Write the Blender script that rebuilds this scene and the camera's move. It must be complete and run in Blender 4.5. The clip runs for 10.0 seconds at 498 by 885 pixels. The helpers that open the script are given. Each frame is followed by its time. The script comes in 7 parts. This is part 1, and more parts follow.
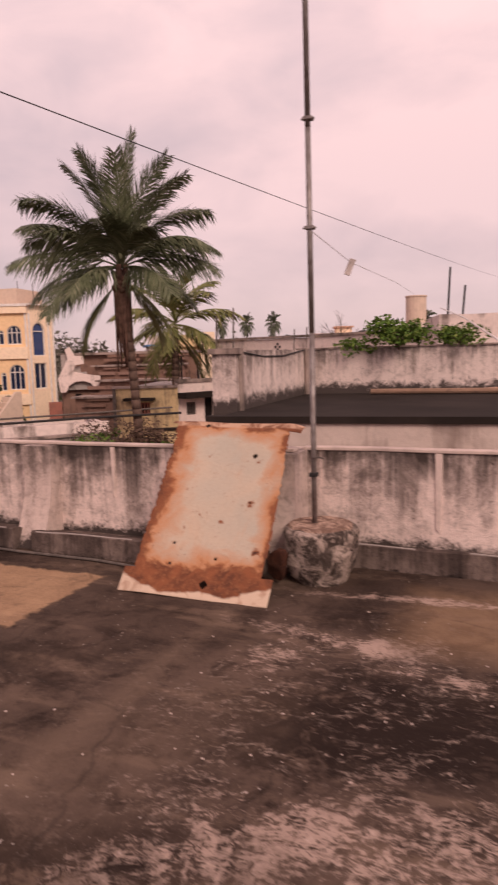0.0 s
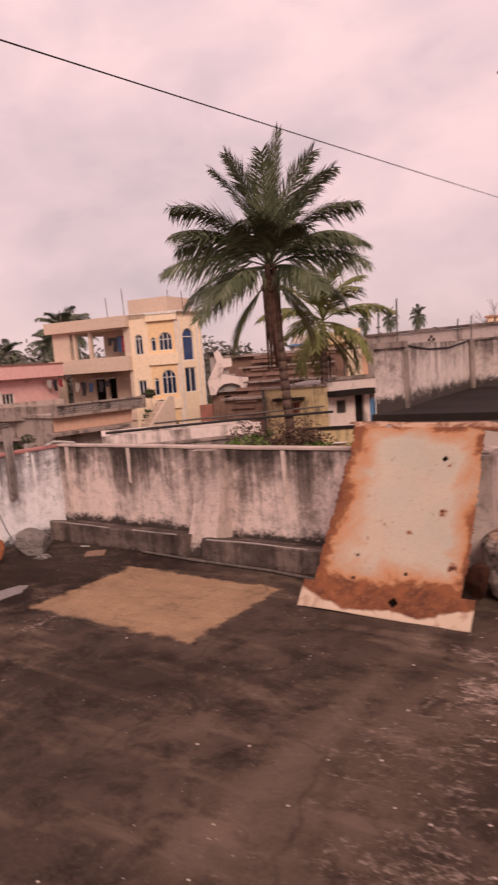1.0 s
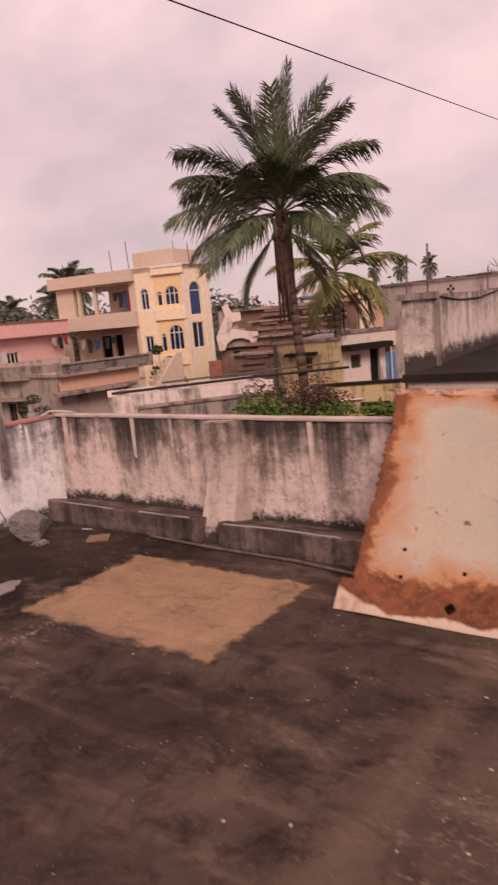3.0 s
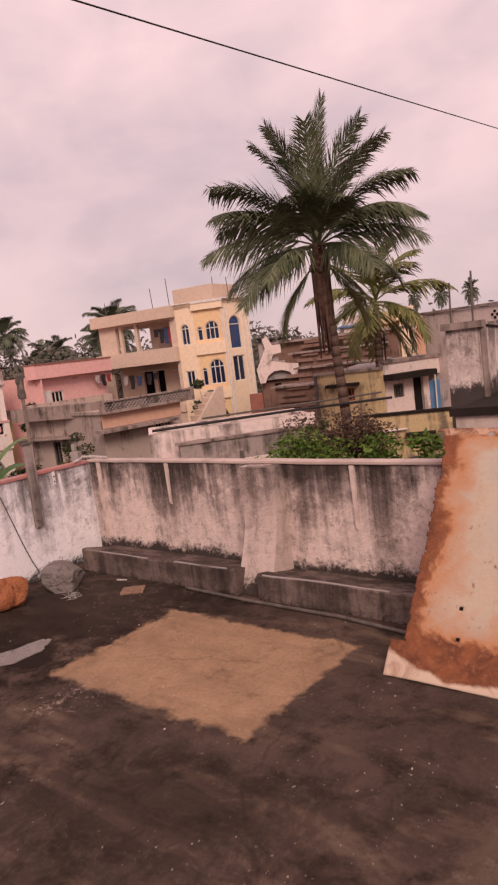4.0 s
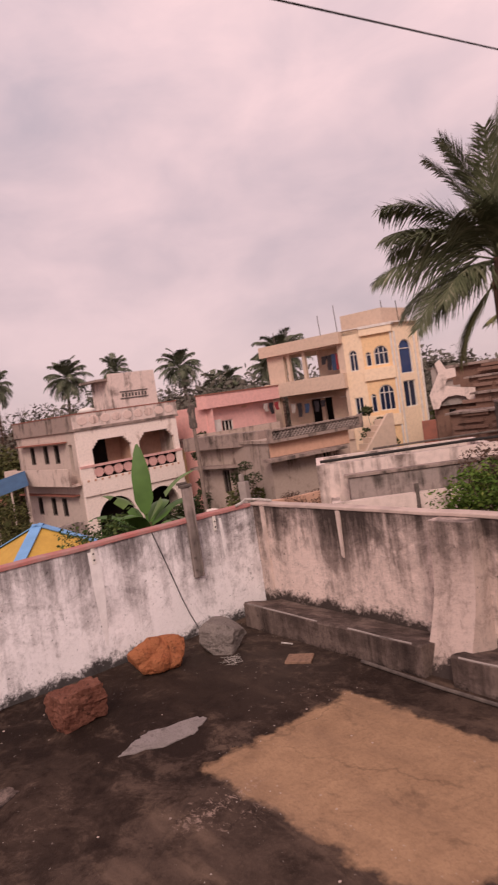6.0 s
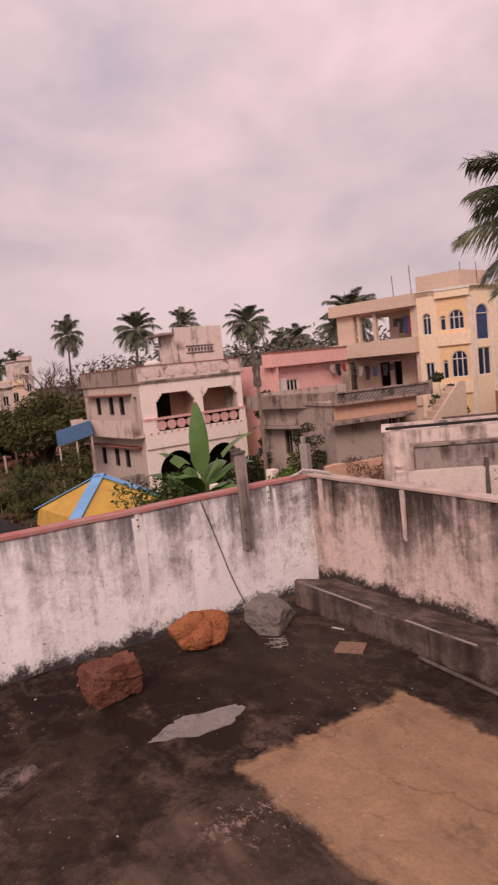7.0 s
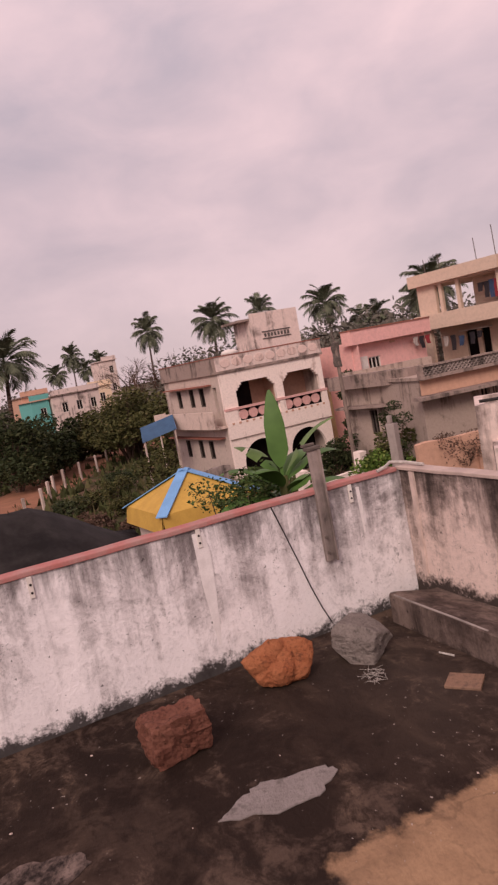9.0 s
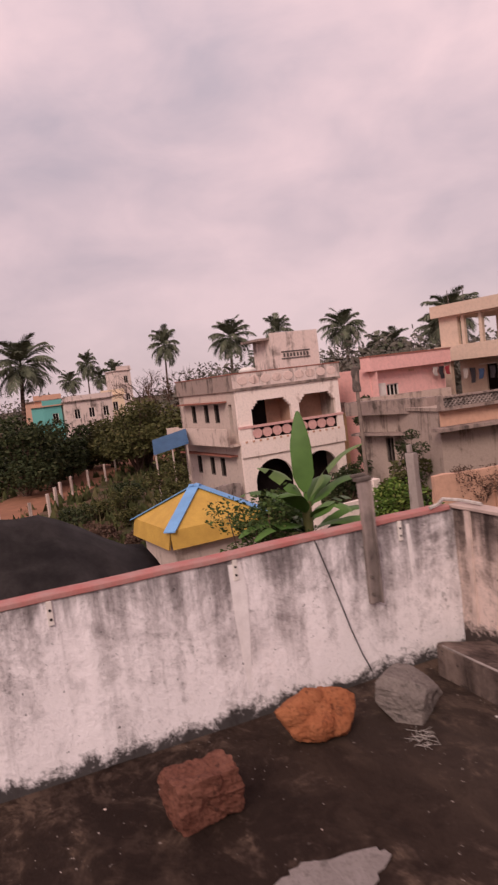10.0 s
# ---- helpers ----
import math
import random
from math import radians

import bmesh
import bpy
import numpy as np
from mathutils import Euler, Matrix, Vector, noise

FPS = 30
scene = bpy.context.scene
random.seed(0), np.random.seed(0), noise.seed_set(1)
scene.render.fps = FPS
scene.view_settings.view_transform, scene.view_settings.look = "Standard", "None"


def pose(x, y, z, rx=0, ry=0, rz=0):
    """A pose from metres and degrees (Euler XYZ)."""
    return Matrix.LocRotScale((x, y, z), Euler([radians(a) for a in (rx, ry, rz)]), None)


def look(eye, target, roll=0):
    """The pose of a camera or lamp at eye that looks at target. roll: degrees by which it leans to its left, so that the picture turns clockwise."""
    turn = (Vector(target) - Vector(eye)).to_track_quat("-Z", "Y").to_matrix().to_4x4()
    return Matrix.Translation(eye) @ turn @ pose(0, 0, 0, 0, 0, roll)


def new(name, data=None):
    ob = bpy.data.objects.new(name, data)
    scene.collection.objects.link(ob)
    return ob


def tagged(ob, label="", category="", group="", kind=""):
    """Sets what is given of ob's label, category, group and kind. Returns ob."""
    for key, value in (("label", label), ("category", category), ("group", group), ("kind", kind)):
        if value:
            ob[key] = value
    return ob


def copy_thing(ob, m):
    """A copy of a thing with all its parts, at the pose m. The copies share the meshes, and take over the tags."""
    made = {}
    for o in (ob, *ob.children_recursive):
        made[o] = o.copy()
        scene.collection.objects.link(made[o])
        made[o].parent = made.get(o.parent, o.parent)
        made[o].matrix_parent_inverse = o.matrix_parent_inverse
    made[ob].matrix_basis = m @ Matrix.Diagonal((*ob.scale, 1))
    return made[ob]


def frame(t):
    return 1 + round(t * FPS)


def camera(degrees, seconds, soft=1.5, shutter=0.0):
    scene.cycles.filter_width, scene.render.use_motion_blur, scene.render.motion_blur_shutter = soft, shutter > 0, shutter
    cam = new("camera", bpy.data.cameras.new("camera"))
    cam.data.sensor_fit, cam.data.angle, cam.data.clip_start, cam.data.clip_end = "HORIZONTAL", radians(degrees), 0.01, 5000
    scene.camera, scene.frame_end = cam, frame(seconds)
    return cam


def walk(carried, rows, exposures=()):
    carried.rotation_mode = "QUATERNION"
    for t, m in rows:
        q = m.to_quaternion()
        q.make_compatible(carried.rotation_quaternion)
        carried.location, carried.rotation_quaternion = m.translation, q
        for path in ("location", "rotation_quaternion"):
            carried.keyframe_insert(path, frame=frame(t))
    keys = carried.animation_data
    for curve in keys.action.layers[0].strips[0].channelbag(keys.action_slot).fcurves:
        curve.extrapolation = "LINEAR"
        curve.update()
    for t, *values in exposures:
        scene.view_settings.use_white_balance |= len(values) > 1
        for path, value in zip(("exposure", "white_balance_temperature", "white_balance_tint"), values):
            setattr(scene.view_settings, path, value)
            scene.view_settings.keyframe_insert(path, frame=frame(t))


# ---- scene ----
cam = camera(39.4, 10.0, soft=2.2, shutter=0.5)
PATH = [
    (0, (0.932, 0.477, 1.665), (0.136, 2.295, 1.416), -1.6),
    (0.5, (0.697, 0.618, 1.669), (-0.252, 2.363, 1.438), -2.2),
    (1, (0.506, 0.72, 1.657), (-0.647, 2.337, 1.425), -4.2),
    (1.5, (0.392, 0.916, 1.683), (-0.857, 2.46, 1.446), -7.6),
    (2, (0.352, 1.073, 1.662), (-0.843, 2.641, 1.329), -8.0),
    (2.5, (0.206, 1.211, 1.644), (-0.855, 2.867, 1.276), -4.6),
    (3, (-0.012, 1.31, 1.694), (-1.184, 2.89, 1.334), -5.2),
    (4.5, (-0.212, 1.729, 1.761), (-1.494, 3.246, 1.523), -6.9),
    (5, (-0.377, 1.853, 1.792), (-1.676, 3.355, 1.552), -5.7),
    (5.5, (-0.569, 1.916, 1.804), (-2.045, 3.257, 1.643), -6.5),
    (6, (-0.709, 2.084, 1.796), (-2.308, 3.278, 1.673), -8.3),
    (7.5, (-1.169, 2.421, 1.829), (-2.896, 3.396, 1.574), -5.6),
    (8, (-1.334, 2.494, 1.796), (-3.073, 3.441, 1.519), -8.5),
    (8.5, (-1.505, 2.686, 1.809), (-3.293, 3.543, 1.55), -11.7),
    (9, (-1.609, 2.812, 1.799), (-3.426, 3.616, 1.571), -10.7),
    (9.5, (-1.768, 2.826, 1.839), (-3.579, 3.645, 1.62), -8.0),
    (10, (-2.021, 2.763, 1.822), (-3.849, 3.555, 1.65), -6.9),
]
walk(cam, [(t, look(eye, target, roll)) for t, eye, target, roll in PATH],
     [(0.0, 0.12, 6850.0, 12.0), (5.0, 0.06, 6700.0, 11.0), (8.0, 0.0, 6520.0, 10.0), (10.0, 0.0, 6500.0, 10.0)])

# ---- light ----
world = bpy.data.worlds.new("overcast_sky")
scene.world = world
world.use_nodes = True


class Tree:
    """Short calls for building a node tree."""

    def __init__(self, tree):
        self.t, self.n = tree, tree.nodes
        self.n.clear()

    def add(self, kind, **inputs):
        node = self.n.new(kind)
        for key, value in inputs.items():
            self.put(node.inputs[key.replace("_", " ")], value)
        return node

    def put(self, socket, value):
        if isinstance(value, bpy.types.NodeSocket):
            self.t.links.new(value, socket)
        elif isinstance(value, tuple) and len(value) == 3 and socket.type == "RGBA":
            socket.default_value = (*value, 1)
        else:
            socket.default_value = value

    def place(self):
        return self.n.new("ShaderNodeNewGeometry").outputs["Position"]

    def local(self):
        return self.n.new("ShaderNodeTexCoord").outputs["Object"]

    def scaled(self, vector, scale, shift=(0, 0, 0), turn=(0, 0, 0)):
        return self.add("ShaderNodeMapping", Vector=vector, Scale=scale, Location=shift, Rotation=turn).outputs["Vector"]

    def noise(self, vector, scale, detail=5.0, rough=0.55, bend=0.0):
        return self.add("ShaderNodeTexNoise", Vector=vector, Scale=scale, Detail=detail, Roughness=rough, Distortion=bend).outputs["Fac"]

    def full(self, vector, scale, detail=5.0, rough=0.55, bend=0.0):
        """Noise stretched over the whole range from 0 to 1."""
        return self.span(self.noise(vector, scale, detail, rough, bend), 0.32, 0.68)

    def span(self, value, a, b, lo=0.0, hi=1.0):
        node = self.add("ShaderNodeMapRange", Value=value)
        for key, v in (("From Min", a), ("From Max", b), ("To Min", lo), ("To Max", hi)):
            self.put(node.inputs[key], v)
        return node.outputs["Result"]

    def sum(self, op, a, b=0.0, c=None):
        node = self.n.new("ShaderNodeMath")
        node.operation = op
        self.put(node.inputs[0], a)
        self.put(node.inputs[1], b)
        if c is not None:
            self.put(node.inputs[2], c)
        return node.outputs[0]

    def mix(self, fac, a, b):
        node = self.n.new("ShaderNodeMix")
        node.data_type = "RGBA"
        self.put(node.inputs["Factor"], fac)
        self.put(node.inputs["A"], a)
        self.put(node.inputs["B"], b)
        return [o for o in node.outputs if o.type == "RGBA"][0]

    def axes(self, vector):
        return self.add("ShaderNodeSeparateXYZ", Vector=vector).outputs

    def random(self):
        return self.n.new("ShaderNodeObjectInfo").outputs["Random"]

    def island(self):
        return self.n.new("ShaderNodeNewGeometry").outputs["Random Per Island"]


# A dull evening sky: thin clouds in rose and grey over the clear sky's own light.
w = Tree(world.node_tree)
way = w.n.new("ShaderNodeTexCoord").outputs["Generated"]
up = w.axes(way)[2]
sky = w.n.new("ShaderNodeTexSky")
sky.sky_type, sky.sun_disc, sky.sun_elevation, sky.sun_rotation = "NISHITA", False, radians(38), radians(137)
flat = w.add("ShaderNodeVectorMath", Vector=way)
flat.operation = "MULTIPLY"
flat.inputs[1].default_value = (1.0, 1.0, 1.9)
big = w.noise(flat.outputs[0], 1.5, 4.0, 0.48, 0.4)
small = w.noise(flat.outputs[0], 6.0, 5.0, 0.55, 0.3)
cloud = w.span(w.sum("ADD", w.sum("MULTIPLY", big, 0.72), w.sum("MULTIPLY", small, 0.28)), 0.37, 0.60)
tone = w.mix(w.span(up, 0.02, 0.5), (0.49, 0.38, 0.42), (0.64, 0.52, 0.58))
bright = w.mix(w.span(up, 0.0, 0.45), (0.74, 0.545, 0.57), (1.09, 0.765, 0.775))
clouds = w.mix(cloud, tone, bright)
clear = w.add("ShaderNodeVectorMath", Vector=sky.outputs["Color"])
clear.operation = "SCALE"
clear.inputs["Scale"].default_value = 0.1
colour = w.mix(0.92, clear.outputs[0], clouds)
back = w.add("ShaderNodeBackground", Color=colour, Strength=1.0)
w.t.links.new(back.outputs[0], w.add("ShaderNodeOutputWorld").inputs["Surface"])

sun = new("sun", bpy.data.lights.new("sun", "SUN"))
sun.data.energy, sun.data.angle, sun.data.color = 2.0, radians(24), (1.0, 0.82, 0.71)
sun.matrix_world = look((12, -11, 12), (0, 0, 0))


# ---- materials ----
def material(name, make, rough=0.85, bump=None, metal=0.0, strength=0.3, shine=0.12):
    """make(tree) gives the colour, or the colour and a value for the relief and one for the roughness."""
    m = bpy.data.materials.new(name)
    m.use_nodes = True
    t = Tree(m.node_tree)
    made = make(t)
    made = made if isinstance(made, tuple) and not isinstance(made[0], float) else (made,)
    shader = t.add("ShaderNodeBsdfPrincipled", Base_Color=made[0], Roughness=rough, Metallic=metal, Specular_IOR_Level=shine)
    if len(made) > 1 and made[1] is not None:
        node = t.add("ShaderNodeBump", Height=made[1], Strength=strength, Distance=bump or 0.01)
        t.put(shader.inputs["Normal"], node.outputs["Normal"])
    if len(made) > 2:
        t.put(shader.inputs["Roughness"], made[2])
    t.t.links.new(shader.outputs[0], t.add("ShaderNodeOutputMaterial").inputs["Surface"])
    return m


def plain(name, base, other, scale=6.0, rough=0.8, metal=0.0, relief=0.3):
    def make(t):
        p = t.place()
        n = t.noise(p, scale, 6.0)
        fine = t.noise(p, scale * 9, 3.0)
        c = t.mix(t.span(n, 0.35, 0.65), base, other)
        return t.mix(t.span(fine, 0.35, 0.75, 0.0, 0.25), c, tuple(v * 0.6 for v in base)), t.sum("ADD", n, t.sum("MULTIPLY", fine, 0.4))
    return material(name, make, rough, 0.01, metal, relief)


def plaster(name, base, dirt, amount=0.5, scale=1.0, rough=0.9):
    """Painted plaster with washed-down dirt in upright runs and soft blotches."""
    def make(t):
        p = t.place()
        runs = t.full(t.scaled(p, (2.6 * scale, 2.6 * scale, 0.25 * scale)), 1.0, 7.0, 0.62)
        blot = t.full(p, 0.9 * scale, 8.0, 0.64, 0.4)
        fine = t.full(p, 9.0 * scale, 7.0, 0.65)
        mask = t.sum("ADD", t.sum("MULTIPLY", runs, 0.5), t.sum("MULTIPLY", blot, 0.5))
        c = t.mix(t.span(mask, 0.92 - 0.6 * amount, 1.12 - 0.5 * amount, 0.0, min(1.0, 0.5 + amount)), base, dirt)
        c = t.mix(t.span(fine, 0.3, 1.0, 0.0, 0.35), c, tuple(v * 0.62 for v in base))
        return c, t.sum("ADD", blot, fine)
    return material(name, make, rough, 0.02, 0.0, 0.25)


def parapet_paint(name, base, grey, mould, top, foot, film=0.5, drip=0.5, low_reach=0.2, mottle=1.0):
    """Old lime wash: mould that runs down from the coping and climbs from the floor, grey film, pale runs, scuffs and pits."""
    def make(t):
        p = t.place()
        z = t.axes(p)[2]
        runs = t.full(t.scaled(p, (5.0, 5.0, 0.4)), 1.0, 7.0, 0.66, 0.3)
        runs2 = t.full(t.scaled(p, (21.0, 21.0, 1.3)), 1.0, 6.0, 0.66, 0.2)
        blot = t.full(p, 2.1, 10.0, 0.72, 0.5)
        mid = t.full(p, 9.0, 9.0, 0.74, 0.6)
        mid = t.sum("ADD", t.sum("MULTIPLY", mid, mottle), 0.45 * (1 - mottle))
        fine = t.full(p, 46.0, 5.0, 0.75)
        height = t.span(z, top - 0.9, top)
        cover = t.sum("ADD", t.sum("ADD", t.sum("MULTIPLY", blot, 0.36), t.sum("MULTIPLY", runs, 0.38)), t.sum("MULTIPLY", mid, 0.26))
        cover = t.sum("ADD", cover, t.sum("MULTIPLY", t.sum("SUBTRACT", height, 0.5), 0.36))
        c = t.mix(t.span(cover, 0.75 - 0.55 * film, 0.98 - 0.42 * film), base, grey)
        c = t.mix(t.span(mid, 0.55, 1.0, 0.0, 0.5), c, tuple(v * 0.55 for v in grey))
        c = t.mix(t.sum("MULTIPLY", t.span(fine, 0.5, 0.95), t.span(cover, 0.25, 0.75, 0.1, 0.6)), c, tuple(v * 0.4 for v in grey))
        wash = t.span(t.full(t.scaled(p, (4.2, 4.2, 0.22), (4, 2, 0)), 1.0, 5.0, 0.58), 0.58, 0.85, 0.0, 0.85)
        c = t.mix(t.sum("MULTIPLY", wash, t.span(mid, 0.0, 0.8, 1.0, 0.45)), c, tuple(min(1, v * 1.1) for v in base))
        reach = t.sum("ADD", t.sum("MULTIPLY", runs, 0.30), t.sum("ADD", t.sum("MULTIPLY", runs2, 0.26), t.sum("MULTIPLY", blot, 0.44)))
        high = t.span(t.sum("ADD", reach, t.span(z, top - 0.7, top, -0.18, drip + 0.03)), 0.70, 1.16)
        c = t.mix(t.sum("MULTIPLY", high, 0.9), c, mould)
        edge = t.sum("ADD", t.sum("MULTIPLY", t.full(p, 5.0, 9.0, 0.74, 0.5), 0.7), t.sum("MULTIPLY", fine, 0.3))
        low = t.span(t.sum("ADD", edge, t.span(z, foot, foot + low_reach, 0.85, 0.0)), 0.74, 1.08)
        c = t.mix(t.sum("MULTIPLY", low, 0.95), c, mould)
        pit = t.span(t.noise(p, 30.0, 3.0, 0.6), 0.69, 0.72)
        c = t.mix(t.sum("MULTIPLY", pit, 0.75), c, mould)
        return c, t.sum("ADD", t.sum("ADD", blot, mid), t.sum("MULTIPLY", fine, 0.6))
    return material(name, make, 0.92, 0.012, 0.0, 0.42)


def roof_floor():
    def make(t):
        p = t.place()
        x, y, z = t.axes(p)
        blot = t.full(p, 1.1, 8.0, 0.62, 0.4)
        mid = t.full(p, 4.5, 9.0, 0.68, 0.4)
        fine = t.full(p, 42.0, 6.0, 0.72)
        drag = t.full(t.scaled(p, (0.9, 4.2, 1.0), (0, 0, 0), (0, 0, radians(-50))), 1.1, 6.0, 0.58, 0.3)
        c = t.mix(blot, (0.040, 0.027, 0.022), (0.115, 0.078, 0.061))
        c = t.mix(t.span(drag, 0.55, 0.95, 0.0, 0.75), c, (0.165, 0.112, 0.083))
        c = t.mix(t.span(mid, 0.45, 0.95, 0.0, 0.8), c, (0.020, 0.013, 0.011))
        c = t.mix(t.span(fine, 0.5, 1.0, 0.0, 0.40), c, (0.12, 0.084, 0.068))
        frayed = t.sum("ADD", t.sum("MULTIPLY", t.sum("SUBTRACT", t.full(p, 3.4, 10.0, 0.74, 1.2), 0.5), 1.7), t.sum("MULTIPLY", t.sum("SUBTRACT", t.full(p, 13.0, 8.0, 0.75, 0.8), 0.5), 0.9))

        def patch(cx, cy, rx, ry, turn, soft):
            """A frayed oval mark on the floor."""
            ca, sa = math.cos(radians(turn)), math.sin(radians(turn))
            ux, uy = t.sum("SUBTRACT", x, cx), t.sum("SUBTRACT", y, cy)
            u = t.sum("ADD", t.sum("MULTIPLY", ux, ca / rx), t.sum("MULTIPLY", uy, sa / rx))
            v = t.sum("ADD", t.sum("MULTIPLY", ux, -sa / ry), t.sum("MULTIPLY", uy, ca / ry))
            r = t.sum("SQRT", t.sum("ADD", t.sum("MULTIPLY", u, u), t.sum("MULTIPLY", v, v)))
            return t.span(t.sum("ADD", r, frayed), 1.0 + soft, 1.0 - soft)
        # black stains, shade painted into the west corner, pale track of something dragged
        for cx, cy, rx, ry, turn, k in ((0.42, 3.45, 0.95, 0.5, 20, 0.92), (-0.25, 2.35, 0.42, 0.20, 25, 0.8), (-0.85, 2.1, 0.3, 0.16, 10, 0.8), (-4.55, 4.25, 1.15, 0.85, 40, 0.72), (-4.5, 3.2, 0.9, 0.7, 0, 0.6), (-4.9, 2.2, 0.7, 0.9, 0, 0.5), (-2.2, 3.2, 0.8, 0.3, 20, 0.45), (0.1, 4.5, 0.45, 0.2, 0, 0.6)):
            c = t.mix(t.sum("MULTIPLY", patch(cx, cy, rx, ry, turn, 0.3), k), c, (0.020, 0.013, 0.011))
        c = t.mix(t.sum("MULTIPLY", patch(-1.0, 3.45, 1.05, 0.07, 90, 0.9), 0.42), c, (0.19, 0.13, 0.095))
        c = t.mix(t.sum("MULTIPLY", patch(-0.65, 2.95, 0.6, 0.3, 70, 0.9), 0.35), c, (0.17, 0.115, 0.085))
        # the bare sandy patch and the two smaller ones
        warp = t.sum("MULTIPLY", t.sum("SUBTRACT", t.noise(p, 7.0, 6.0, 0.6), 0.5), 0.24)

        def box(x0, x1, y0, y1, soft, skew=0.0):
            xs = t.sum("ADD", x, t.sum("MULTIPLY", y, skew))
            dx = t.sum("SUBTRACT", t.sum("ABSOLUTE", t.sum("SUBTRACT", xs, (x0 + x1) / 2 + skew * (y0 + y1) / 2)), (x1 - x0) / 2)
            dy = t.sum("SUBTRACT", t.sum("ABSOLUTE", t.sum("SUBTRACT", y, (y0 + y1) / 2)), (y1 - y0) / 2)
            return t.span(t.sum("ADD", t.sum("MAXIMUM", dx, dy), warp), soft, -soft)
        sand = t.mix(t.span(mid, 0.1, 0.9), (0.39, 0.245, 0.15), (0.29, 0.178, 0.11))
        sand = t.mix(t.span(fine, 0.4, 1.0, 0.0, 0.35), sand, (0.13, 0.078, 0.052))
        sand = t.mix(t.span(drag, 0.55, 0.95, 0.0, 0.4), sand, (0.20, 0.125, 0.085))
        sand = t.mix(t.span(t.full(p, 2.2, 8.0, 0.7, 0.6), 0.68, 0.95, 0.0, 0.6), sand, (0.11, 0.07, 0.05))
        c = t.mix(box(-3.70, -2.20, 3.74, 4.79, 0.022), c, sand)
        c = t.mix(t.sum("MULTIPLY", box(0.15, 0.95, 4.25, 5.25, 0.18), 0.5), c, sand)
        c = t.mix(t.sum("MULTIPLY", box(-5.4, -4.1, 4.55, 5.15, 0.3), 0.10), c, (0.2, 0.16, 0.14))
        # flaking lime, in a broad field near the drum and in flecks elsewhere
        d = t.add("ShaderNodeVectorMath", Vector=p)
        d.operation = "DISTANCE"
        d.inputs[1].default_value = (0.55, 3.1, 0.0)
        near = t.span(d.outputs["Value"], 2.1, 0.7, 0.0, 0.5)
        heavy = patch(0.42, 2.60, 0.75, 0.27, 18, 0.7)
        for spot in ((-0.4, 3.95, 0.4, 0.14, 60), (-0.15, 4.2, 0.45, 0.13, -8), (0.55, 3.92, 0.3, 0.09, -10), (0.25, 2.15, 0.5, 0.18, 10), (0.3, 5.05, 0.7, 0.06, 5)):
            heavy = t.sum("MAXIMUM", heavy, patch(*spot, 0.8))
        near = t.sum("MAXIMUM", near, heavy)
        d2 = t.add("ShaderNodeVectorMath", Vector=p)
        d2.operation = "DISTANCE"
        d2.inputs[1].default_value = (-3.4, 3.6, 0.0)
        near2 = t.span(d2.outputs["Value"], 0.35, 0.1, 0.0, 0.75)
        crust = t.full(p, 1.9, 9.0, 0.70, 0.8)
        chips = t.full(t.scaled(p, (1.0, 1.9, 1.0), (0, 0, 0), (0, 0, radians(12))), 17.0, 10.0, 0.80, 0.9)
        flake = t.sum("MULTIPLY", t.span(t.sum("ADD", t.sum("ADD", chips, t.sum("MULTIPLY", heavy, 0.42)), t.sum("MULTIPLY", crust, 0.75)), 1.12, 1.32), t.sum("MAXIMUM", near, near2))
        c = t.mix(t.sum("MULTIPLY", heavy, t.span(mid, 0.1, 0.8, 0.5, 0.0)), c, (0.17, 0.115, 0.09))
        c = t.mix(t.sum("MULTIPLY", flake, 0.8), c, (0.46, 0.33, 0.275))
        # crusts of lime along the rims of dried puddles
        rim = t.sum("ABSOLUTE", t.sum("SUBTRACT", t.noise(t.scaled(p, (1.0, 1.7, 1.0), (0, 0, 0), (0, 0, radians(-12))), 1.7, 9.0, 0.62, 0.6), 0.5))
        rim = t.sum("MULTIPLY", t.span(t.sum("ADD", rim, t.sum("MULTIPLY", t.sum("SUBTRACT", 1.0, chips), 0.05)), 0.05, 0.012), t.span(d.outputs["Value"], 1.8, 0.8, 0.0, 1.0))
        c = t.mix(t.sum("MULTIPLY", rim, t.sum("MULTIPLY", t.span(fine, 0.3, 0.8), t.span(mid, 0.35, 0.75))), c, (0.50, 0.375, 0.315))
        fleck = t.sum("MULTIPLY", t.span(t.noise(p, 38.0, 2.0, 0.5), 0.70, 0.73), t.span(t.noise(p, 1.7, 2.0), 0.45, 0.6))
        c = t.mix(t.sum("MULTIPLY", fleck, 0.8), c, (0.5, 0.42, 0.38))
        # fine cracks in the screed
        cells = t.n.new("ShaderNodeTexVoronoi")
        cells.feature = "DISTANCE_TO_EDGE"
        bent = t.add("ShaderNodeVectorMath", Vector=p)
        bent.operation = "ADD"
        t.put(bent.inputs[1], t.add("ShaderNodeCombineXYZ", X=warp, Y=t.sum("MULTIPLY", warp, -1.0)).outputs[0])
        t.put(cells.inputs["Vector"], bent.outputs[0])
        cells.inputs["Scale"].default_value = 0.8
        crack = t.sum("MULTIPLY", t.span(cells.outputs["Distance"], 0.010, 0.002), t.span(blot, 0.3, 0.6))
        c = t.mix(t.sum("MULTIPLY", crack, 0.3), c, (0.02, 0.016, 0.015))
        h = t.sum("ADD", t.sum("ADD", mid, t.sum("MULTIPLY", fine, 0.5)), t.sum("MULTIPLY", flake, 0.6))
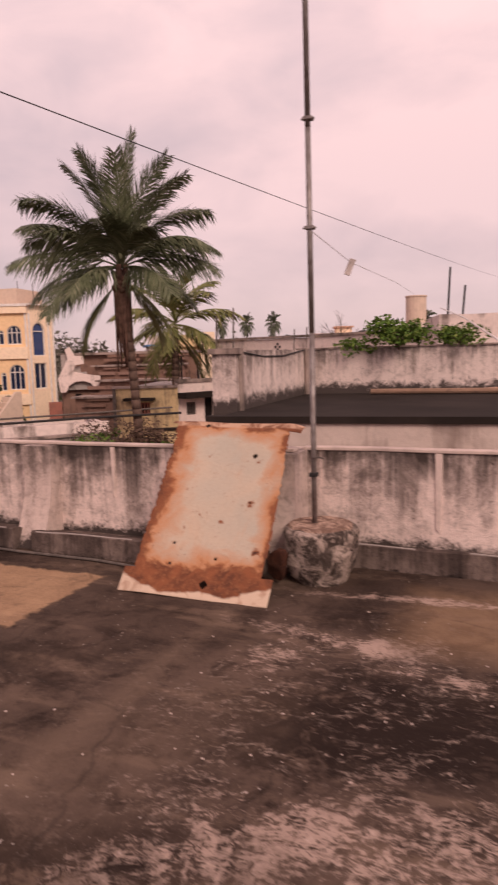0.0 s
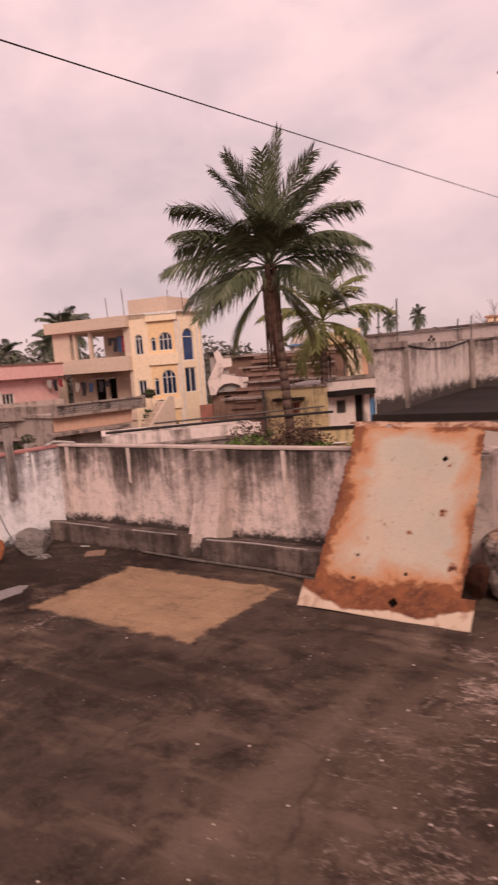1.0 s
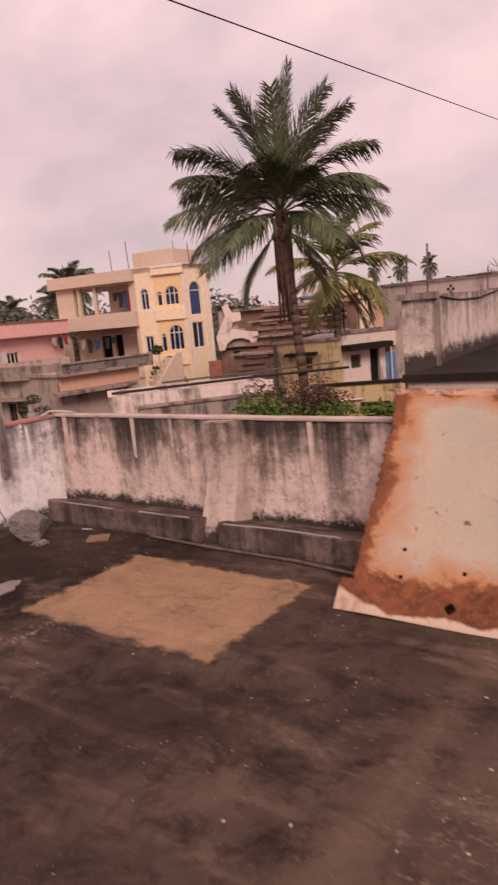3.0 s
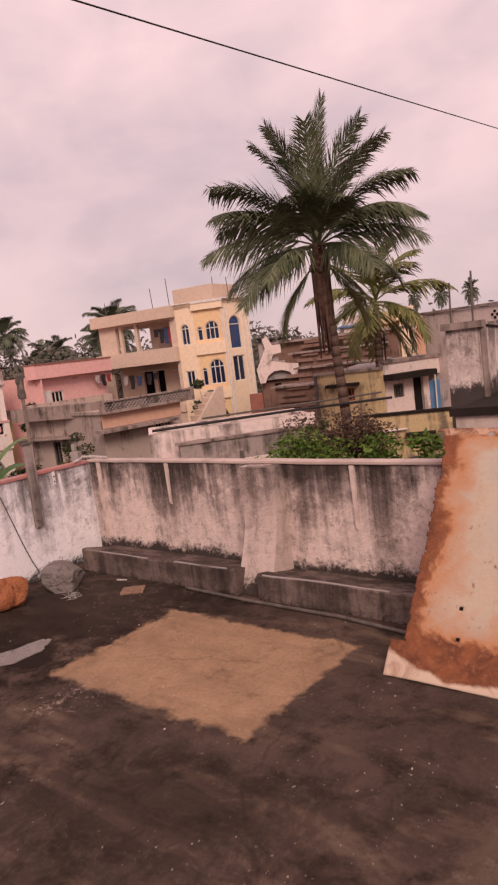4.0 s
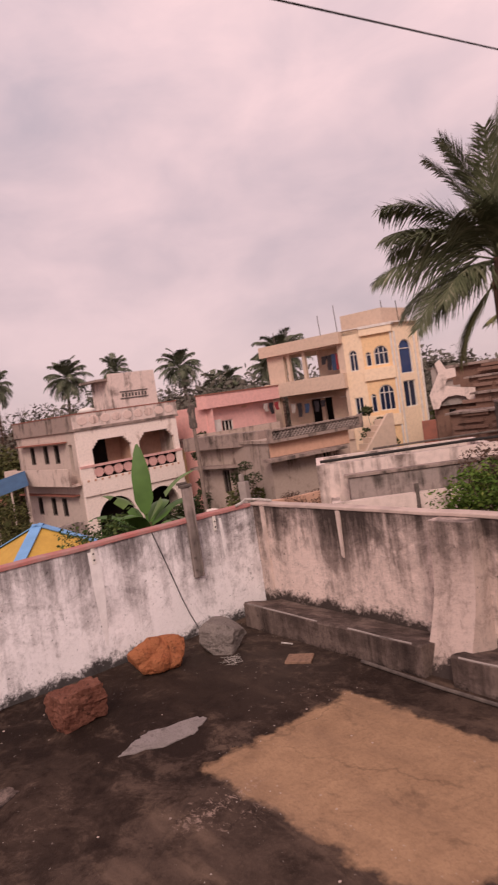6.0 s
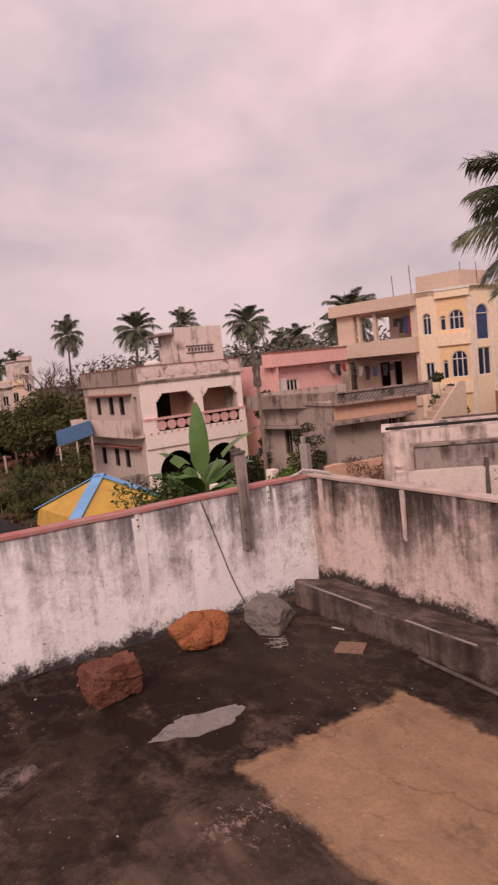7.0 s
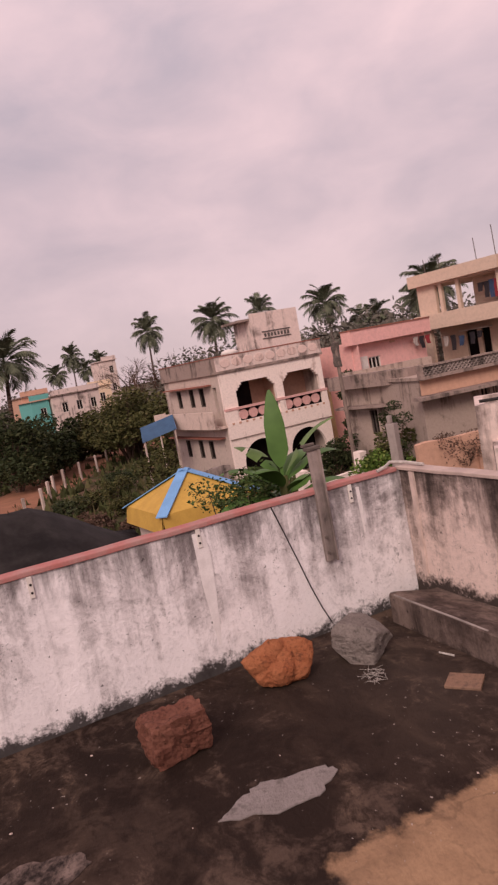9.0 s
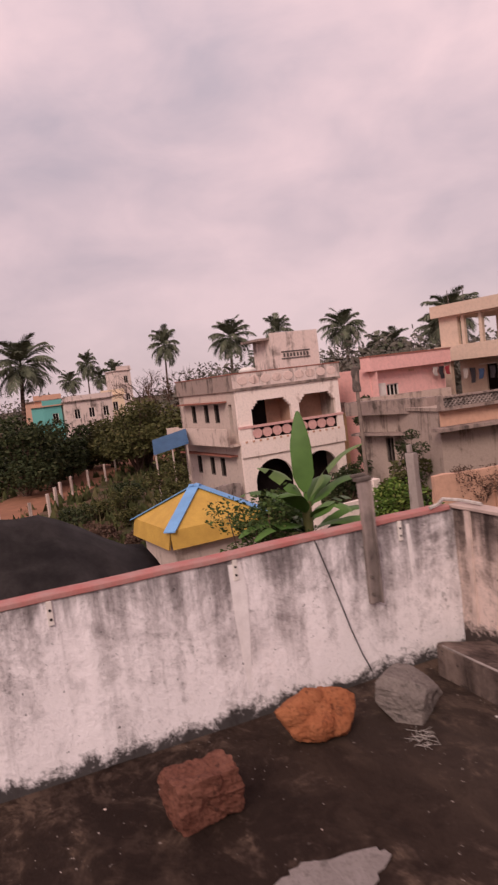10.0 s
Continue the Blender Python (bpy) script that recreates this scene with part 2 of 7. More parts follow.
        return c, h, t.span(blot, 0.0, 1.0, 0.62, 0.92)
    return material("roof_screed", make, 0.85, 0.012, 0.0, 0.5, 0.04)


def rusty_sheet():
    """Cream paint that rust has eaten from the edges; the sheet lies in its own x and y, 1.16 by 1.5."""
    def make(t):
        p = t.local()
        x, y, z = t.axes(p)
        big = t.full(p, 2.6, 5.0, 0.55, 0.6)
        n = t.full(p, 7.0, 8.0, 0.66, 0.7)
        fine = t.full(p, 34.0, 6.0, 0.74)
        spots = t.noise(p, 8.5, 3.0, 0.55)
        ragged = t.sum("ADD", t.sum("MULTIPLY", t.sum("SUBTRACT", big, 0.5), 0.14), t.sum("MULTIPLY", t.sum("SUBTRACT", n, 0.5), 0.07))
        side = t.sum("MINIMUM", t.sum("MULTIPLY", t.sum("SUBTRACT", x, 0.12), 0.8), t.sum("SUBTRACT", 1.08, x))
        ends = t.sum("MINIMUM", t.sum("SUBTRACT", 1.47, y), t.sum("SUBTRACT", y, 0.21))
        edge = t.sum("ADD", t.sum("MINIMUM", side, ends), ragged)
        cream = t.mix(big, (0.50, 0.385, 0.295), (0.42, 0.365, 0.30))
        cream = t.mix(t.span(fine, 0.4, 1.0, 0.0, 0.22), cream, (0.36, 0.27, 0.2))
        tea = t.sum("MULTIPLY", t.span(t.full(t.scaled(p, (3.2, 0.9, 1.0)), 1.0, 6.0, 0.62, 0.4), 0.5, 0.95, 0.0, 0.7), t.span(x, 0.35, 1.0, 0.25, 1.0))
        c = t.mix(tea, cream, (0.50, 0.26, 0.14))
        c = t.mix(t.span(edge, 0.17, 0.03, 0.0, 0.95), c, (0.45, 0.20, 0.095))
        rust = t.mix(t.span(n, 0.2, 0.85), (0.24, 0.085, 0.042), (0.115, 0.045, 0.028))
        rust = t.mix(t.span(fine, 0.55, 1.0, 0.0, 0.6), rust, (0.34, 0.15, 0.075))
        c = t.mix(t.span(edge, 0.04, 0.005), c, rust)
        c = t.mix(t.span(spots, 0.66, 0.71), c, (0.22, 0.08, 0.04))
        c = t.mix(t.span(spots, 0.73, 0.75), c, (0.05, 0.025, 0.02))
        speck = t.sum("MULTIPLY", t.span(fine, 0.72, 0.9), t.span(n, 0.55, 0.85))
        c = t.mix(t.sum("MULTIPLY", speck, 0.8), c, (0.20, 0.07, 0.035))
        # the paint that is left along the foot, widest at the corners, and on the folded lip at the head
        middle = t.sum("ABSOLUTE", t.sum("SUBTRACT", x, 0.58))
        foot = t.span(t.sum("ADD", t.sum("SUBTRACT", t.span(middle, 0.25, 0.6, 0.035, 0.15), y), t.sum("MULTIPLY", ragged, 0.35)), -0.008, 0.012)
        c = t.mix(t.sum("MULTIPLY", foot, t.span(n, 0.15, 0.5, 0.5, 0.95)), c, (0.60, 0.45, 0.345))
        lip = t.sum("MULTIPLY", t.span(y, 1.425, 1.44), t.span(n, 0.3, 0.6, 0.9, 0.15))
        c = t.mix(lip, c, (0.52, 0.33, 0.23))
        return c, t.sum("ADD", n, fine), t.span(edge, 0.0, 0.1, 0.9, 0.55)
    return material("rusted_cream_paint", make, 0.6, 0.006, 0.0, 0.4)


def stone(name, a, b, dark, scale=5.0):
    def make(t):
        p = t.local()
        n = t.full(p, scale, 9.0, 0.68, 0.6)
        fine = t.full(p, scale * 9, 6.0, 0.72)
        c = t.mix(n, a, b)
        c = t.mix(t.span(fine, 0.5, 1.0, 0.0, 0.6), c, dark)
        c = t.mix(t.span(t.full(p, scale * 2.3, 6.0, 0.65), 0.7, 0.95, 0.0, 0.7), c, dark)
        return c, t.sum("ADD", n, t.sum("MULTIPLY", fine, 0.6))
    return material(name, make, 0.9, 0.02, 0.0, 0.6)


def leafage(name, a, b, c2, rough=0.6):
    def make(t):
        r = t.island()
        c = t.mix(t.span(r, 0.0, 0.6), a, b)
        c = t.mix(t.span(r, 0.72, 1.0), c, c2)
        n = t.noise(t.place(), 2.5, 3.0)
        return t.mix(t.span(n, 0.35, 0.7, 0.0, 0.5), c, tuple(v * 0.45 for v in a))
    return material(name, make, rough)


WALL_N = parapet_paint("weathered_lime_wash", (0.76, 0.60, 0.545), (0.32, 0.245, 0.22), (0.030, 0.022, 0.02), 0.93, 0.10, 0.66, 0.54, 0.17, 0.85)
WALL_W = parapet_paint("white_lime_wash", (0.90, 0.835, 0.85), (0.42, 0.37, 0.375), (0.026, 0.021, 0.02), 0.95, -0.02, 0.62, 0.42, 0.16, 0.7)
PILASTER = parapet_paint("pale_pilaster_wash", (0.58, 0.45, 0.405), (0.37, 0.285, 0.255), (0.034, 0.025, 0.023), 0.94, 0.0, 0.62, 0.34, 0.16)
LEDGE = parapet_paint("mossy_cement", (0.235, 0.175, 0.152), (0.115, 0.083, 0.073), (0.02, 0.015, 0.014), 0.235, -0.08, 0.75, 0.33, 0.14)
RUN = plain("pale_lime_run", (0.72, 0.57, 0.515), (0.52, 0.405, 0.365), 11.0, 0.9)
LIME = plain("fresh_lime_run", (0.86, 0.80, 0.80), (0.72, 0.66, 0.66), 12.0, 0.9)
# distance haze is mixed into the far belt's leaf colours
HAZED_BELT = leafage("hazed_tree_leaf", (0.12, 0.11, 0.088), (0.155, 0.138, 0.115), (0.19, 0.165, 0.14), 0.9)
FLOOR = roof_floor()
CEMENT = plaster("grey_cement", (0.36, 0.305, 0.285), (0.10, 0.082, 0.075), 0.6)
GREY_WALL = plaster("grey_stained_wall", (0.34, 0.275, 0.255), (0.085, 0.068, 0.062), 0.75, 1.4)
COPING = plain("pale_coping", (0.58, 0.45, 0.40), (0.40, 0.31, 0.28), 5.0)
PINK_COPING = plain("faded_red_coping", (0.44, 0.165, 0.15), (0.42, 0.25, 0.23), 9.0)
SHEET = rusty_sheet()
RUST = stone("flaking_rust", (0.12, 0.045, 0.028), (0.06, 0.028, 0.022), (0.03, 0.018, 0.016), 9.0)


def peeling(name, base, bare):
    def make(t):
        p = t.local()
        a, f = t.full(p, 9.0, 10.0, 0.76, 0.9), t.full(p, 44.0, 6.0, 0.74)
        c = t.mix(t.span(a, 0.34, 0.66), bare, base)
        c = t.mix(t.span(f, 0.5, 1.0, 0.0, 0.6), c, tuple(v * 0.4 for v in base))
        c = t.mix(t.span(t.full(t.scaled(p, (1, 1, 0.3)), 11.0, 5.0), 0.66, 0.9, 0.0, 0.9), c, bare)
        return c, t.sum("ADD", a, t.sum("MULTIPLY", f, 0.5))
    return material(name, make, 0.92, 0.03, 0.0, 0.7)


DRUM = peeling("peeling_drum", (0.56, 0.43, 0.37), (0.07, 0.05, 0.043))
DRUM_TOP = peeling("worn_drum_top", (0.62, 0.42, 0.33), (0.22, 0.13, 0.10))
STEEL = plain("galvanised_pipe", (0.30, 0.26, 0.25), (0.18, 0.145, 0.135), 14.0, 0.5, 0.6)
CABLE = plain("black_cable", (0.025, 0.022, 0.022), (0.04, 0.035, 0.034), 30.0, 0.6)
PALE_WIRE = plain("pale_rope", (0.55, 0.5, 0.47), (0.4, 0.36, 0.33), 30.0)
RED_STONE = stone("red_laterite", (0.13, 0.048, 0.034), (0.245, 0.108, 0.077), (0.035, 0.016, 0.013), 7.0)
ORANGE_STONE = stone("orange_laterite", (0.44, 0.175, 0.085), (0.29, 0.092, 0.042), (0.09, 0.035, 0.022), 6.0)
GREY_STONE = stone("grey_granite", (0.29, 0.245, 0.225), (0.18, 0.15, 0.138), (0.075, 0.063, 0.06), 9.0)
TILE = stone("buff_tile", (0.33, 0.20, 0.14), (0.26, 0.16, 0.115), (0.15, 0.1, 0.08))
LIME_SPILL = stone("dried_lime_spill", (0.33, 0.285, 0.275), (0.25, 0.215, 0.205), (0.15, 0.13, 0.12), 7.0)
WOOD = plain("grey_wood", (0.16, 0.13, 0.115), (0.09, 0.072, 0.066), 18.0)
BARK = plain("palm_bark", (0.15, 0.095, 0.075), (0.085, 0.055, 0.046), 9.0, 0.95)
DRY_SHEATH = plain("dry_palm_sheath", (0.19, 0.105, 0.08), (0.095, 0.055, 0.045), 7.0, 0.95)
PALM_LEAF = leafage("palm_leaflet", (0.075, 0.09, 0.048), (0.145, 0.155, 0.088), (0.25, 0.24, 0.16), 0.5)
PALM_YELLOW = leafage("yellowing_palm_leaflet", (0.21, 0.195, 0.065), (0.15, 0.165, 0.06), (0.32, 0.27, 0.12), 0.55)
# palm greens paled and greyed to paint in distance haze
HAZED_LEAF = leafage("hazed_palm_leaflet", (0.10, 0.115, 0.075), (0.15, 0.16, 0.105), (0.21, 0.205, 0.145))
BANANA = leafage("banana_leaf", (0.06, 0.125, 0.03), (0.10, 0.19, 0.045), (0.14, 0.20, 0.065), 0.4)
HEDGE = leafage("hedge_leaf", (0.035, 0.062, 0.02), (0.068, 0.105, 0.03), (0.12, 0.14, 0.05))
BUSH = leafage("bush_leaf", (0.06, 0.115, 0.022), (0.12, 0.19, 0.035), (0.2, 0.23, 0.06))
DARK_BUSH = leafage("dark_leaf", (0.028, 0.04, 0.018), (0.05, 0.062, 0.026), (0.085, 0.085, 0.04))
OLIVE_BUSH = leafage("olive_leaf", (0.06, 0.066, 0.026), (0.10, 0.098, 0.036), (0.15, 0.125, 0.055))
DRY_BUSH = leafage("dry_twig", (0.13, 0.075, 0.055), (0.085, 0.055, 0.043), (0.19, 0.12, 0.085), 0.9)
GROUND = plaster("red_earth_and_scrub", (0.13, 0.082, 0.055), (0.055, 0.06, 0.026), 0.85, 0.3)
EARTH_ROAD = plain("red_earth_road", (0.33, 0.16, 0.10), (0.25, 0.125, 0.08), 0.8, 0.95)
GRASS = leafage("scrub_grass", (0.062, 0.075, 0.03), (0.095, 0.1, 0.042), (0.14, 0.115, 0.06), 0.9)
WHITE_PAINT = plaster("stained_white_paint", (0.74, 0.595, 0.55), (0.19, 0.145, 0.13), 0.66, 1.0)
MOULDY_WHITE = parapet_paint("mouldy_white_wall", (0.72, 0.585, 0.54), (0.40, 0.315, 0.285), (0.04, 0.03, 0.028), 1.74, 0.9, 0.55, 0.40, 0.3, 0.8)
PINKISH_WHITE = plaster("pale_facade_paint", (0.90, 0.76, 0.70), (0.36, 0.24, 0.20), 0.36, 1.1)
BALCONY = plaster("stained_balcony_paint", (0.66, 0.52, 0.46), (0.26, 0.19, 0.165), 0.55, 1.1)
RELIEF = plaster("faded_relief_paint", (0.74, 0.56, 0.51), (0.34, 0.24, 0.21), 0.6, 1.2)
BEIGE_SIDE = plaster("beige_paint", (0.56, 0.45, 0.40), (0.24, 0.18, 0.155), 0.55, 0.7)
HOUSE_GREY = plaster("grimy_house_paint", (0.43, 0.335, 0.29), (0.14, 0.105, 0.09), 0.6, 1.2)
OLD_PARAPET = plaster("mouldy_parapet", (0.35, 0.265, 0.235), (0.09, 0.07, 0.062), 0.8, 1.1)
CREAM = plaster("cream_paint", (0.63, 0.48, 0.385), (0.46, 0.34, 0.27), 0.25, 0.6)
YELLOW = plaster("yellow_paint", (0.84, 0.57, 0.335), (0.66, 0.42, 0.25), 0.2, 0.7)
PALE_YELLOW = plaster("pale_yellow_paint", (0.87, 0.67, 0.49), (0.68, 0.49, 0.35), 0.2, 0.7)
OLD_YELLOW = plaster("dirty_yellow_paint", (0.60, 0.44, 0.25), (0.20, 0.145, 0.10), 0.66, 1.6)
PINK = plaster("pink_paint", (0.82, 0.46, 0.43), (0.62, 0.34, 0.31), 0.25, 0.6)
SALMON = plaster("salmon_paint", (0.60, 0.36, 0.265), (0.42, 0.245, 0.18), 0.3, 0.6)
TRIM = plain("white_trim", (0.80, 0.74, 0.70), (0.66, 0.58, 0.54), 4.0, 0.7)
OVAL = plain("pink_baluster_paint", (0.72, 0.42, 0.39), (0.6, 0.34, 0.315), 5.0)
# near-black and dim paint put the shade of rooms and openings into colour
DARK = plain("interior_shade", (0.012, 0.009, 0.009), (0.022, 0.016, 0.015), 2.0, 0.95)
ROOM = plaster("shaded_room_paint", (0.33, 0.22, 0.18), (0.2, 0.13, 0.11), 0.3)
RED_SHADE = plain("red_sunshade", (0.36, 0.14, 0.105), (0.26, 0.115, 0.09), 3.0)
PLANK = plaster("weathered_brown_plank", (0.26, 0.16, 0.13), (0.11, 0.075, 0.065), 0.5, 2.2)
BROWN_BRICK = plaster("brown_brickwork", (0.23, 0.135, 0.105), (0.12, 0.078, 0.065), 0.6, 1.6)
DARK_ROOF = plain("dark_roof_screed", (0.020, 0.015, 0.013), (0.035, 0.026, 0.023), 0.9, 0.95)
TARP = plain("black_tarpaulin", (0.028, 0.024, 0.024), (0.075, 0.064, 0.062), 1.6, 0.5)
TENT_YELLOW = plain("yellow_sheet", (0.58, 0.36, 0.085), (0.48, 0.29, 0.07), 1.5, 0.7)
TENT_BLUE = plain("blue_ridge_sheet", (0.20, 0.40, 0.70), (0.17, 0.34, 0.6), 2.0, 0.6)
BLUE_SHEET = plain("blue_roof_sheet", (0.12, 0.24, 0.42), (0.1, 0.19, 0.34), 2.0, 0.5)
TEAL = plaster("teal_paint", (0.16, 0.45, 0.42), (0.1, 0.28, 0.26), 0.3)
SHIRT_RED = plain("red_cloth", (0.33, 0.05, 0.06), (0.25, 0.04, 0.05), 8.0, 0.9)
SHIRT_BLUE = plain("blue_cloth", (0.06, 0.09, 0.17), (0.04, 0.06, 0.12), 8.0, 0.9)
SHIRT_DARK = plain("dark_cloth", (0.03, 0.026, 0.032), (0.05, 0.04, 0.045), 8.0, 0.9)
SHIRT_PALE = plain("pale_cloth", (0.5, 0.42, 0.4), (0.4, 0.33, 0.31), 8.0, 0.9)
SIGN_INK = plain("faded_sign_paint", (0.10, 0.085, 0.08), (0.14, 0.12, 0.11), 8.0)


def glass(name, tint):
    def make(t):
        return t.mix(t.noise(t.place(), 1.5, 2.0), tint, tuple(v * 0.6 for v in tint))
    return material(name, make, 0.12, shine=0.5)


BLUE_GLASS = glass("dark_blue_glass", (0.013, 0.022, 0.06))
BRIGHT_BLUE = glass("bright_blue_glass", (0.022, 0.05, 0.16))


# ---- building blocks ----
def part(name, bm, mat, parent=None, label="", smooth=False):
    """One mesh object under a thing or a part."""
    mesh = bpy.data.meshes.new(name)
    bm.normal_update()
    bm.to_mesh(mesh)
    bm.free()
    mesh.materials.append(mat)
    if smooth:
        mesh.polygons.foreach_set("use_smooth", [True] * len(mesh.polygons))
    ob = new(name, mesh)
    ob.parent = parent
    return tagged(ob, label)


def thing(name, label, category, at=None, group="", kind=""):
    ob = new(name)
    ob.empty_display_size = 0.2
    ob.matrix_world = at if at is not None else Matrix.Identity(4)
    return tagged(ob, label, category, group, kind)


def box(bm, a, b, m=None, bevel=0.0):
    c = [(a[i] + b[i]) / 2 for i in range(3)]
    s = [abs(b[i] - a[i]) for i in range(3)]
    mat = Matrix.Translation(c) @ Matrix.Diagonal((*s, 1))
    made = bmesh.ops.create_cube(bm, size=1, matrix=(m @ mat) if m is not None else mat)
    if bevel:
        edges = {e for v in made["verts"] for e in v.link_edges}
        bmesh.ops.bevel(bm, geom=list(edges), offset=bevel, segments=2, affect="EDGES", profile=0.5)
    return bm


def boxed(*spans, m=None, bevel=0.0):
    bm = bmesh.new()
    for a, b in spans:
        box(bm, a, b, m, bevel)
    return bm


def rod(bm, p, q, r0, r1=None, n=8):
    p, q = Vector(p), Vector(q)
    r1 = r0 if r1 is None else r1
    turn = (q - p).to_track_quat("Z", "Y").to_matrix().to_4x4()
    bmesh.ops.create_cone(bm, cap_ends=True, segments=n, radius1=r0, radius2=r1, depth=(q - p).length,
                          matrix=Matrix.Translation((p + q) / 2) @ turn)
    return bm


def rods(points, r, n=6, taper=1.0):
    bm = bmesh.new()
    for i, (p, q) in enumerate(zip(points, points[1:])):
        k0, k1 = 1 + (taper - 1) * i / (len(points) - 1), 1 + (taper - 1) * (i + 1) / (len(points) - 1)
        rod(bm, p, q, r * k0, r * k1, n)
    return bm


def prism(outline, z0, z1, bm=None, m=None):
    """A solid over an outline in x and y."""
    bm = bm or bmesh.new()
    m = m or Matrix.Identity(4)
    low = [bm.verts.new(m @ Vector((x, y, z0))) for x, y in outline]
    top = [bm.verts.new(m @ Vector((x, y, z1))) for x, y in outline]
    bm.faces.new(low[::-1])
    bm.faces.new(top)
    for i in range(len(outline)):
        j = (i + 1) % len(outline)
        bm.faces.new((low[i], low[j], top[j], top[i]))
    bmesh.ops.recalc_face_normals(bm, faces=bm.faces)
    return bm


def pierced(bm, length, z0, z1, thick, holes, m=None):
    """A wall along x, its outer face at y = 0, with openings (x0, z0, x1, z1) right through it."""
    xs = sorted({0.0, length, *[h[0] for h in holes], *[h[2] for h in holes]})
    zs = sorted({z0, z1, *[h[1] for h in holes], *[h[3] for h in holes]})
    m = m or Matrix.Identity(4)
    solid = {(i, k) for i in range(len(xs) - 1) for k in range(len(zs) - 1)
             if not any(h[0] < (xs[i] + xs[i + 1]) / 2 < h[2] and h[1] < (zs[k] + zs[k + 1]) / 2 < h[3] for h in holes)}
    made = {}

    def corner(i, j, k):
        if (i, j, k) not in made:
            made[i, j, k] = bm.verts.new(m @ Vector((xs[i], thick * j, zs[k])))
        return made[i, j, k]
    for i, k in solid:
        bm.faces.new([corner(a, 0, c) for a, c in ((i, k), (i + 1, k), (i + 1, k + 1), (i, k + 1))])
        bm.faces.new([corner(a, 1, c) for a, c in ((i, k + 1), (i + 1, k + 1), (i + 1, k), (i, k))])
        for (di, dk), (a, b) in (((-1, 0), ((i, k + 1), (i, k))), ((1, 0), ((i + 1, k), (i + 1, k + 1))), ((0, -1), ((i, k), (i + 1, k))), ((0, 1), ((i + 1, k + 1), (i, k + 1)))):
            if (i + di, k + dk) not in solid:
                bm.faces.new((corner(a[0], 0, a[1]), corner(a[0], 1, a[1]), corner(b[0], 1, b[1]), corner(b[0], 0, b[1])))
    return bm


def facade(a, b):
    """The pose of a wall that runs from a to b, seen from outside with a to the left."""
    return pose(a[0], a[1], 0, 0, 0, math.degrees(math.atan2(b[1] - a[1], b[0] - a[0])))


def arch_fill(bm, x0, x1, z, thick, m, n=8, deep=0.0):
    """The two corner pieces that round off the head of an opening whose top is at z."""
    r, c = (x1 - x0) / 2, (x0 + x1) / 2
    for s in (-1, 1):
        pts = [(c + s * r, z)] + [(c + s * r * math.cos(k * math.pi / 2 / n), z - r + r * math.sin(k * math.pi / 2 / n)) for k in range(n + 1)]
        front = [bm.verts.new(m @ Vector((x, deep, zz))) for x, zz in pts]
        rear = [bm.verts.new(m @ Vector((x, deep + thick, zz))) for x, zz in pts]
        bm.faces.new(front if s < 0 else front[::-1])
        bm.faces.new(rear[::-1] if s < 0 else rear)
        for i in range(1, len(pts) - 1):
            bm.faces.new((front[i], front[i + 1], rear[i + 1], rear[i]))


def window(parent, m, x0, z0, x1, z1, bars=1, pane=None, arch=False, inset=0.1, frame_mat=None):
    """A framed window in an opening of a wall whose pose is m: frame, mullions, pane."""
    f = 0.05
    bm = boxed(((x0, inset - 0.05, z0), (x0 + f, inset + 0.03, z1)), ((x1 - f, inset - 0.05, z0), (x1, inset + 0.03, z1)),
               ((x0 + f, inset - 0.05, z0), (x1 - f, inset + 0.03, z0 + f)), m=m)
    if arch:
        r, c, n = (x1 - x0) / 2, (x0 + x1) / 2, 10
        for k in range(n):
            a0, a1 = math.pi * k / n, math.pi * (k + 1) / n
            p = [(c - (r - d) * math.cos(q), z1 - r + (r - d) * math.sin(q)) for q in (a0, a1) for d in (0, f)]
            v = [bm.verts.new(m @ Vector((x, yy, z))) for yy in (inset - 0.05, inset + 0.03) for x, z in p]
            for q in ((0, 1, 3, 2), (4, 6, 7, 5), (0, 2, 6, 4), (1, 5, 7, 3)):
                bm.faces.new([v[i] for i in q])
        box(bm, (x0 + f, inset - 0.04, z1 - r - 0.025), (x1 - f, inset + 0.02, z1 - r + 0.025), m)
    else:
        box(bm, (x0 + f, inset - 0.05, z1 - f), (x1 - f, inset + 0.03, z1), m)
    for k in range(bars):
        x = x0 + (x1 - x0) * (k + 1) / (bars + 1)
        box(bm, (x - 0.022, inset - 0.04, z0 + f), (x + 0.022, inset + 0.02, z1 - f - (0.08 if arch else 0)), m)
    win = part("window", bm, frame_mat or TRIM, parent)
    pane_bm = bmesh.new()
    if arch:
        r, c = (x1 - x0) / 2 - 0.01, (x0 + x1) / 2
        pts = [(x0 + 0.01, z0), (x1 - 0.01, z0)] + [(c + r * math.cos(math.pi * k / 12), z1 - r - 0.01 + r * math.sin(math.pi * k / 12)) for k in range(13)]
        vs = [[pane_bm.verts.new(m @ Vector((x, inset + d, z))) for x, z in pts] for d in (0.035, 0.05)]
        pane_bm.faces.new(vs[0])
        pane_bm.faces.new(vs[1][::-1])
    else:
        box(pane_bm, (x0 + 0.01, inset + 0.035, z0), (x1 - 0.01, inset + 0.05, z1), m)
    part("pane", pane_bm, pane or BLUE_GLASS, win)
    return win


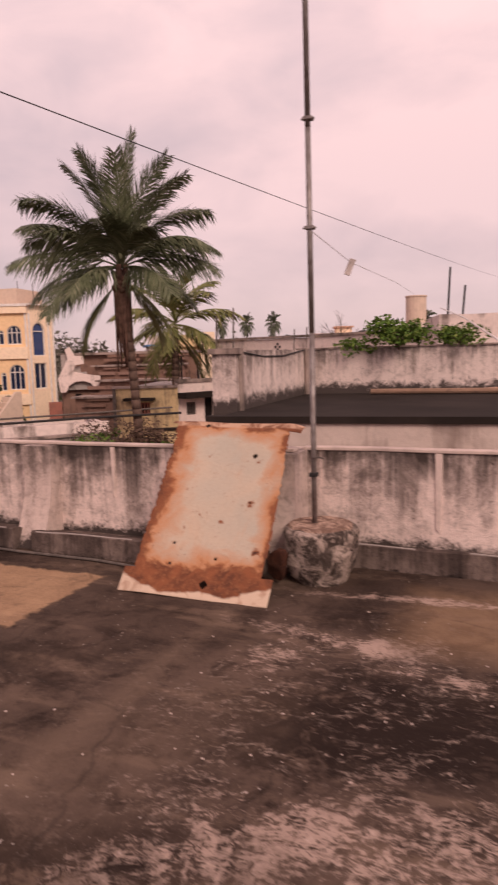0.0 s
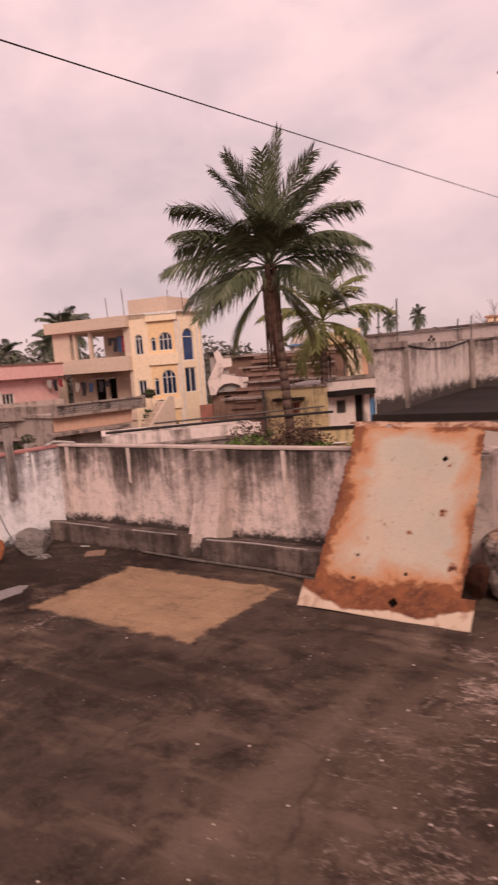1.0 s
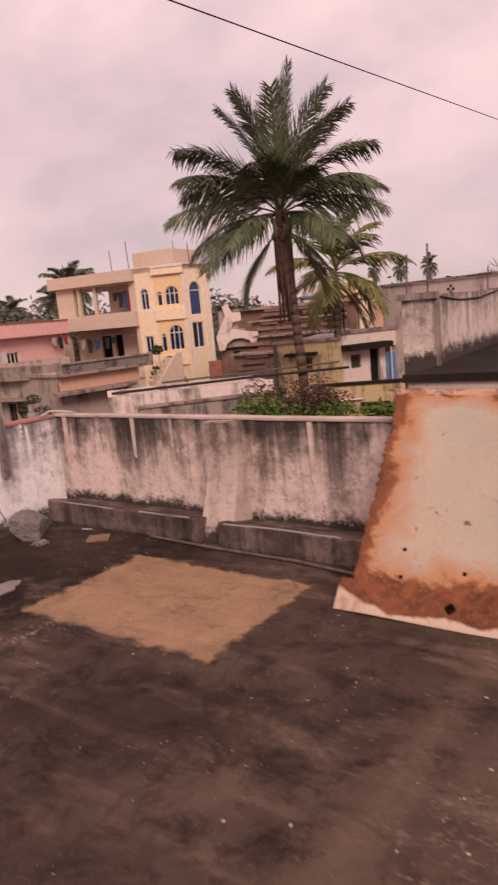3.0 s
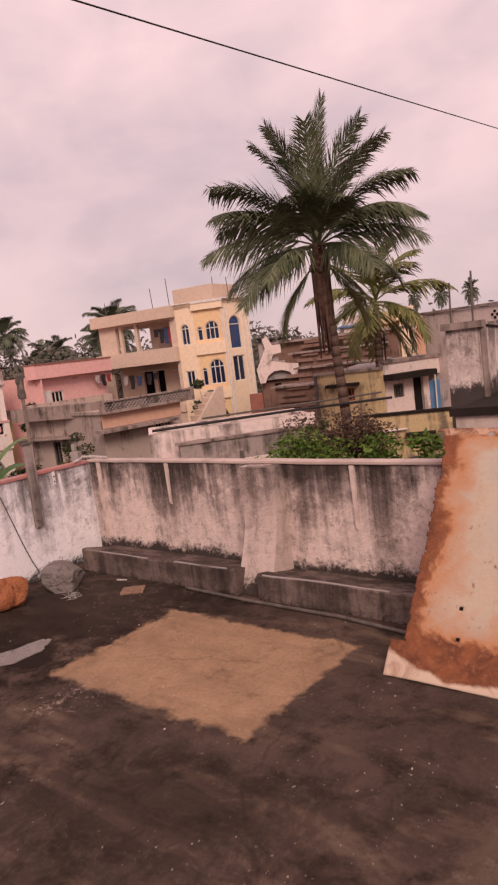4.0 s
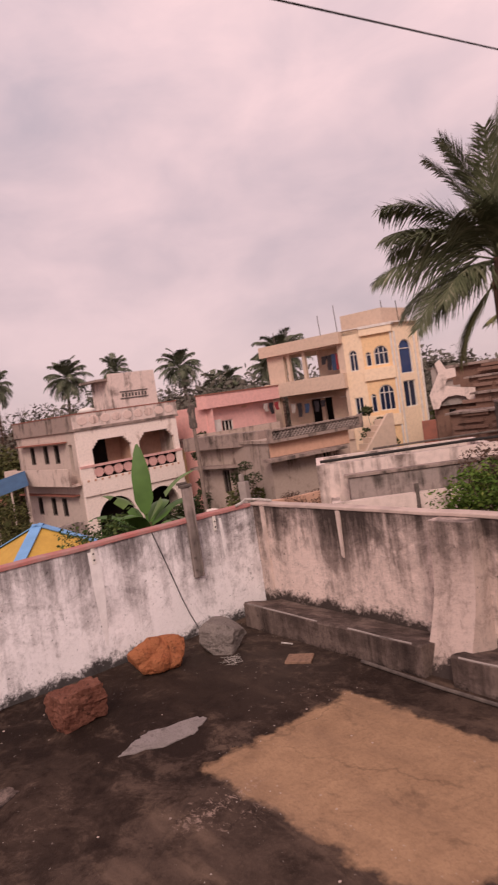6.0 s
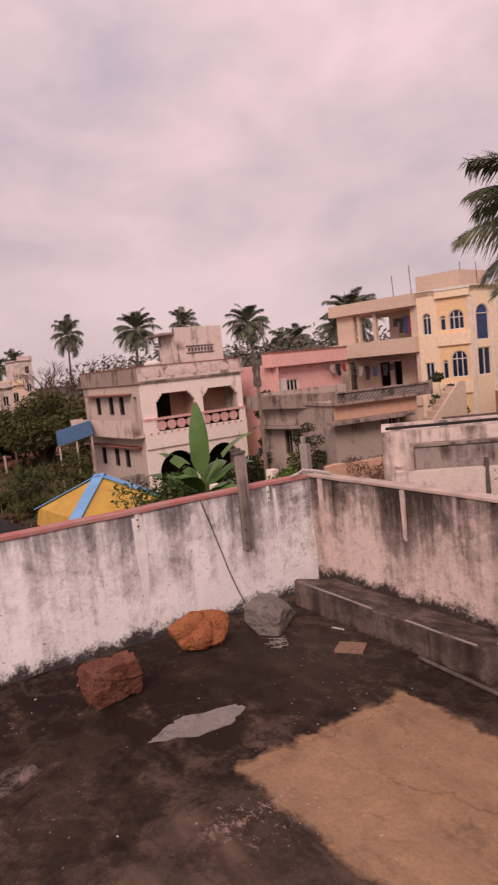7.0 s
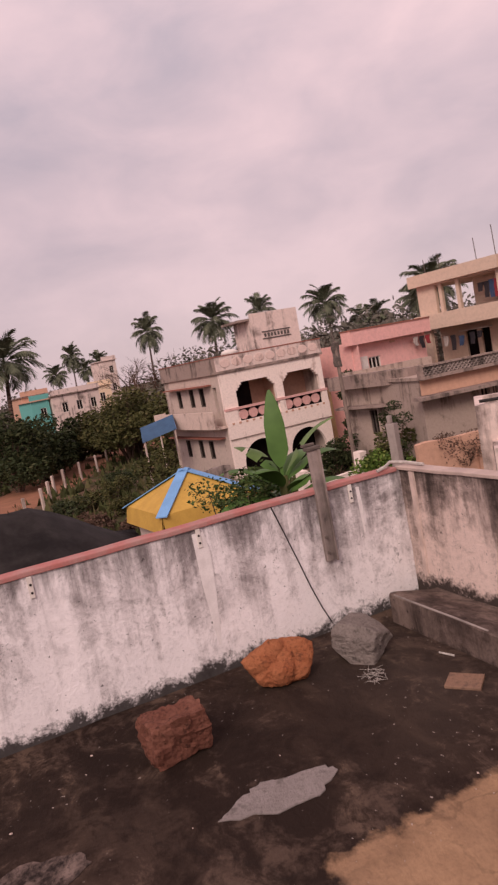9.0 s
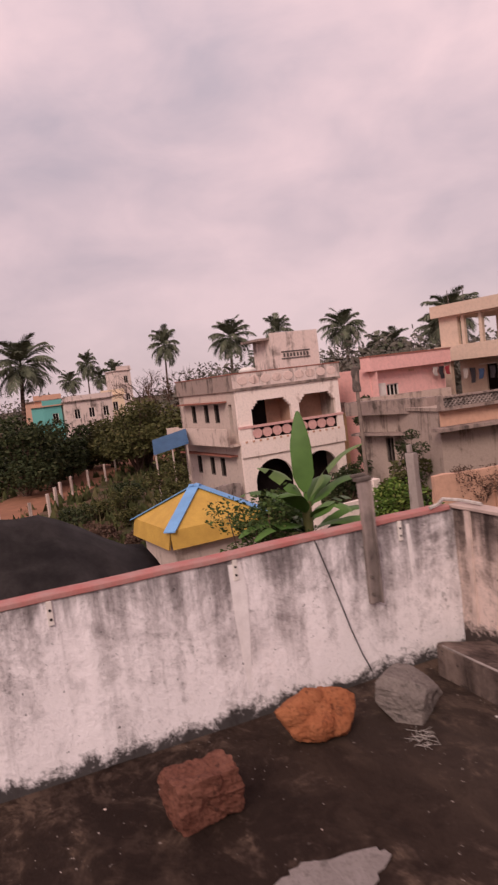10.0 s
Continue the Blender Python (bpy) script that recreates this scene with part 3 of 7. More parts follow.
def cloth(parent, m, x, y, z, width, drop, mat, seed):
    """A garment that hangs from a line."""
    rng = random.Random(seed)
    bm = bmesh.new()
    rows = []
    for j in range(5):
        zz = z - drop * j / 4
        wob = rng.uniform(-0.03, 0.03)
        rows.append([[bm.verts.new(m @ Vector((x + width * (i / 6 - 0.5) * (1 - 0.08 * j) + wob, y + d + 0.04 * math.sin(i * 2.1 + j), zz))) for i in range(7)] for d in (0, 0.015)])
    for j in range(4):
        for d in (0, 1):
            for i in range(6):
                bm.faces.new((rows[j][d][i], rows[j][d][i + 1], rows[j + 1][d][i + 1], rows[j + 1][d][i]))
    return part("garment", bm, mat, parent, smooth=True)


G = -4.6  # the ground below the roof terrace


# ---- the ground ----
rng = random.Random(4)
bm = bmesh.new()
bmesh.ops.create_grid(bm, x_segments=90, y_segments=90, size=1)
for v in bm.verts:
    v.co.x, v.co.y = (math.copysign(abs(c) ** 2.6, c) * 2600 for c in (v.co.x, v.co.y))
    far = max(0.0, min(1.0, (math.hypot(v.co.x, v.co.y) - 30) / 60))
    v.co.z = G + 0.5 * far * noise.noise(v.co * 0.03)
tagged(part("ground", bm, GROUND, smooth=True), "red earth with dry scrub between the houses", "ground", kind="structure")


def strip(points, width, z, wobble, seed):
    bm = bmesh.new()
    r = random.Random(seed)
    edge = []
    for i, (x, y) in enumerate(points):
        x2, y2 = points[min(i + 1, len(points) - 1)]
        x1, y1 = points[max(i - 1, 0)]
        d = Vector((x2 - x1, y2 - y1)).normalized()
        edge.append([bm.verts.new((x - s * d.y * width / 2 + r.uniform(-wobble, wobble), y + s * d.x * width / 2 + r.uniform(-wobble, wobble), z - 0.25 * (abs(s) > 1.2))) for s in (-1.5, -1, 0, 1, 1.5)])
    for a, b in zip(edge, edge[1:]):
        for i in range(4):
            bm.faces.new((a[i], a[i + 1], b[i + 1], b[i]))
    bmesh.ops.recalc_face_normals(bm, faces=bm.faces)
    return bm


road = [(-30.0, -4.0)] + [(-45.7, 4.0), (-49.9, 6.3), (-53.1, 8.3), (-57.3, 10.8), (-61.9, 13.9), (-67.0, 17.6), (-67.4, 19.7)] + [(-90.0, 34.0)]
tagged(part("road", strip(road, 4.2, G + 0.28, 0.3, 5), EARTH_ROAD, smooth=True), "unpaved red earth lane beside the scrub", "road", kind="structure")

# ---- the roof terrace ----
XW, YN, TOP = -5.43, 5.55, 0.93
EAST, SOUTH = 5.0, -6.0
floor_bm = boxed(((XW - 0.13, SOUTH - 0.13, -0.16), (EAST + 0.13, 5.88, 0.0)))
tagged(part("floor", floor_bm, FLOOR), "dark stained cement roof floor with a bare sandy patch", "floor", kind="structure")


def worn(bm, size, amount, seed):
    """Cuts long faces up and roughens them a little, so that edges are not dead straight."""
    for axis in range(3):
        lo, hi = min(v.co[axis] for v in bm.verts), max(v.co[axis] for v in bm.verts)
        n = int((hi - lo) / size)
        for k in range(1, n):
            at = [0, 0, 0]
            at[axis] = lo + (hi - lo) * k / n
            no = [0, 0, 0]
            no[axis] = 1
            bmesh.ops.bisect_plane(bm, geom=bm.verts[:] + bm.edges[:] + bm.faces[:], plane_co=at, plane_no=no)
    for v in bm.verts:
        o = Vector((seed * 3.1, seed, 0))
        v.co += Vector((noise.noise(v.co * 3 + o), noise.noise(v.co * 3 - o), noise.noise(v.co * 2.5 + o * 2))) * amount
    return bm


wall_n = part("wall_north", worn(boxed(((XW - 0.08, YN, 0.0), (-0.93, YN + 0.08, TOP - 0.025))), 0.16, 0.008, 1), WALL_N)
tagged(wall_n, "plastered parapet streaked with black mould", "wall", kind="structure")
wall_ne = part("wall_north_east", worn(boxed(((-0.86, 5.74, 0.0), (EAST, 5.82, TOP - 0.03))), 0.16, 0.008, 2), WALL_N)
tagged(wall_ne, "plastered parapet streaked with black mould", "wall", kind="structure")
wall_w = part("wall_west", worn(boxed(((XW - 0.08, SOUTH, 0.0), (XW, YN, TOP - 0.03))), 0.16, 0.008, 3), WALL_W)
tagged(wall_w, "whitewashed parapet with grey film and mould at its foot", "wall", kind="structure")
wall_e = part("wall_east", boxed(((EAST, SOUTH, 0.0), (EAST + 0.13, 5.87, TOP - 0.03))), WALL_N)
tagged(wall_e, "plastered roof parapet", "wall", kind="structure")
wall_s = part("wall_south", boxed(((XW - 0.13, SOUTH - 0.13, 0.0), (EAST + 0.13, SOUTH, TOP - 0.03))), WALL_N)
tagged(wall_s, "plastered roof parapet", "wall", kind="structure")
# coping, pilasters, ledges
tagged(part("coping_north", worn(boxed(((XW - 0.02, YN - 0.015, TOP - 0.025), (-0.9, YN + 0.09, TOP)), bevel=0.006), 0.2, 0.008, 4), COPING), "thin pale cement coping on the parapet", "coping", kind="structure")
tagged(part("coping_north_east", worn(boxed(((-0.9, 5.725, TOP - 0.03), (EAST, 5.83, TOP - 0.004)), bevel=0.006), 0.2, 0.008, 5), COPING), "thin pale cement coping on the parapet", "coping", kind="structure")
tagged(part("coping_west", worn(boxed(((XW - 0.09, SOUTH, TOP - 0.03), (XW + 0.014, YN - 0.03, TOP)), bevel=0.006), 0.2, 0.008, 6), PINK_COPING), "faded red painted coping on the parapet", "coping", kind="structure")


def pilaster(x0, x1, y0, y1, seed, mat):
    bm = bmesh.new()
    box(bm, (x0, y0, 0.0), (x1, y1, TOP - 0.027))
    worn(bm, 0.09, 0.007, seed)
    for v in bm.verts:  # plaster flares out over the ledge at the foot
        k = max(0.0, 1 - v.co.z / 0.6) ** 1.6
        if v.co.y < y1 - 0.02:
            v.co.y -= 0.19 * k
        v.co.x += (v.co.x - (x0 + x1) / 2) * 0.06 * k
    return tagged(part("pilaster", bm, mat, smooth=False), "plaster pilaster on the parapet with a flared foot", "pilaster", kind="structure", group="parapet pilasters")


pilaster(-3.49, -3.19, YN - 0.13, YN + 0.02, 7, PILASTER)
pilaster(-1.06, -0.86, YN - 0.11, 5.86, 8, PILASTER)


def ledge(name, x0, x1, y0, y1, h, seed):
    bm = bmesh.new()  # the top falls back towards the wall
    prof = [(y0, 0.0), (y0, h - 0.012), (y0 + 0.014, h), (y0 + 0.06, h - 0.006), (y1 - 0.06, h * 0.62), (y1, h * 0.60), (y1, 0.0)]
    ends = [[bm.verts.new((x, y, z)) for y, z in prof] for x in (x0, x1)]
    bm.faces.new(ends[0])
    bm.faces.new(ends[1][::-1])
    for i in range(len(prof)):
        j = (i + 1) % len(prof)
        bm.faces.new((ends[0][j], ends[0][i], ends[1][i], ends[1][j]))
    bmesh.ops.recalc_face_normals(bm, faces=bm.faces)
    worn(bm, 0.11, 0.009, seed)
    shelf = tagged(part(name, bm, LEDGE), "mossy cement ledge along the foot of the parapet", "ledge", kind="structure")
    r, x = random.Random(seed), x0 + 0.05
    while x < min(x1, 1.5) - 0.4:  # the rim is worn down to pale cement here and there
        pts = [(x + k * 0.09, y0 + 0.012, h - 0.004 + 0.009 * noise.noise(Vector((x + k * 0.09, y0, h)) * 2.5 + Vector((seed * 6.2, seed * 2, 0)))) for k in range(r.randint(3, 14))]
        part("worn_rim", rods(pts, 0.0065, 6), CEMENT, shelf)
        x += 0.09 * len(pts) + r.uniform(0.0, 0.35)
    return shelf


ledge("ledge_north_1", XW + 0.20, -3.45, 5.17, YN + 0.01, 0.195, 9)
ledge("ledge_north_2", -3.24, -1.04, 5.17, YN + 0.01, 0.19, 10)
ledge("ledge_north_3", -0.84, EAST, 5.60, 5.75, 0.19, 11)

# vertical lime drips left by whitewashing, slightly proud of the plaster
for i, (x, z0, w_) in enumerate([(-5.30, 0.18, 0.04), (-4.40, 0.55, 0.036), (-2.60, 0.45, 0.036), (0.17, 0.30, 0.05)]):
    y = YN if x < -0.9 else 5.74
    bm = bmesh.new()
    pts = [(x - w_ / 2, TOP - 0.03), (x + w_ / 2, TOP - 0.03), (x + w_ * 0.6, TOP - 0.1), (x + w_ * 0.42, (TOP + z0) / 2), (x + w_ * 0.28, z0), (x - w_ * 0.3, z0 + 0.02), (x - w_ * 0.38, (TOP + z0) / 2)]
    f0 = [bm.verts.new((px, y - 0.014, pz)) for px, pz in pts]
    f1 = [bm.verts.new((px, y + 0.02, pz)) for px, pz in pts]
    bm.faces.new(f0)
    for k in range(len(pts)):
        j = (k + 1) % len(pts)
        bm.faces.new((f0[j], f0[k], f1[k], f1[j]))
    bmesh.ops.recalc_face_normals(bm, faces=bm.faces)
    tagged(part("lime_run", bm, RUN), "pale lime run down the parapet plaster", "trim", kind="structure")

# the same on the whitewashed wall, under the brackets
for y, z0, w_ in ((4.07, 0.16, 0.11), (5.2, 0.5, 0.035)):
    bm = bmesh.new()
    pts = [(y - w_ * 0.35, TOP - 0.06), (y + w_ * 0.3, TOP - 0.06), (y + w_ * 0.5, TOP - 0.2), (y + w_ * 0.42, (TOP + z0) / 2), (y + w_ * 0.12, z0), (y - w_ * 0.05, z0 + 0.02), (y - w_ * 0.3, (TOP + z0) / 2)]
    f0 = [bm.verts.new((XW + 0.0035, py, pz)) for py, pz in pts]
    f1 = [bm.verts.new((XW - 0.02, py, pz)) for py, pz in pts]
    bm.faces.new(f0)
    for k in range(len(pts)):
        j = (k + 1) % len(pts)
        bm.faces.new((f0[j], f0[k], f1[k], f1[j]))
    bmesh.ops.recalc_face_normals(bm, faces=bm.faces)
    tagged(part("lime_run", bm, LIME), "white lime run down the whitewashed parapet", "trim", kind="structure")

# the house under the terrace
tagged(part("house_wall", boxed(((XW - 0.1, SOUTH - 0.1, G), (EAST + 0.1, 5.84, -0.17))), BEIGE_SIDE), "plastered house wall below the roof terrace", "wall", kind="structure")

# ---- things on the terrace ----
# the rusted metal sheet
rng = random.Random(11)
NU, NV, SW, SL = 116, 150, 1.16, 1.5
bm = bmesh.new()
grid = {}
for j in range(NV + 1):
    for i in range(NU + 1):
        u, v = SW * i / NU, SL * j / NV
        bulge = 0.012 * math.sin(u * 5 + v) + 0.01 * noise.noise(Vector((u * 3, v * 3, 0)))
        bend = -0.04 * ((v - 1.4) / 0.1) ** 2 if v > 1.4 else 0.0
        curl = -0.10 * max(0.0, (u - 0.98) / 0.18) ** 2 * max(0.0, (v - 1.25) / 0.25)
        grid[i, j] = bm.verts.new((u, v, bulge + bend + curl))
holes = [(0.80, 1.17, 0.018), (0.70, 0.31, 0.014), (0.66, 0.11, 0.028), (0.33, 1.44, 0.02), (0.35, 0.40, 0.012), (0.36, 0.24, 0.014)]
for j in range(NV):
    for i in range(NU):
        u, v = SW * (i + 0.5) / NU, SL * (j + 0.5) / NV
        jag = 0.02 * noise.noise(Vector((0, v * 9, 3))) + 0.014 * noise.noise(Vector((5, v * 31, 1)))
        lo = 0.0 if v < 0.19 else 0.085 + jag - (0.03 if v > 1.36 else 0)
        hi = SW if v < 0.2 else 1.055 - 0.6 * jag + 0.02 * math.sin(v * 3)
        if v > 1.40:
            hi = 1.12
        if v > 1.47:
            lo = -1
        if lo < u < hi and not any(math.hypot(u - a, v - b) < r for a, b, r in holes):
            bm.faces.new((grid[i, j], grid[i + 1, j], grid[i + 1, j + 1], grid[i, j + 1]))
bmesh.ops.delete(bm, geom=[v for v in bm.verts if not v.link_faces], context="VERTS")
bmesh.ops.solidify(bm, geom=bm.faces[:], thickness=0.004)
sheet = part("metal_sheet", bm, SHEET, None, smooth=True)
tilt = math.degrees(math.atan2(1.15, 0.955))
sheet.matrix_world = pose(-1.925, 4.545, 0.004, tilt, 0, 1.0)
tagged(sheet, "rusted cream-painted metal sheet leaning against the parapet", "metal sheet")


def stone_bm(a, b, c, seed, cuts=8, square=0.78):
    """A broken stone: a ball cut flat on several sides and roughened."""
    r = random.Random(seed)
    bm = bmesh.new()
    bmesh.ops.create_icosphere(bm, subdivisions=5, radius=1.0)
    planes = []
    for k in range(cuts + 5):
        d = Vector((r.gauss(0, 1), r.gauss(0, 1), r.gauss(0, 0.9))).normalized()
        planes.append((d, r.uniform(0.62, 0.86)))
    for s in ((1, 0, 0), (-1, 0, 0), (0, 1, 0), (0, -1, 0), (0, 0, 1), (0, 0, -1)):
        planes.append(((Vector(s) + Vector((r.gauss(0, 0.09), r.gauss(0, 0.09), r.gauss(0, 0.09)))).normalized(), square * r.uniform(0.95, 1.05)))
    for v in bm.verts:
        for d, h in planes:
            over = v.co.dot(d) - h
            if over > 0:
                v.co -= d * over * 0.96
    o = Vector((seed, 0, 0))
    for v in bm.verts:
        n = v.co.normalized()
        v.co += n * (0.07 * noise.noise(v.co * 2.2 + o) - 0.05 * abs(noise.noise(v.co * 4.5 + o)) + 0.03 * noise.noise(v.co * 11 + o))
        v.co = Vector((v.co.x * a * 1.15, v.co.y * b * 1.15, v.co.z * c * 1.15))
    return bm


def twigs(count, size, r, seed):
    rng = random.Random(seed)
    bm = bmesh.new()
    for k in range(count):
        a, x, y = rng.uniform(0, 6.3), rng.gauss(0, size * 0.4), rng.gauss(0, size * 0.4)
        l = rng.uniform(0.4, 1) * size
        p = Vector((x, y, rng.uniform(0, 0.02)))
        q = p + Vector((math.cos(a) * l, math.sin(a) * l, rng.uniform(-0.004, 0.01)))
        rod(bm, p, q, r, r * 0.7, 5)
    return bm


def block_bm(a, b, c, seed):
    """A roughly squared block with broken faces and chipped edges."""
    bm = boxed(((-a, -b, -c), (a, b, c)))
    bmesh.ops.subdivide_edges(bm, edges=bm.edges[:], cuts=17, use_grid_fill=True)
    o = Vector((seed, seed * 0.7, 0))
    for v in bm.verts:
        q = Vector((v.co.x / a, v.co.y / b, v.co.z / c))
        blunt = max(0.0, sum(abs(k) for k in q) - 2.0)
        d = -0.022 * blunt + 0.03 * noise.noise(v.co * 6 + o) - 0.02 * abs(noise.noise(v.co * 19 + o)) + 0.008 * noise.noise(v.co * 50 + o)
        v.co += v.co.normalized() * d
        v.co.x += 0.18 * v.co.z + 0.1 * v.co.y * (v.co.z > 0)
    return bm


def boulder_bm(a, b, c, seed):
    """A lumpy boulder: overlapping bosses with deep folds between them."""
    bm = bmesh.new()
    bmesh.ops.create_icosphere(bm, subdivisions=5, radius=1.0)
    r = random.Random(seed)
    bosses = [(Vector((r.gauss(0, 1), r.gauss(0, 1), r.gauss(0, 0.8))).normalized() * r.uniform(0.4, 0.62), r.uniform(0.38, 0.58)) for k in range(11)]
    o = Vector((seed, 0, 2))
    cuts = [(Vector((r.gauss(0, 1), r.gauss(0, 1), r.gauss(0, 0.9))).normalized(), r.uniform(0.60, 0.80)) for k in range(16)]
    for v in bm.verts:
        n = v.co.normalized()
        reach = 0.5
        for q, s in bosses:  # where the ray from the middle leaves each boss
            h = n.dot(q)
            e = s * s - (q.length_squared - h * h)
            if e > 0:
                reach = max(reach, h + math.sqrt(e))
        p = n * reach
        for d, h in cuts:
            p -= d * max(0.0, p.dot(d) - h) * 0.9
        p += n * (0.06 * noise.noise(p * 3 + o) - 0.05 * abs(noise.noise(p * 6 + o)) + 0.02 * noise.noise(p * 16 + o))
        v.co = Vector((p.x * a, p.y * b, p.z * c)) * 1.15
    return bm
# flaking rust scale beside the sheet's edge
flake = part("rust_scale", stone_bm(0.075, 0.04, 0.15, 21, 2), RUST)
flake.matrix_world = pose(-0.86, 5.02, 0.17, 20, 15, 0)
tagged(flake, "dark flake of rust hanging on the sheet's edge", "rust flake")

# the cement drum that holds the pipe
bm = bmesh.new()
rings = [(0.0, 0.20), (0.05, 0.225), (0.14, 0.262), (0.24, 0.28), (0.35, 0.285), (0.385, 0.278), (0.41, 0.255), (0.414, 0.12)]
loops = []
for z, r in rings:
    loop = []
    for k in range(28):
        a = math.tau * k / 28
        c = Vector((math.cos(a), math.sin(a), 0))
        facet = 1 - 0.05 * abs(math.sin(a * 3.5))
        p = c * r * facet + Vector((0, 0, z))
        p += c * 0.022 * noise.noise(p * 6) + Vector((0, 0, 0.012 * noise.noise(p * 9))) * (z > 0.1)
        loop.append(bm.verts.new(p))
    loops.append(loop)
for a, b in zip(loops, loops[1:]):
    for k in range(28):
        bm.faces.new((a[k], a[(k + 1) % 28], b[(k + 1) % 28], b[k]))
bm.faces.new(loops[0][::-1])
bm.faces.new(loops[-1])
drum = thing("cement_drum", "drum of cement with peeling white paint and black mould", "cement drum", pose(-0.61, 5.27, 0.0, 0, 0, 15))
part("body", bm, DRUM, drum)
bm = bmesh.new()
bmesh.ops.create_cone(bm, cap_ends=True, segments=24, radius1=0.245, radius2=0.225, depth=0.022, matrix=pose(0, 0, 0.414))
bmesh.ops.subdivide_edges(bm, edges=bm.edges[:], cuts=1)
for v in bm.verts:
    v.co += Vector((noise.noise(v.co * 9), noise.noise(v.co * 9 + Vector((5, 0, 0))), 0.3 * noise.noise(v.co * 12))) * 0.014
part("top", bm, DRUM_TOP, drum, "worn reddish screed on top")

# the upright pipe
mast = thing("pipe_mast", "tall galvanised pipe standing upright in the cement drum", "pipe", pose(-0.655, 5.27, 0.41))
part("pipe", rods([(0, 0, -0.06), (0.002, 0, 1.4), (-0.004, 0, 2.8), (-0.014, 0, 5.2)], 0.02, 12), STEEL, mast, smooth=True)
for z in (2.86, 2.13):
    part("clamp", boxed(((-0.034, -0.03, z - 0.012), (0.034, 0.03, z + 0.012)), ((-0.052, -0.01, z - 0.006), (0.045, 0.01, z + 0.006)), bevel=0.004), STEEL, mast)
part("hook", rods([(0.0, -0.02, 0.50), (0.05, -0.035, 0.51), (0.09, -0.03, 0.50)], 0.007, 6), WOOD, mast)
part("tie_wire", boxed(((-0.03, -0.03, 0.36), (0.03, 0.03, 0.39)), bevel=0.006), CABLE, mast)

# the three stones
for args, at, mat, label in (
        (block_bm(0.117, 0.146, 0.115, 3), (-4.79, 3.545, 0.106, 2, -4, 4), RED_STONE, "squared block of dark red laterite stone"),
        (boulder_bm(0.215, 0.16, 0.165, 9), (-5.08, 4.29, 0.112, 0, 0, 72), ORANGE_STONE, "rough boulder of orange laterite stone"),
        (stone_bm(0.185, 0.16, 0.14, 14, 3, 0.66), (-4.99, 4.77, 0.098, -6, 8, 34), GREY_STONE, "rough-hewn grey granite stone")):
    rock = part("stone", args, mat)
    rock.matrix_world = pose(*at)
    tagged(rock, label, "stone", "stones on the roof floor")

# small things on the floor
tile = part("clay_tile", worn(boxed(((-0.09, -0.072, 0), (0.09, 0.072, 0.018)), bevel=0.004), 0.06, 0.006, 15), TILE)
tile.matrix_world = pose(-4.33, 4.95, 0.0, 0, 0, 38)
tagged(tile, "broken buff clay tile lying on the roof floor", "tile")


def puddle(name, outline, mat, h, seed):
    r = random.Random(seed)
    pts = []
    for (x0, y0), (x1, y1) in zip(outline, outline[1:] + outline[:1]):
        for k in range(5):
            pts.append((x0 + (x1 - x0) * k / 5 + r.uniform(-0.012, 0.012), y0 + (y1 - y0) * k / 5 + r.uniform(-0.012, 0.012)))
    return part(name, prism(pts, 0.0, h), mat)


tagged(puddle("lime_spill", [(-4.17, 3.50), (-4.07, 3.72), (-4.05, 3.92), (-4.15, 4.05), (-4.22, 4.04), (-4.25, 3.85), (-4.30, 3.76), (-4.24, 3.62)], LIME_SPILL, 0.005, 3), "dried pale lime spill on the roof floor", "lime spill")
tagged(puddle("cement_spill", [(-4.42, 2.55), (-4.25, 2.6), (-4.2, 2.85), (-4.28, 3.0), (-4.38, 2.98), (-4.46, 2.75)], LEDGE, 0.004, 4), "thin grey-brown cement smear on the roof floor", "cement smear")
tagged(part("straw", twigs(34, 0.085, 0.0011, 6), PALE_WIRE), "loose pale wire scrap on the roof floor", "wire scrap").matrix_world = pose(-4.72, 4.66, 0.004)
tagged(part("stick", rods([(0, 0, 0.006), (0.09, 0.03, 0.006)], 0.006, 6), PALE_WIRE), "short white stick on the roof floor", "stick").matrix_world = pose(-4.68, 5.08, 0)
tagged(part("cane", rods([(-3.92, 5.13, 0.018), (-3.3, 5.10, 0.014), (-2.5, 5.09, 0.016), (-1.9, 5.02, 0.014)], 0.012, 7), WOOD), "long thin cane along the foot of the ledge", "cane")
crumbs = bmesh.new()
rng = random.Random(9)
for k in range(95):
    near = k < 60
    x, y = (rng.gauss(0.0, 0.6), rng.gauss(3.7, 0.7)) if near else (rng.uniform(-5.2, 0.6), rng.uniform(1.5, 5.0))
    if y > 5.1 or x < -5.3:
        continue
    s = rng.uniform(0.002, 0.007)
    bmesh.ops.create_icosphere(crumbs, subdivisions=1, radius=s, matrix=pose(x, y, s * 0.5, 0, 0, rng.uniform(0, 90)) @ Matrix.Diagonal((1.4, 1, 0.7, 1)))
tagged(part("grit", crumbs, COPING), "pale crumbs of lime and grit scattered on the roof floor", "grit", kind="stuff")

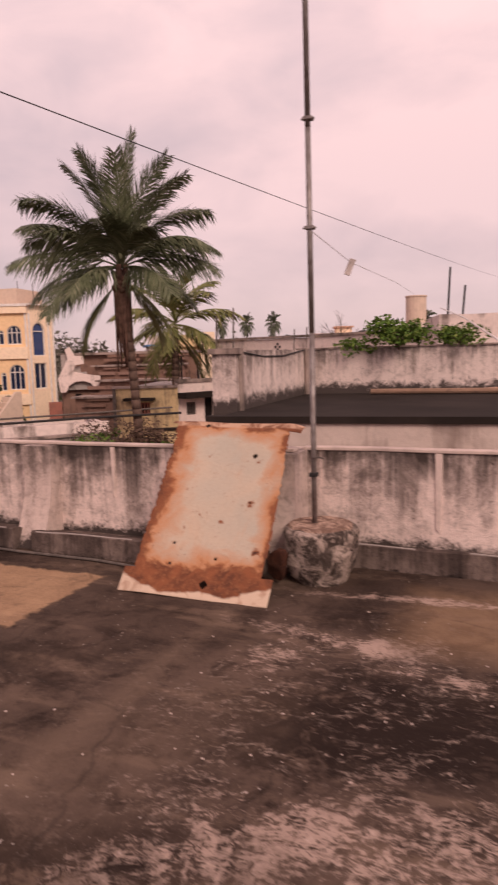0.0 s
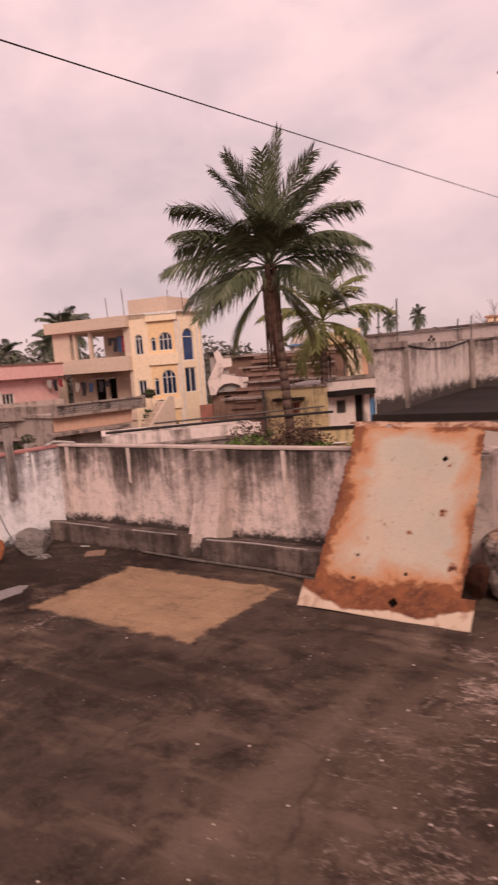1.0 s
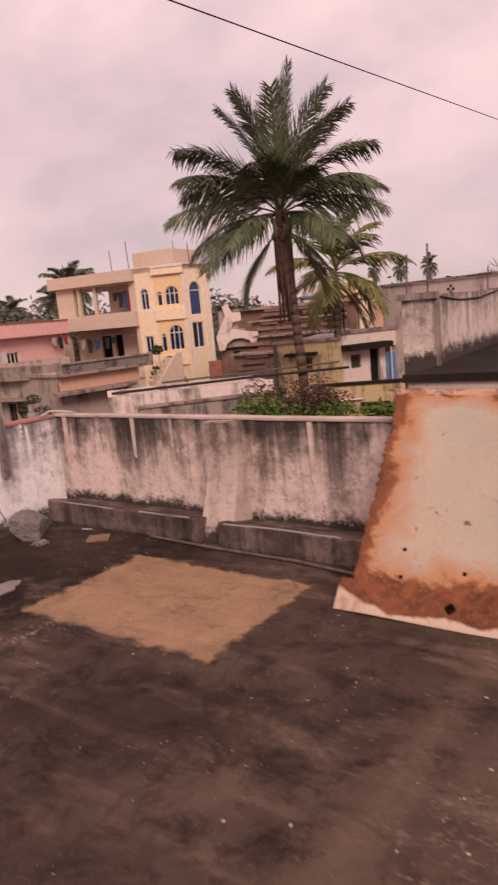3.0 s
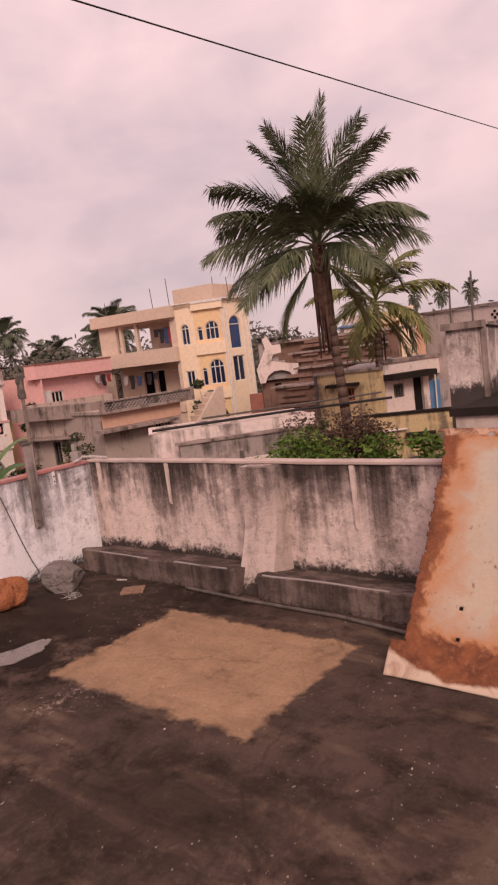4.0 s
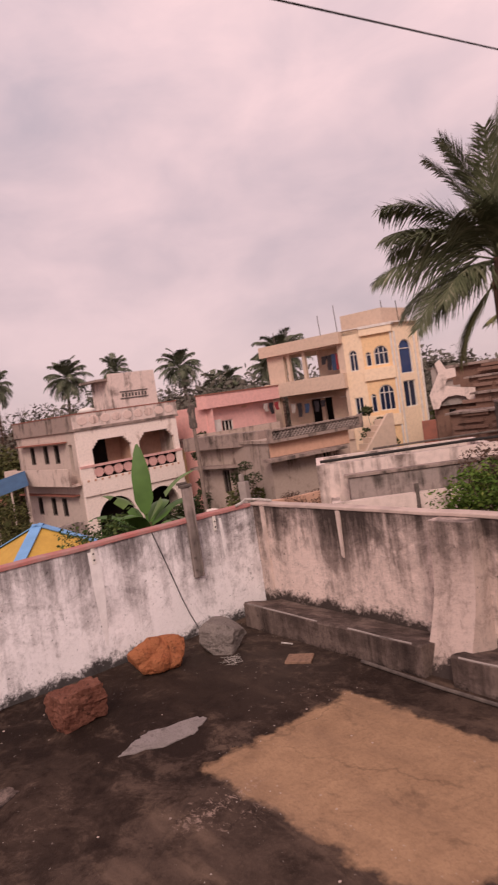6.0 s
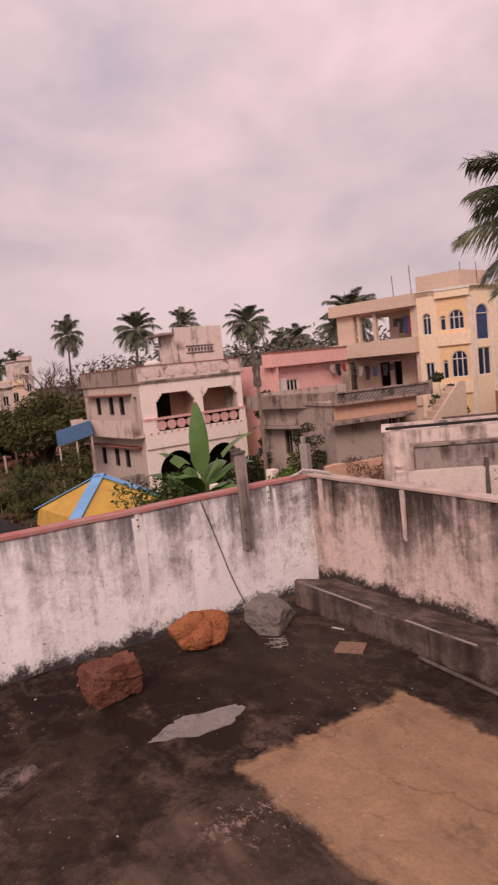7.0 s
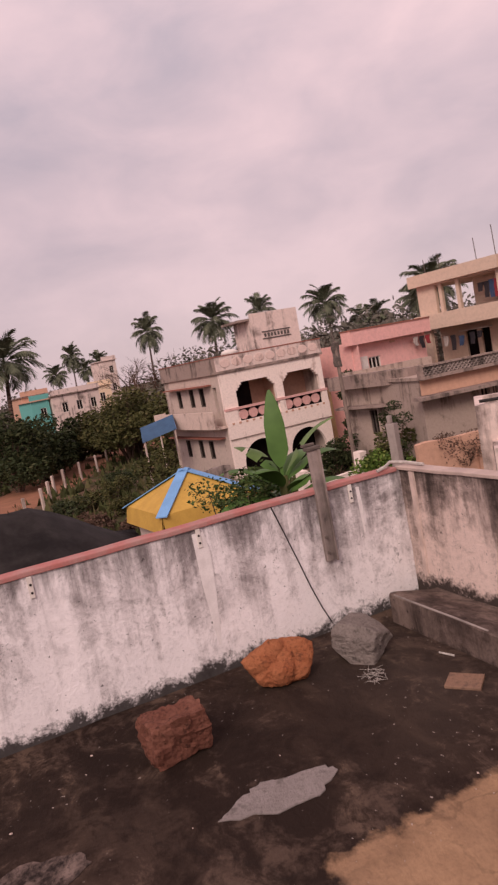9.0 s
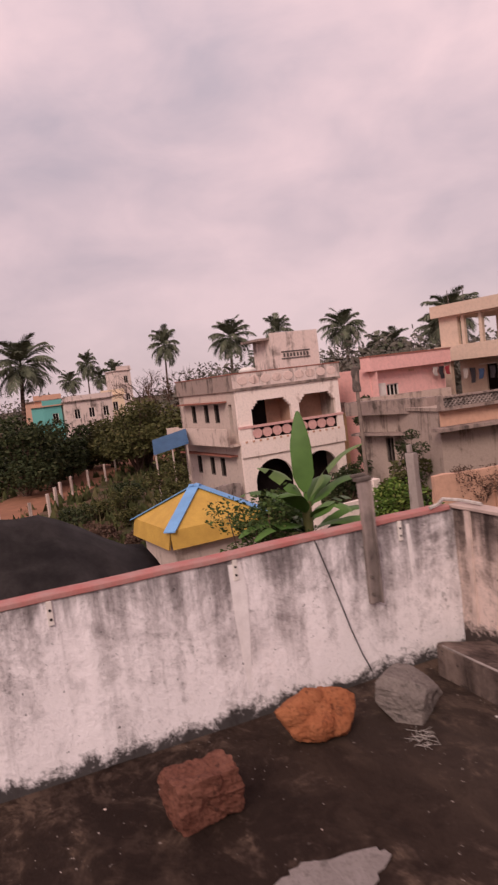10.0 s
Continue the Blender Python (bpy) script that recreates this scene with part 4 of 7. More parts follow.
# what hangs on the west parapet
plank = thing("angle_post", "weathered grey angle post fixed upright to the parapet", "post", pose(XW, 4.91, 0.46))
part("board", worn(boxed(((0.002, -0.034, 0.0), (0.034, 0.034, 0.74)), bevel=0.004), 0.12, 0.004, 16), GREY_WALL, plank)
part("flange", boxed(((0.034, 0.024, 0.0), (0.06, 0.034, 0.72))), GREY_WALL, plank)
for z in (0.06, 0.16):
    part("bolt", rods([(0.034, -0.02, z), (0.05, -0.02, z)], 0.008, 8), WOOD, plank)
part("head", boxed(((-0.012, -0.05, 0.72), (0.046, 0.05, 0.745)), ((-0.01, -0.065, 0.745), (0.01, 0.03, 0.765)), bevel=0.006), WOOD, plank, "splintered wooden head")
for y in (5.14, 4.07, 3.10, 2.1):
    strap = thing("bracket", "small white bracket with two holes under the coping", "bracket", pose(XW, y, 0.80), "parapet brackets")
    part("plate", boxed(((0.0, -0.014, -0.02), (0.010, 0.014, 0.10)), bevel=0.003), TRIM, strap)
    for z in (0.01, 0.055):
        part("hole", rods([(0.006, 0, z), (0.0125, 0, z)], 0.007, 8), DARK, strap)
tagged(part("loose_wire", rods([(XW + 0.012, 4.56, 0.90), (XW + 0.018, 4.615, 0.72), (XW + 0.02, 4.675, 0.52), (XW + 0.028, 4.725, 0.34), (XW + 0.036, 4.775, 0.19), (XW + 0.06, 4.81, 0.09)], 0.004, 6), CABLE), "thin black wire hanging down the white parapet", "wire")
tagged(part("bent_rod", rods([(XW + 0.02, 5.36, 0.937), (XW + 0.02, 5.43, 0.952), (XW - 0.05, 5.52, 0.958), (XW + 0.05, 5.58, 0.950), (XW + 0.2, 5.60, 0.940)], 0.011, 6), PALE_WIRE), "bent pale rod lying on the parapet's corner", "rod")

# overhead lines
sag = [(-3.76 + 0.0027 * (y - 5.75), y, 4.115 + 0.0615 * (y - 5.75) - 0.0001 * (y - 5.75) * (66 - y)) for y in (-8, -3, 0, 3, 5.75, 9, 14, 20, 28, 38, 50, 66)]
tagged(part("overhead_cable", rods(sag, 0.007, 6), CABLE), "black cable slung overhead across the roofs", "cable")
line = [(-0.66, 5.27, 2.53), (-1.16, 8.2, 2.66), (-1.75, 13.5, 2.92), (-2.6, 20.2, 3.2)]
tagged(part("thin_line", rods(line, 0.003, 5), PALE_WIRE), "thin pale line tied to the pipe", "line")
tagged(part("rag", worn(boxed(((-0.02, -0.01, -0.16), (0.05, 0.012, 0.03))), 0.03, 0.03, 17), SHIRT_PALE), "scrap of pale rag caught on the line", "rag").matrix_world = pose(-1.16, 8.2, 2.67, 0, 20, 30)
tagged(part("pale_rope", rods([(-1.92, 20.27, 2.8), (-0.6, 14.0, 2.25), (0.37, 8.46, 1.77), (0.75, 6.3, 1.55), (0.95, 5.8, 0.94)], 0.014, 6), TRIM), "pale rope slung from the roof behind down to the parapet", "rope")


# ---- plants ----
def blade(verts, faces, p, d, side, length, width, droop):
    """A thin leaflet of four triangles."""
    mid = p + d * length * 0.5 + Vector((0, 0, -droop * 0.25))
    tip = p + d * length + Vector((0, 0, -droop))
    n = len(verts)
    verts += [p - side * width * 0.3, p + side * width * 0.3, mid - side * width * 0.5, mid + side * width * 0.5, tip]
    faces += [(n, n + 1, n + 3, n + 2), (n + 2, n + 3, n + 4)]


def mesh_part(name, verts, faces, mat, parent, label=""):
    mesh = bpy.data.meshes.new(name)
    mesh.from_pydata([tuple(v) for v in verts], [], faces)
    mesh.materials.append(mat)
    ob = new(name, mesh)
    ob.parent = parent
    return tagged(ob, label)


def frond(verts, faces, at, yaw, rise, length, fall, leaflets, rng, wide=0.05, long=0.75, twist=0.0):
    """A feather leaf: an arching midrib with leaflets on both sides that hang and splay."""
    c, s = math.cos(yaw), math.sin(yaw)
    out, steps, p = Vector((c, s, 0)), 12, Vector(at)
    ang, spine = rise, [Vector(at)]
    for k in range(steps):
        ang -= fall / steps * (0.5 + 1.1 * k / steps)
        p = p + (out * math.cos(ang) + Vector((0, 0, math.sin(ang)))) * length / steps
        spine.append(p.copy())
    across = Vector((-s, c, 0))
    for k in range(steps):  # midrib
        r0, r1 = 0.045 * (1 - k / steps) + 0.008, 0.045 * (1 - (k + 1) / steps) + 0.008
        n = len(verts)
        up_ = Vector((0, 0, 1))
        verts += [spine[k] - across * r0, spine[k] + across * r0, spine[k] + up_ * r0, spine[k + 1] - across * r1, spine[k + 1] + across * r1, spine[k + 1] + up_ * r1]
        faces += [(n, n + 2, n + 5, n + 3), (n + 2, n + 1, n + 4, n + 5), (n + 1, n, n + 3, n + 4)]
    turned = []
    for k in range(steps):
        along = (spine[k + 1] - spine[k]).normalized()
        turned.append(across * math.cos(twist) + along.cross(across) * math.sin(twist))
    for k in range(leaflets):
        f = 0.16 + 0.84 * (k + rng.uniform(-0.3, 0.3)) / leaflets
        f = min(0.99, max(0.1, f))
        i = min(steps - 1, int(f * steps))
        q = spine[i].lerp(spine[i + 1], f * steps - i)
        along = (spine[i + 1] - spine[i]).normalized()
        size = long * (0.45 + 0.75 * math.sin(math.pi * min(1, f * 0.9 + 0.12))) * rng.uniform(0.8, 1.1)
        for side in (-1, 1):
            hang = 0.15 + 0.75 * (1 - abs(along.z))  # leaflets hang from the level part of the rib and stand along its steep part
            d = (turned[i] * side * rng.uniform(0.6, 1.0) + along * rng.uniform(0.4, 0.85) * (1 + 0.9 * abs(along.z)) + Vector((0, 0, rng.uniform(-0.5, 0.1) * hang))).normalized()
            blade(verts, faces, q, d, along, size, wide * rng.uniform(0.8, 1.2), size * rng.uniform(0.1, 0.75) * hang)


def palm(name, label, at, height, trunk_r, fronds, length, leaflets, seed, leaf, bend=(0, 0), wide=0.05, yellow=0, skirt=True, long=0.75, plan=()):
    rng = random.Random(seed)
    tree = thing(name, label, "palm tree", pose(*at), "palm trees")
    pts = [(bend[0] * (k / 8) ** 2, bend[1] * (k / 8) ** 2, height * k / 8) for k in range(9)]
    bm = bmesh.new()
    for k, (p, q) in enumerate(zip(pts, pts[1:])):
        for j in range(4):
            a, b = Vector(p).lerp(Vector(q), j / 4), Vector(p).lerp(Vector(q), (j + 1) / 4)
            r = trunk_r * (1.25 - 0.5 * (k + j / 4) / 8)
            rod(bm, a, b + (b - a) * 0.1, r * 1.025, r * 0.98, 12)
    part("trunk", bm, BARK, tree, smooth=True)
    top = Vector(pts[-1])
    verts, faces = [], []
    for yaw, rise, fall, size in plan:
        frond(verts, faces, top + Vector((0, 0, 0.15)), radians(yaw + rng.uniform(-6, 6)), radians(rise), size * 0.98, radians(fall), leaflets, rng, wide, long, radians(rng.choice((-1, 1)) * rng.uniform(8, 42)))
    for k in range(0 if plan else fronds):
        t = k / max(1, fronds - 1)
        yaw = k * 2.39996 + rng.uniform(-0.2, 0.2)
        rise = radians(82 - 105 * t + rng.uniform(-8, 8))
        frond(verts, faces, top + Vector((0, 0, 0.25 * (1 - t))), yaw, rise, length * rng.uniform(0.85, 1.08) * (0.85 + 0.15 * math.sin(math.pi * t)), radians(55 + 30 * t), leaflets, rng, wide, long)
    mesh_part("crown", verts, faces, leaf, tree)
    if yellow:
        verts, faces = [], []
        for k in range(yellow):
            frond(verts, faces, top - Vector((0, 0, 0.2)), (k % 2) * math.pi + 0.45 + 0.35 * (k // 2), radians(-34 + rng.uniform(-10, 6)), length * rng.uniform(0.75, 0.95), radians(48), leaflets, rng, wide, long)
        mesh_part("old_fronds", verts, faces, PALM_YELLOW, tree, "yellowing hanging fronds")
    if skirt:
        bm = bmesh.new()
        for k in range(26):
            a, l = rng.uniform(0, 6.28), rng.uniform(0.9, 2.9)
            p = top + Vector((math.cos(a) * 0.16, math.sin(a) * 0.16, rng.uniform(-0.3, 0.25)))
            q = top + Vector((math.cos(a) * rng.uniform(0.13, 0.24), math.sin(a) * rng.uniform(0.13, 0.24), -l))
            rod(bm, p, q, rng.uniform(0.05, 0.1), 0.025, 6)
        for k in range(9):
            a = rng.uniform(0, 6.28)
            bmesh.ops.create_icosphere(bm, subdivisions=2, radius=0.1, matrix=Matrix.Translation(top + Vector((math.cos(a) * 0.2, math.sin(a) * 0.2, -0.1 - rng.uniform(0, 0.35)))))
        part("dead_sheath", bm, DRY_SHEATH, tree, "dry brown leaf sheaths round the trunk", smooth=True)
    return tree


# directions, rise, droop and length of the tall palm's leaves
LEAVES = [(31, 88, 12, 3.7), (211, 84, 26, 3.4), (205, 78, 34, 3.3), (190, 82, 24, 3.4), (31, 80, 32, 3.4), (26, 72, 42, 3.3), (50, 74, 40, 3.3),
          (211, 64, 64, 3.5), (200, 50, 58, 3.3), (236, 46, 78, 3.0), (211, 26, 52, 3.2), (202, 8, 56, 2.9), (228, -6, 56, 2.7), (31, 62, 68, 3.2), (38, 42, 70, 3.0), (12, 46, 80, 2.9),
          (28, 26, 62, 2.9), (46, 0, 60, 2.6), (-59, 82, 30, 3.1), (-82, 56, 74, 2.6), (-36, 54, 78, 2.6), (-20, 4, 60, 2.3), (-100, 4, 62, 2.3), (121, 74, 50, 3.1), (142, 50, 70, 3.0), (100, 50, 70, 3.0)]
palm("coconut_palm", "tall coconut palm with ragged dark green fronds", (-9.75, 17.3, G), 8.6, 0.135, 0, 2.5, 135, 3, PALM_LEAF, (-0.36, -0.1), 0.042, 4, True, 0.80, LEAVES)
palm("coconut_palm", "coconut palm with yellowing fronds behind a taller one", (-12.55, 24.1, G), 7.4, 0.15, 17, 2.9, 46, 8, PALM_YELLOW, (0.2, 0), 0.085, 3, False)

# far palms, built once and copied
source = palm("far_palm", "distant coconut palm above the rooftops", (-58.0, 50.0, G), 10.4, 0.2, 30, 3.5, 40, 5, HAZED_LEAF, (0.5, 0.3), 0.12, 0, False, 1.15)


def clump(verts, faces, centre, radii, count, size, rng, shell=0.55):
    for k in range(count):
        d = Vector((rng.gauss(0, 1), rng.gauss(0, 1), rng.gauss(0, 1))).normalized()
        f = rng.uniform(shell, 1.0) * (1 + 0.25 * noise.noise(d * 2.2 + Vector(centre)))
        p = Vector(centre) + Vector((d.x * radii[0], d.y * radii[1], d.z * radii[2])) * f
        a = Vector((rng.gauss(0, 1), rng.gauss(0, 1), rng.gauss(0, 0.6))).normalized()
        b = a.cross(Vector((rng.gauss(0, 1), rng.gauss(0, 1), rng.gauss(0, 1)))).normalized()
        s = size * rng.uniform(0.6, 1.3)
        n = len(verts)
        verts += [p - a * s, p + b * s * 0.45, p + a * s, p - b * s * 0.45]
        faces.append((n, n + 1, n + 2, n + 3))


def shrub(name, label, at, spread, height, count, size, leaf, seed, category="shrub", lumps=9, stem=0.03, wood=BARK, group="", low=0.25):
    """Stems that fork from the ground and leaf clumps of uneven size round them."""
    rng = random.Random(seed)
    tree = thing(name, label, category, pose(*at), group)
    bm = bmesh.new()
    verts, faces = [], []
    for k in range(lumps):
        a, r = rng.uniform(0, 6.28), spread * math.sqrt(rng.uniform(0.02, 1)) * 0.75
        top = Vector((math.cos(a) * r, math.sin(a) * r, height * rng.uniform(low, 0.86)))
        mid = Vector((top.x * 0.35, top.y * 0.35, top.z * 0.55))
        rod(bm, (0, 0, -0.05), mid, stem, stem * 0.7, 6)
        rod(bm, mid, top, stem * 0.7, stem * 0.25, 5)
        q = spread * rng.uniform(0.3, 0.5)
        clump(verts, faces, top, (q, q, q * rng.uniform(0.6, 0.9)), count // lumps, size, rng)
    part("stem", bm, wood, tree)
    mesh_part("foliage", verts, faces, leaf, tree)
    return tree


def bare_tree(at, height, seed, mat=DRY_BUSH):
    rng = random.Random(seed)
    tree = thing("bare_tree", "leafless grey-brown tree with fine twigs", "tree", pose(*at), "bare trees")
    trunk, twig = bmesh.new(), bmesh.new()

    def grow(p, d, l, r, depth):
        q = p + d * l
        rod(trunk if depth < 2 else twig, p, q, r, r * 0.65, 5 if depth < 3 else 3)
        if depth < 5:
            for k in range(3):
                e = (d + Vector((rng.gauss(0, 0.5), rng.gauss(0, 0.5), rng.gauss(0.1, 0.35)))).normalized()
                grow(p.lerp(q, rng.uniform(0.6, 1)), e, l * rng.uniform(0.58, 0.8), r * 0.55, depth + 1)
    grow(Vector((0, 0, 0)), Vector((0, 0, 1)), height * 0.34, height * 0.022, 0)
    part("trunk", trunk, BARK, tree)
    part("twig_crown", twig, mat, tree)
    return tree


def banana(at, seed):
    rng = random.Random(seed)
    plant = thing("banana_plant", "banana plant with broad upright bright green leaves", "banana plant", pose(*at))
    part("stem", rods([(0, 0, 0), (0.03, 0, 2.2), (0, 0.05, 4.35)], 0.11, 10, 0.6), OLIVE_BUSH, plant, smooth=True)
    for k, (yaw, rise, length, fall) in enumerate([(2.6, 84, 1.25, 14), (1.2, 66, 1.15, 60), (3.6, 64, 1.0, 70), (1.6, 50, 1.05, 80), (2.2, 56, 1.0, 85), (4.2, 54, 1.0, 80), (5.4, 58, 1.0, 75), (0.1, 46, 1.05, 85), (3.4, 44, 1.0, 80), (1.9, 40, 1.0, 75), (5.0, 30, 1.0, 70), (0.6, 28, 1.1, 70), (4.7, 40, 1.1, 85), (3.9, 28, 1.0, 70), (1.3, 48, 1.1, 95), (2.9, 34, 1.0, 75), (4.6, 68, 0.95, 60), (1.45, 30, 1.0, 60), (4.4, 16, 0.95, 50), (0.9, 56, 1.0, 90)]):
        bm = bmesh.new()
        out, side = Vector((math.cos(yaw), math.sin(yaw), 0)), Vector((-math.sin(yaw), math.cos(yaw), 0))
        p, ang, rows = Vector((0, 0.05, 4.30 - 0.03 * k)), radians(rise), []
        steps = 14
        for j in range(steps + 1):
            f = j / steps
            u = max(0.0, (f - 0.14) / 0.86)
            wide = 0.02 + 0.12 * min(1, 4 * u) ** 0.7 * min(1, 2.6 * (1 - u)) ** 0.7
            fold = 0.10 * math.sin(f * 9 + k)
            rows.append([bm.verts.new(p - side * wide + Vector((0, 0, -0.35 * wide + fold * wide))), bm.verts.new(p), bm.verts.new(p + side * wide + Vector((0, 0, -0.35 * wide - fold * wide)))])
            ang -= radians(fall) / steps * (0.3 + 1.4 * f)
            p = p + (out * math.cos(ang) + Vector((0, 0, math.sin(ang)))) * length / steps
        for j in range(steps):
            for i in (0, 1):
                if not (k and j > 4 and rng.random() < 0.08):
                    bm.faces.new((rows[j][i], rows[j][i + 1], rows[j + 1][i + 1], rows[j + 1][i]))
        part("leaf", bm, BANANA, plant, smooth=True)
    return plant


# ---- the houses round about ----
def house(name, label, at, yaw, group="houses round the terrace", category="house"):
    return thing(name, label, category, pose(at[0], at[1], G, 0, 0, yaw), group)


def heading(a, b):
    return math.degrees(math.atan2(b[1] - a[1], b[0] - a[0]))


def shaded(parent, m, x0, x1, z, out=0.5, mat=RED_SHADE, thick=0.07):
    part("sunshade", boxed(((x0, -out, z), (x1, 0.0, z + thick)), m=m), mat, parent)


def rectangle(p, spans, mat, name, m=None, label=""):
    return part(name, boxed(*spans, m=m), mat, p, label)


I4 = Matrix.Identity(4)


def white_house():
    """Two storeys with an open porch on each, a balustrade of ovals, a signboard on the roof."""
    p = house("white_house", "pale two-storey house with stepped porch arches and mouldy parapet", (-33.4, 15.95), 93.0)
    p.matrix_world = p.matrix_world @ Matrix.Diagonal((0.975, 0.80, 0.985, 1.0))
    L, D = 6.2, 9.6
    side = pose(0, D, 0, 0, 0, -90)  # the flank, from its rear end to the front corner
    # front
    bm = bmesh.new()
    pierced(bm, L, 0.0, 6.15, 0.25, [(0.6, 0.1, 2.85, 2.5), (3.45, 0.1, 5.7, 2.5), (0.78, 3.55, 3.12, 5.55), (3.6, 3.55, 5.9, 5.55)])
    for x0, x1, z in ((0.78, 3.12, 5.55), (3.6, 5.9, 5.55)):  # stepped shoulders of the openings
        for k in range(3):
            w_, h_ = 0.36 - 0.12 * k, 0.13 * (k + 1)
            box(bm, (x0, 0.0, z - h_), (x0 + w_, 0.25, z - h_ + 0.13))
            box(bm, (x1 - w_, 0.0, z - h_), (x1, 0.25, z - h_ + 0.13))
    for x0, x1 in ((0.6, 2.85), (3.45, 5.7)):
        arch_fill(bm, x0, x1, 2.5, 0.25, I4)
    part("front_wall", bm, PINKISH_WHITE, p)
    part("roof_slab", boxed(((-0.12, -0.12, 6.15), (L + 0.12, D, 6.27))), OLD_PARAPET, p)
    part("front_parapet", boxed(((-0.1, -0.1, 6.27), (L + 0.1, 0.05, 6.98))), WHITE_PAINT, p)
    part("side_parapet", boxed(((-0.1, 0.05, 6.27), (0.05, D, 6.98))), OLD_PARAPET, p)
    part("side_parapet", boxed(((L - 0.05, 0.05, 6.27), (L + 0.1, D, 6.98))), OLD_PARAPET, p)
    part("parapet_cap", boxed(((-0.13, -0.13, 6.98), (L + 0.13, 0.08, 7.03)), ((-0.13, 0.08, 6.98), (0.08, D, 7.03))), RED_SHADE, p)
    for k in range(9):  # faded oval reliefs on the parapet
        bm = bmesh.new()
        bmesh.ops.create_cone(bm, cap_ends=True, segments=14, radius1=0.30, radius2=0.27, depth=0.03, matrix=pose(0.42 + 0.67 * k, -0.112, 6.62, 90) @ Matrix.Diagonal((1, 0.75, 1, 1)))
        part("relief", bm, RELIEF, p)
    # balustrade; the dark plate paints the shade behind it
    rectangle(p, [((-0.05, -0.12, 2.78), (L + 0.05, 0.0, 3.62))], PINKISH_WHITE, "balcony_band")
    rectangle(p, [((-0.05, -0.14, 4.22), (L + 0.05, 0.06, 4.34))], OVAL, "rail")
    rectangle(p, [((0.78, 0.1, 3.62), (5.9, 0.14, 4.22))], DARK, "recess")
    for x in (0.1, 0.45, 3.36, 6.05):
        rectangle(p, [((x - 0.18, -0.1, 3.62), (x + 0.18, 0.08, 4.22))], PINKISH_WHITE, "pier")
    for k in range(8):
        x = 0.98 + 0.58 * k + (0.42 if k > 3 else 0)
        bm = bmesh.new()
        bmesh.ops.create_cone(bm, cap_ends=True, segments=8, radius1=0.275, radius2=0.275, depth=0.1, matrix=pose(x, 0.02, 3.92, 90, 0, 0) @ Matrix.Diagonal((1, 0.95, 1, 1)) @ pose(0, 0, 0, 0, 0, 22.5))
        part("baluster", bm, OVAL, p)
    for k in range(15):
        rectangle(p, [((0.2 + 0.4 * k, -0.15, 3.50), (0.32 + 0.4 * k, -0.12, 3.60))], SALMON, "dentil")
    # porch rooms; black lower walls and dim floors hold painted shade
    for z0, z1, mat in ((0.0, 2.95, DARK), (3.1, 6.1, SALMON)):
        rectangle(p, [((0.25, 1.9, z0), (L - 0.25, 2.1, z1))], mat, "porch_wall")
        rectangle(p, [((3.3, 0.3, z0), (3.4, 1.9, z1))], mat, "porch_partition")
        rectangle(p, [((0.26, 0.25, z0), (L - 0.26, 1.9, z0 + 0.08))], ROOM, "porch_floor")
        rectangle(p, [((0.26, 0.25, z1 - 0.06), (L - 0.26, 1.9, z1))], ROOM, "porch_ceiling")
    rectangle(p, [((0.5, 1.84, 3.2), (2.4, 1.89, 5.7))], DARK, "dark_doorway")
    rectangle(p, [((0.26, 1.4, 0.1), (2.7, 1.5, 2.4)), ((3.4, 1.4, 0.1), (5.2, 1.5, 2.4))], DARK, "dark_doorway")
    # flank: first floor set back behind a balcony, with windows under a red shade
    bm = bmesh.new()
    holes = [(x, z, x + 0.75, z + 1.0) for z in (1.7, 4.55) for x in (2.2, 4.4, 6.1)]
    pierced(bm, D - 0.25, 0.0, 6.15, 0.25, holes + [(8.3, 3.9, 8.8, 5.5)], side)
    part("flank_wall", bm, BEIGE_SIDE, p)
    for x, z, x1, z1 in holes:
        window(p, side, x, z, x1, z1, 0, DARK, inset=0.06, frame_mat=WOOD)
    shaded(p, side, 1.0, 8.2, 5.62, 0.45)
    shaded(p, side, 0.2, 8.9, 2.85, 0.4)
    bm = boxed(((-0.9, -0.75, 3.45), (D - 0.1, -0.6, 4.34)), ((-0.9, -0.6, 3.45), (-0.75, 0.0, 4.34)), ((-0.75, -0.6, 3.4), (D - 0.1, 0.0, 3.5)), m=side)
    part("side_balcony", bm, BALCONY, p)
    rectangle(p, [((0, D - 0.25, 0), (L, D, 6.15)), ((L - 0.25, 0.25, 0), (L, D - 0.25, 6.15))], BEIGE_SIDE, "rear_wall")
    # signboard block on the roof
    rectangle(p, [((3.1, 1.6, 6.27), (6.05, 1.8, 8.95)), ((3.1, 1.8, 6.27), (3.3, 4.2, 8.6)), ((5.85, 1.8, 6.27), (6.05, 4.2, 8.6)), ((3.3, 4.0, 6.27), (5.85, 4.2, 8.6))], WHITE_PAINT, "stair_head")
    rectangle(p, [((2.4, 1.81, 8.6), (5.85, 4.3, 8.72))], OLD_PARAPET, "stair_head_roof")
    frame_ = part("sign_frame", boxed(((3.65, 1.56, 7.5), (5.45, 1.6, 7.56)), ((3.65, 1.56, 7.87), (5.45, 1.6, 7.93))), SIGN_INK, p)
    for k in range(8):
        part("sign_bar", boxed(((3.77 + 0.21 * k, 1.57, 7.62), (3.89 + 0.21 * k, 1.6, 7.81))), SIGN_INK, frame_)
    bm = bmesh.new()
    bmesh.ops.create_uvsphere(bm, u_segments=12, v_segments=8, radius=0.42, matrix=pose(1.2, 0.9, 7.1) @ Matrix.Diagonal((1.2, 1, 0.45, 1)))
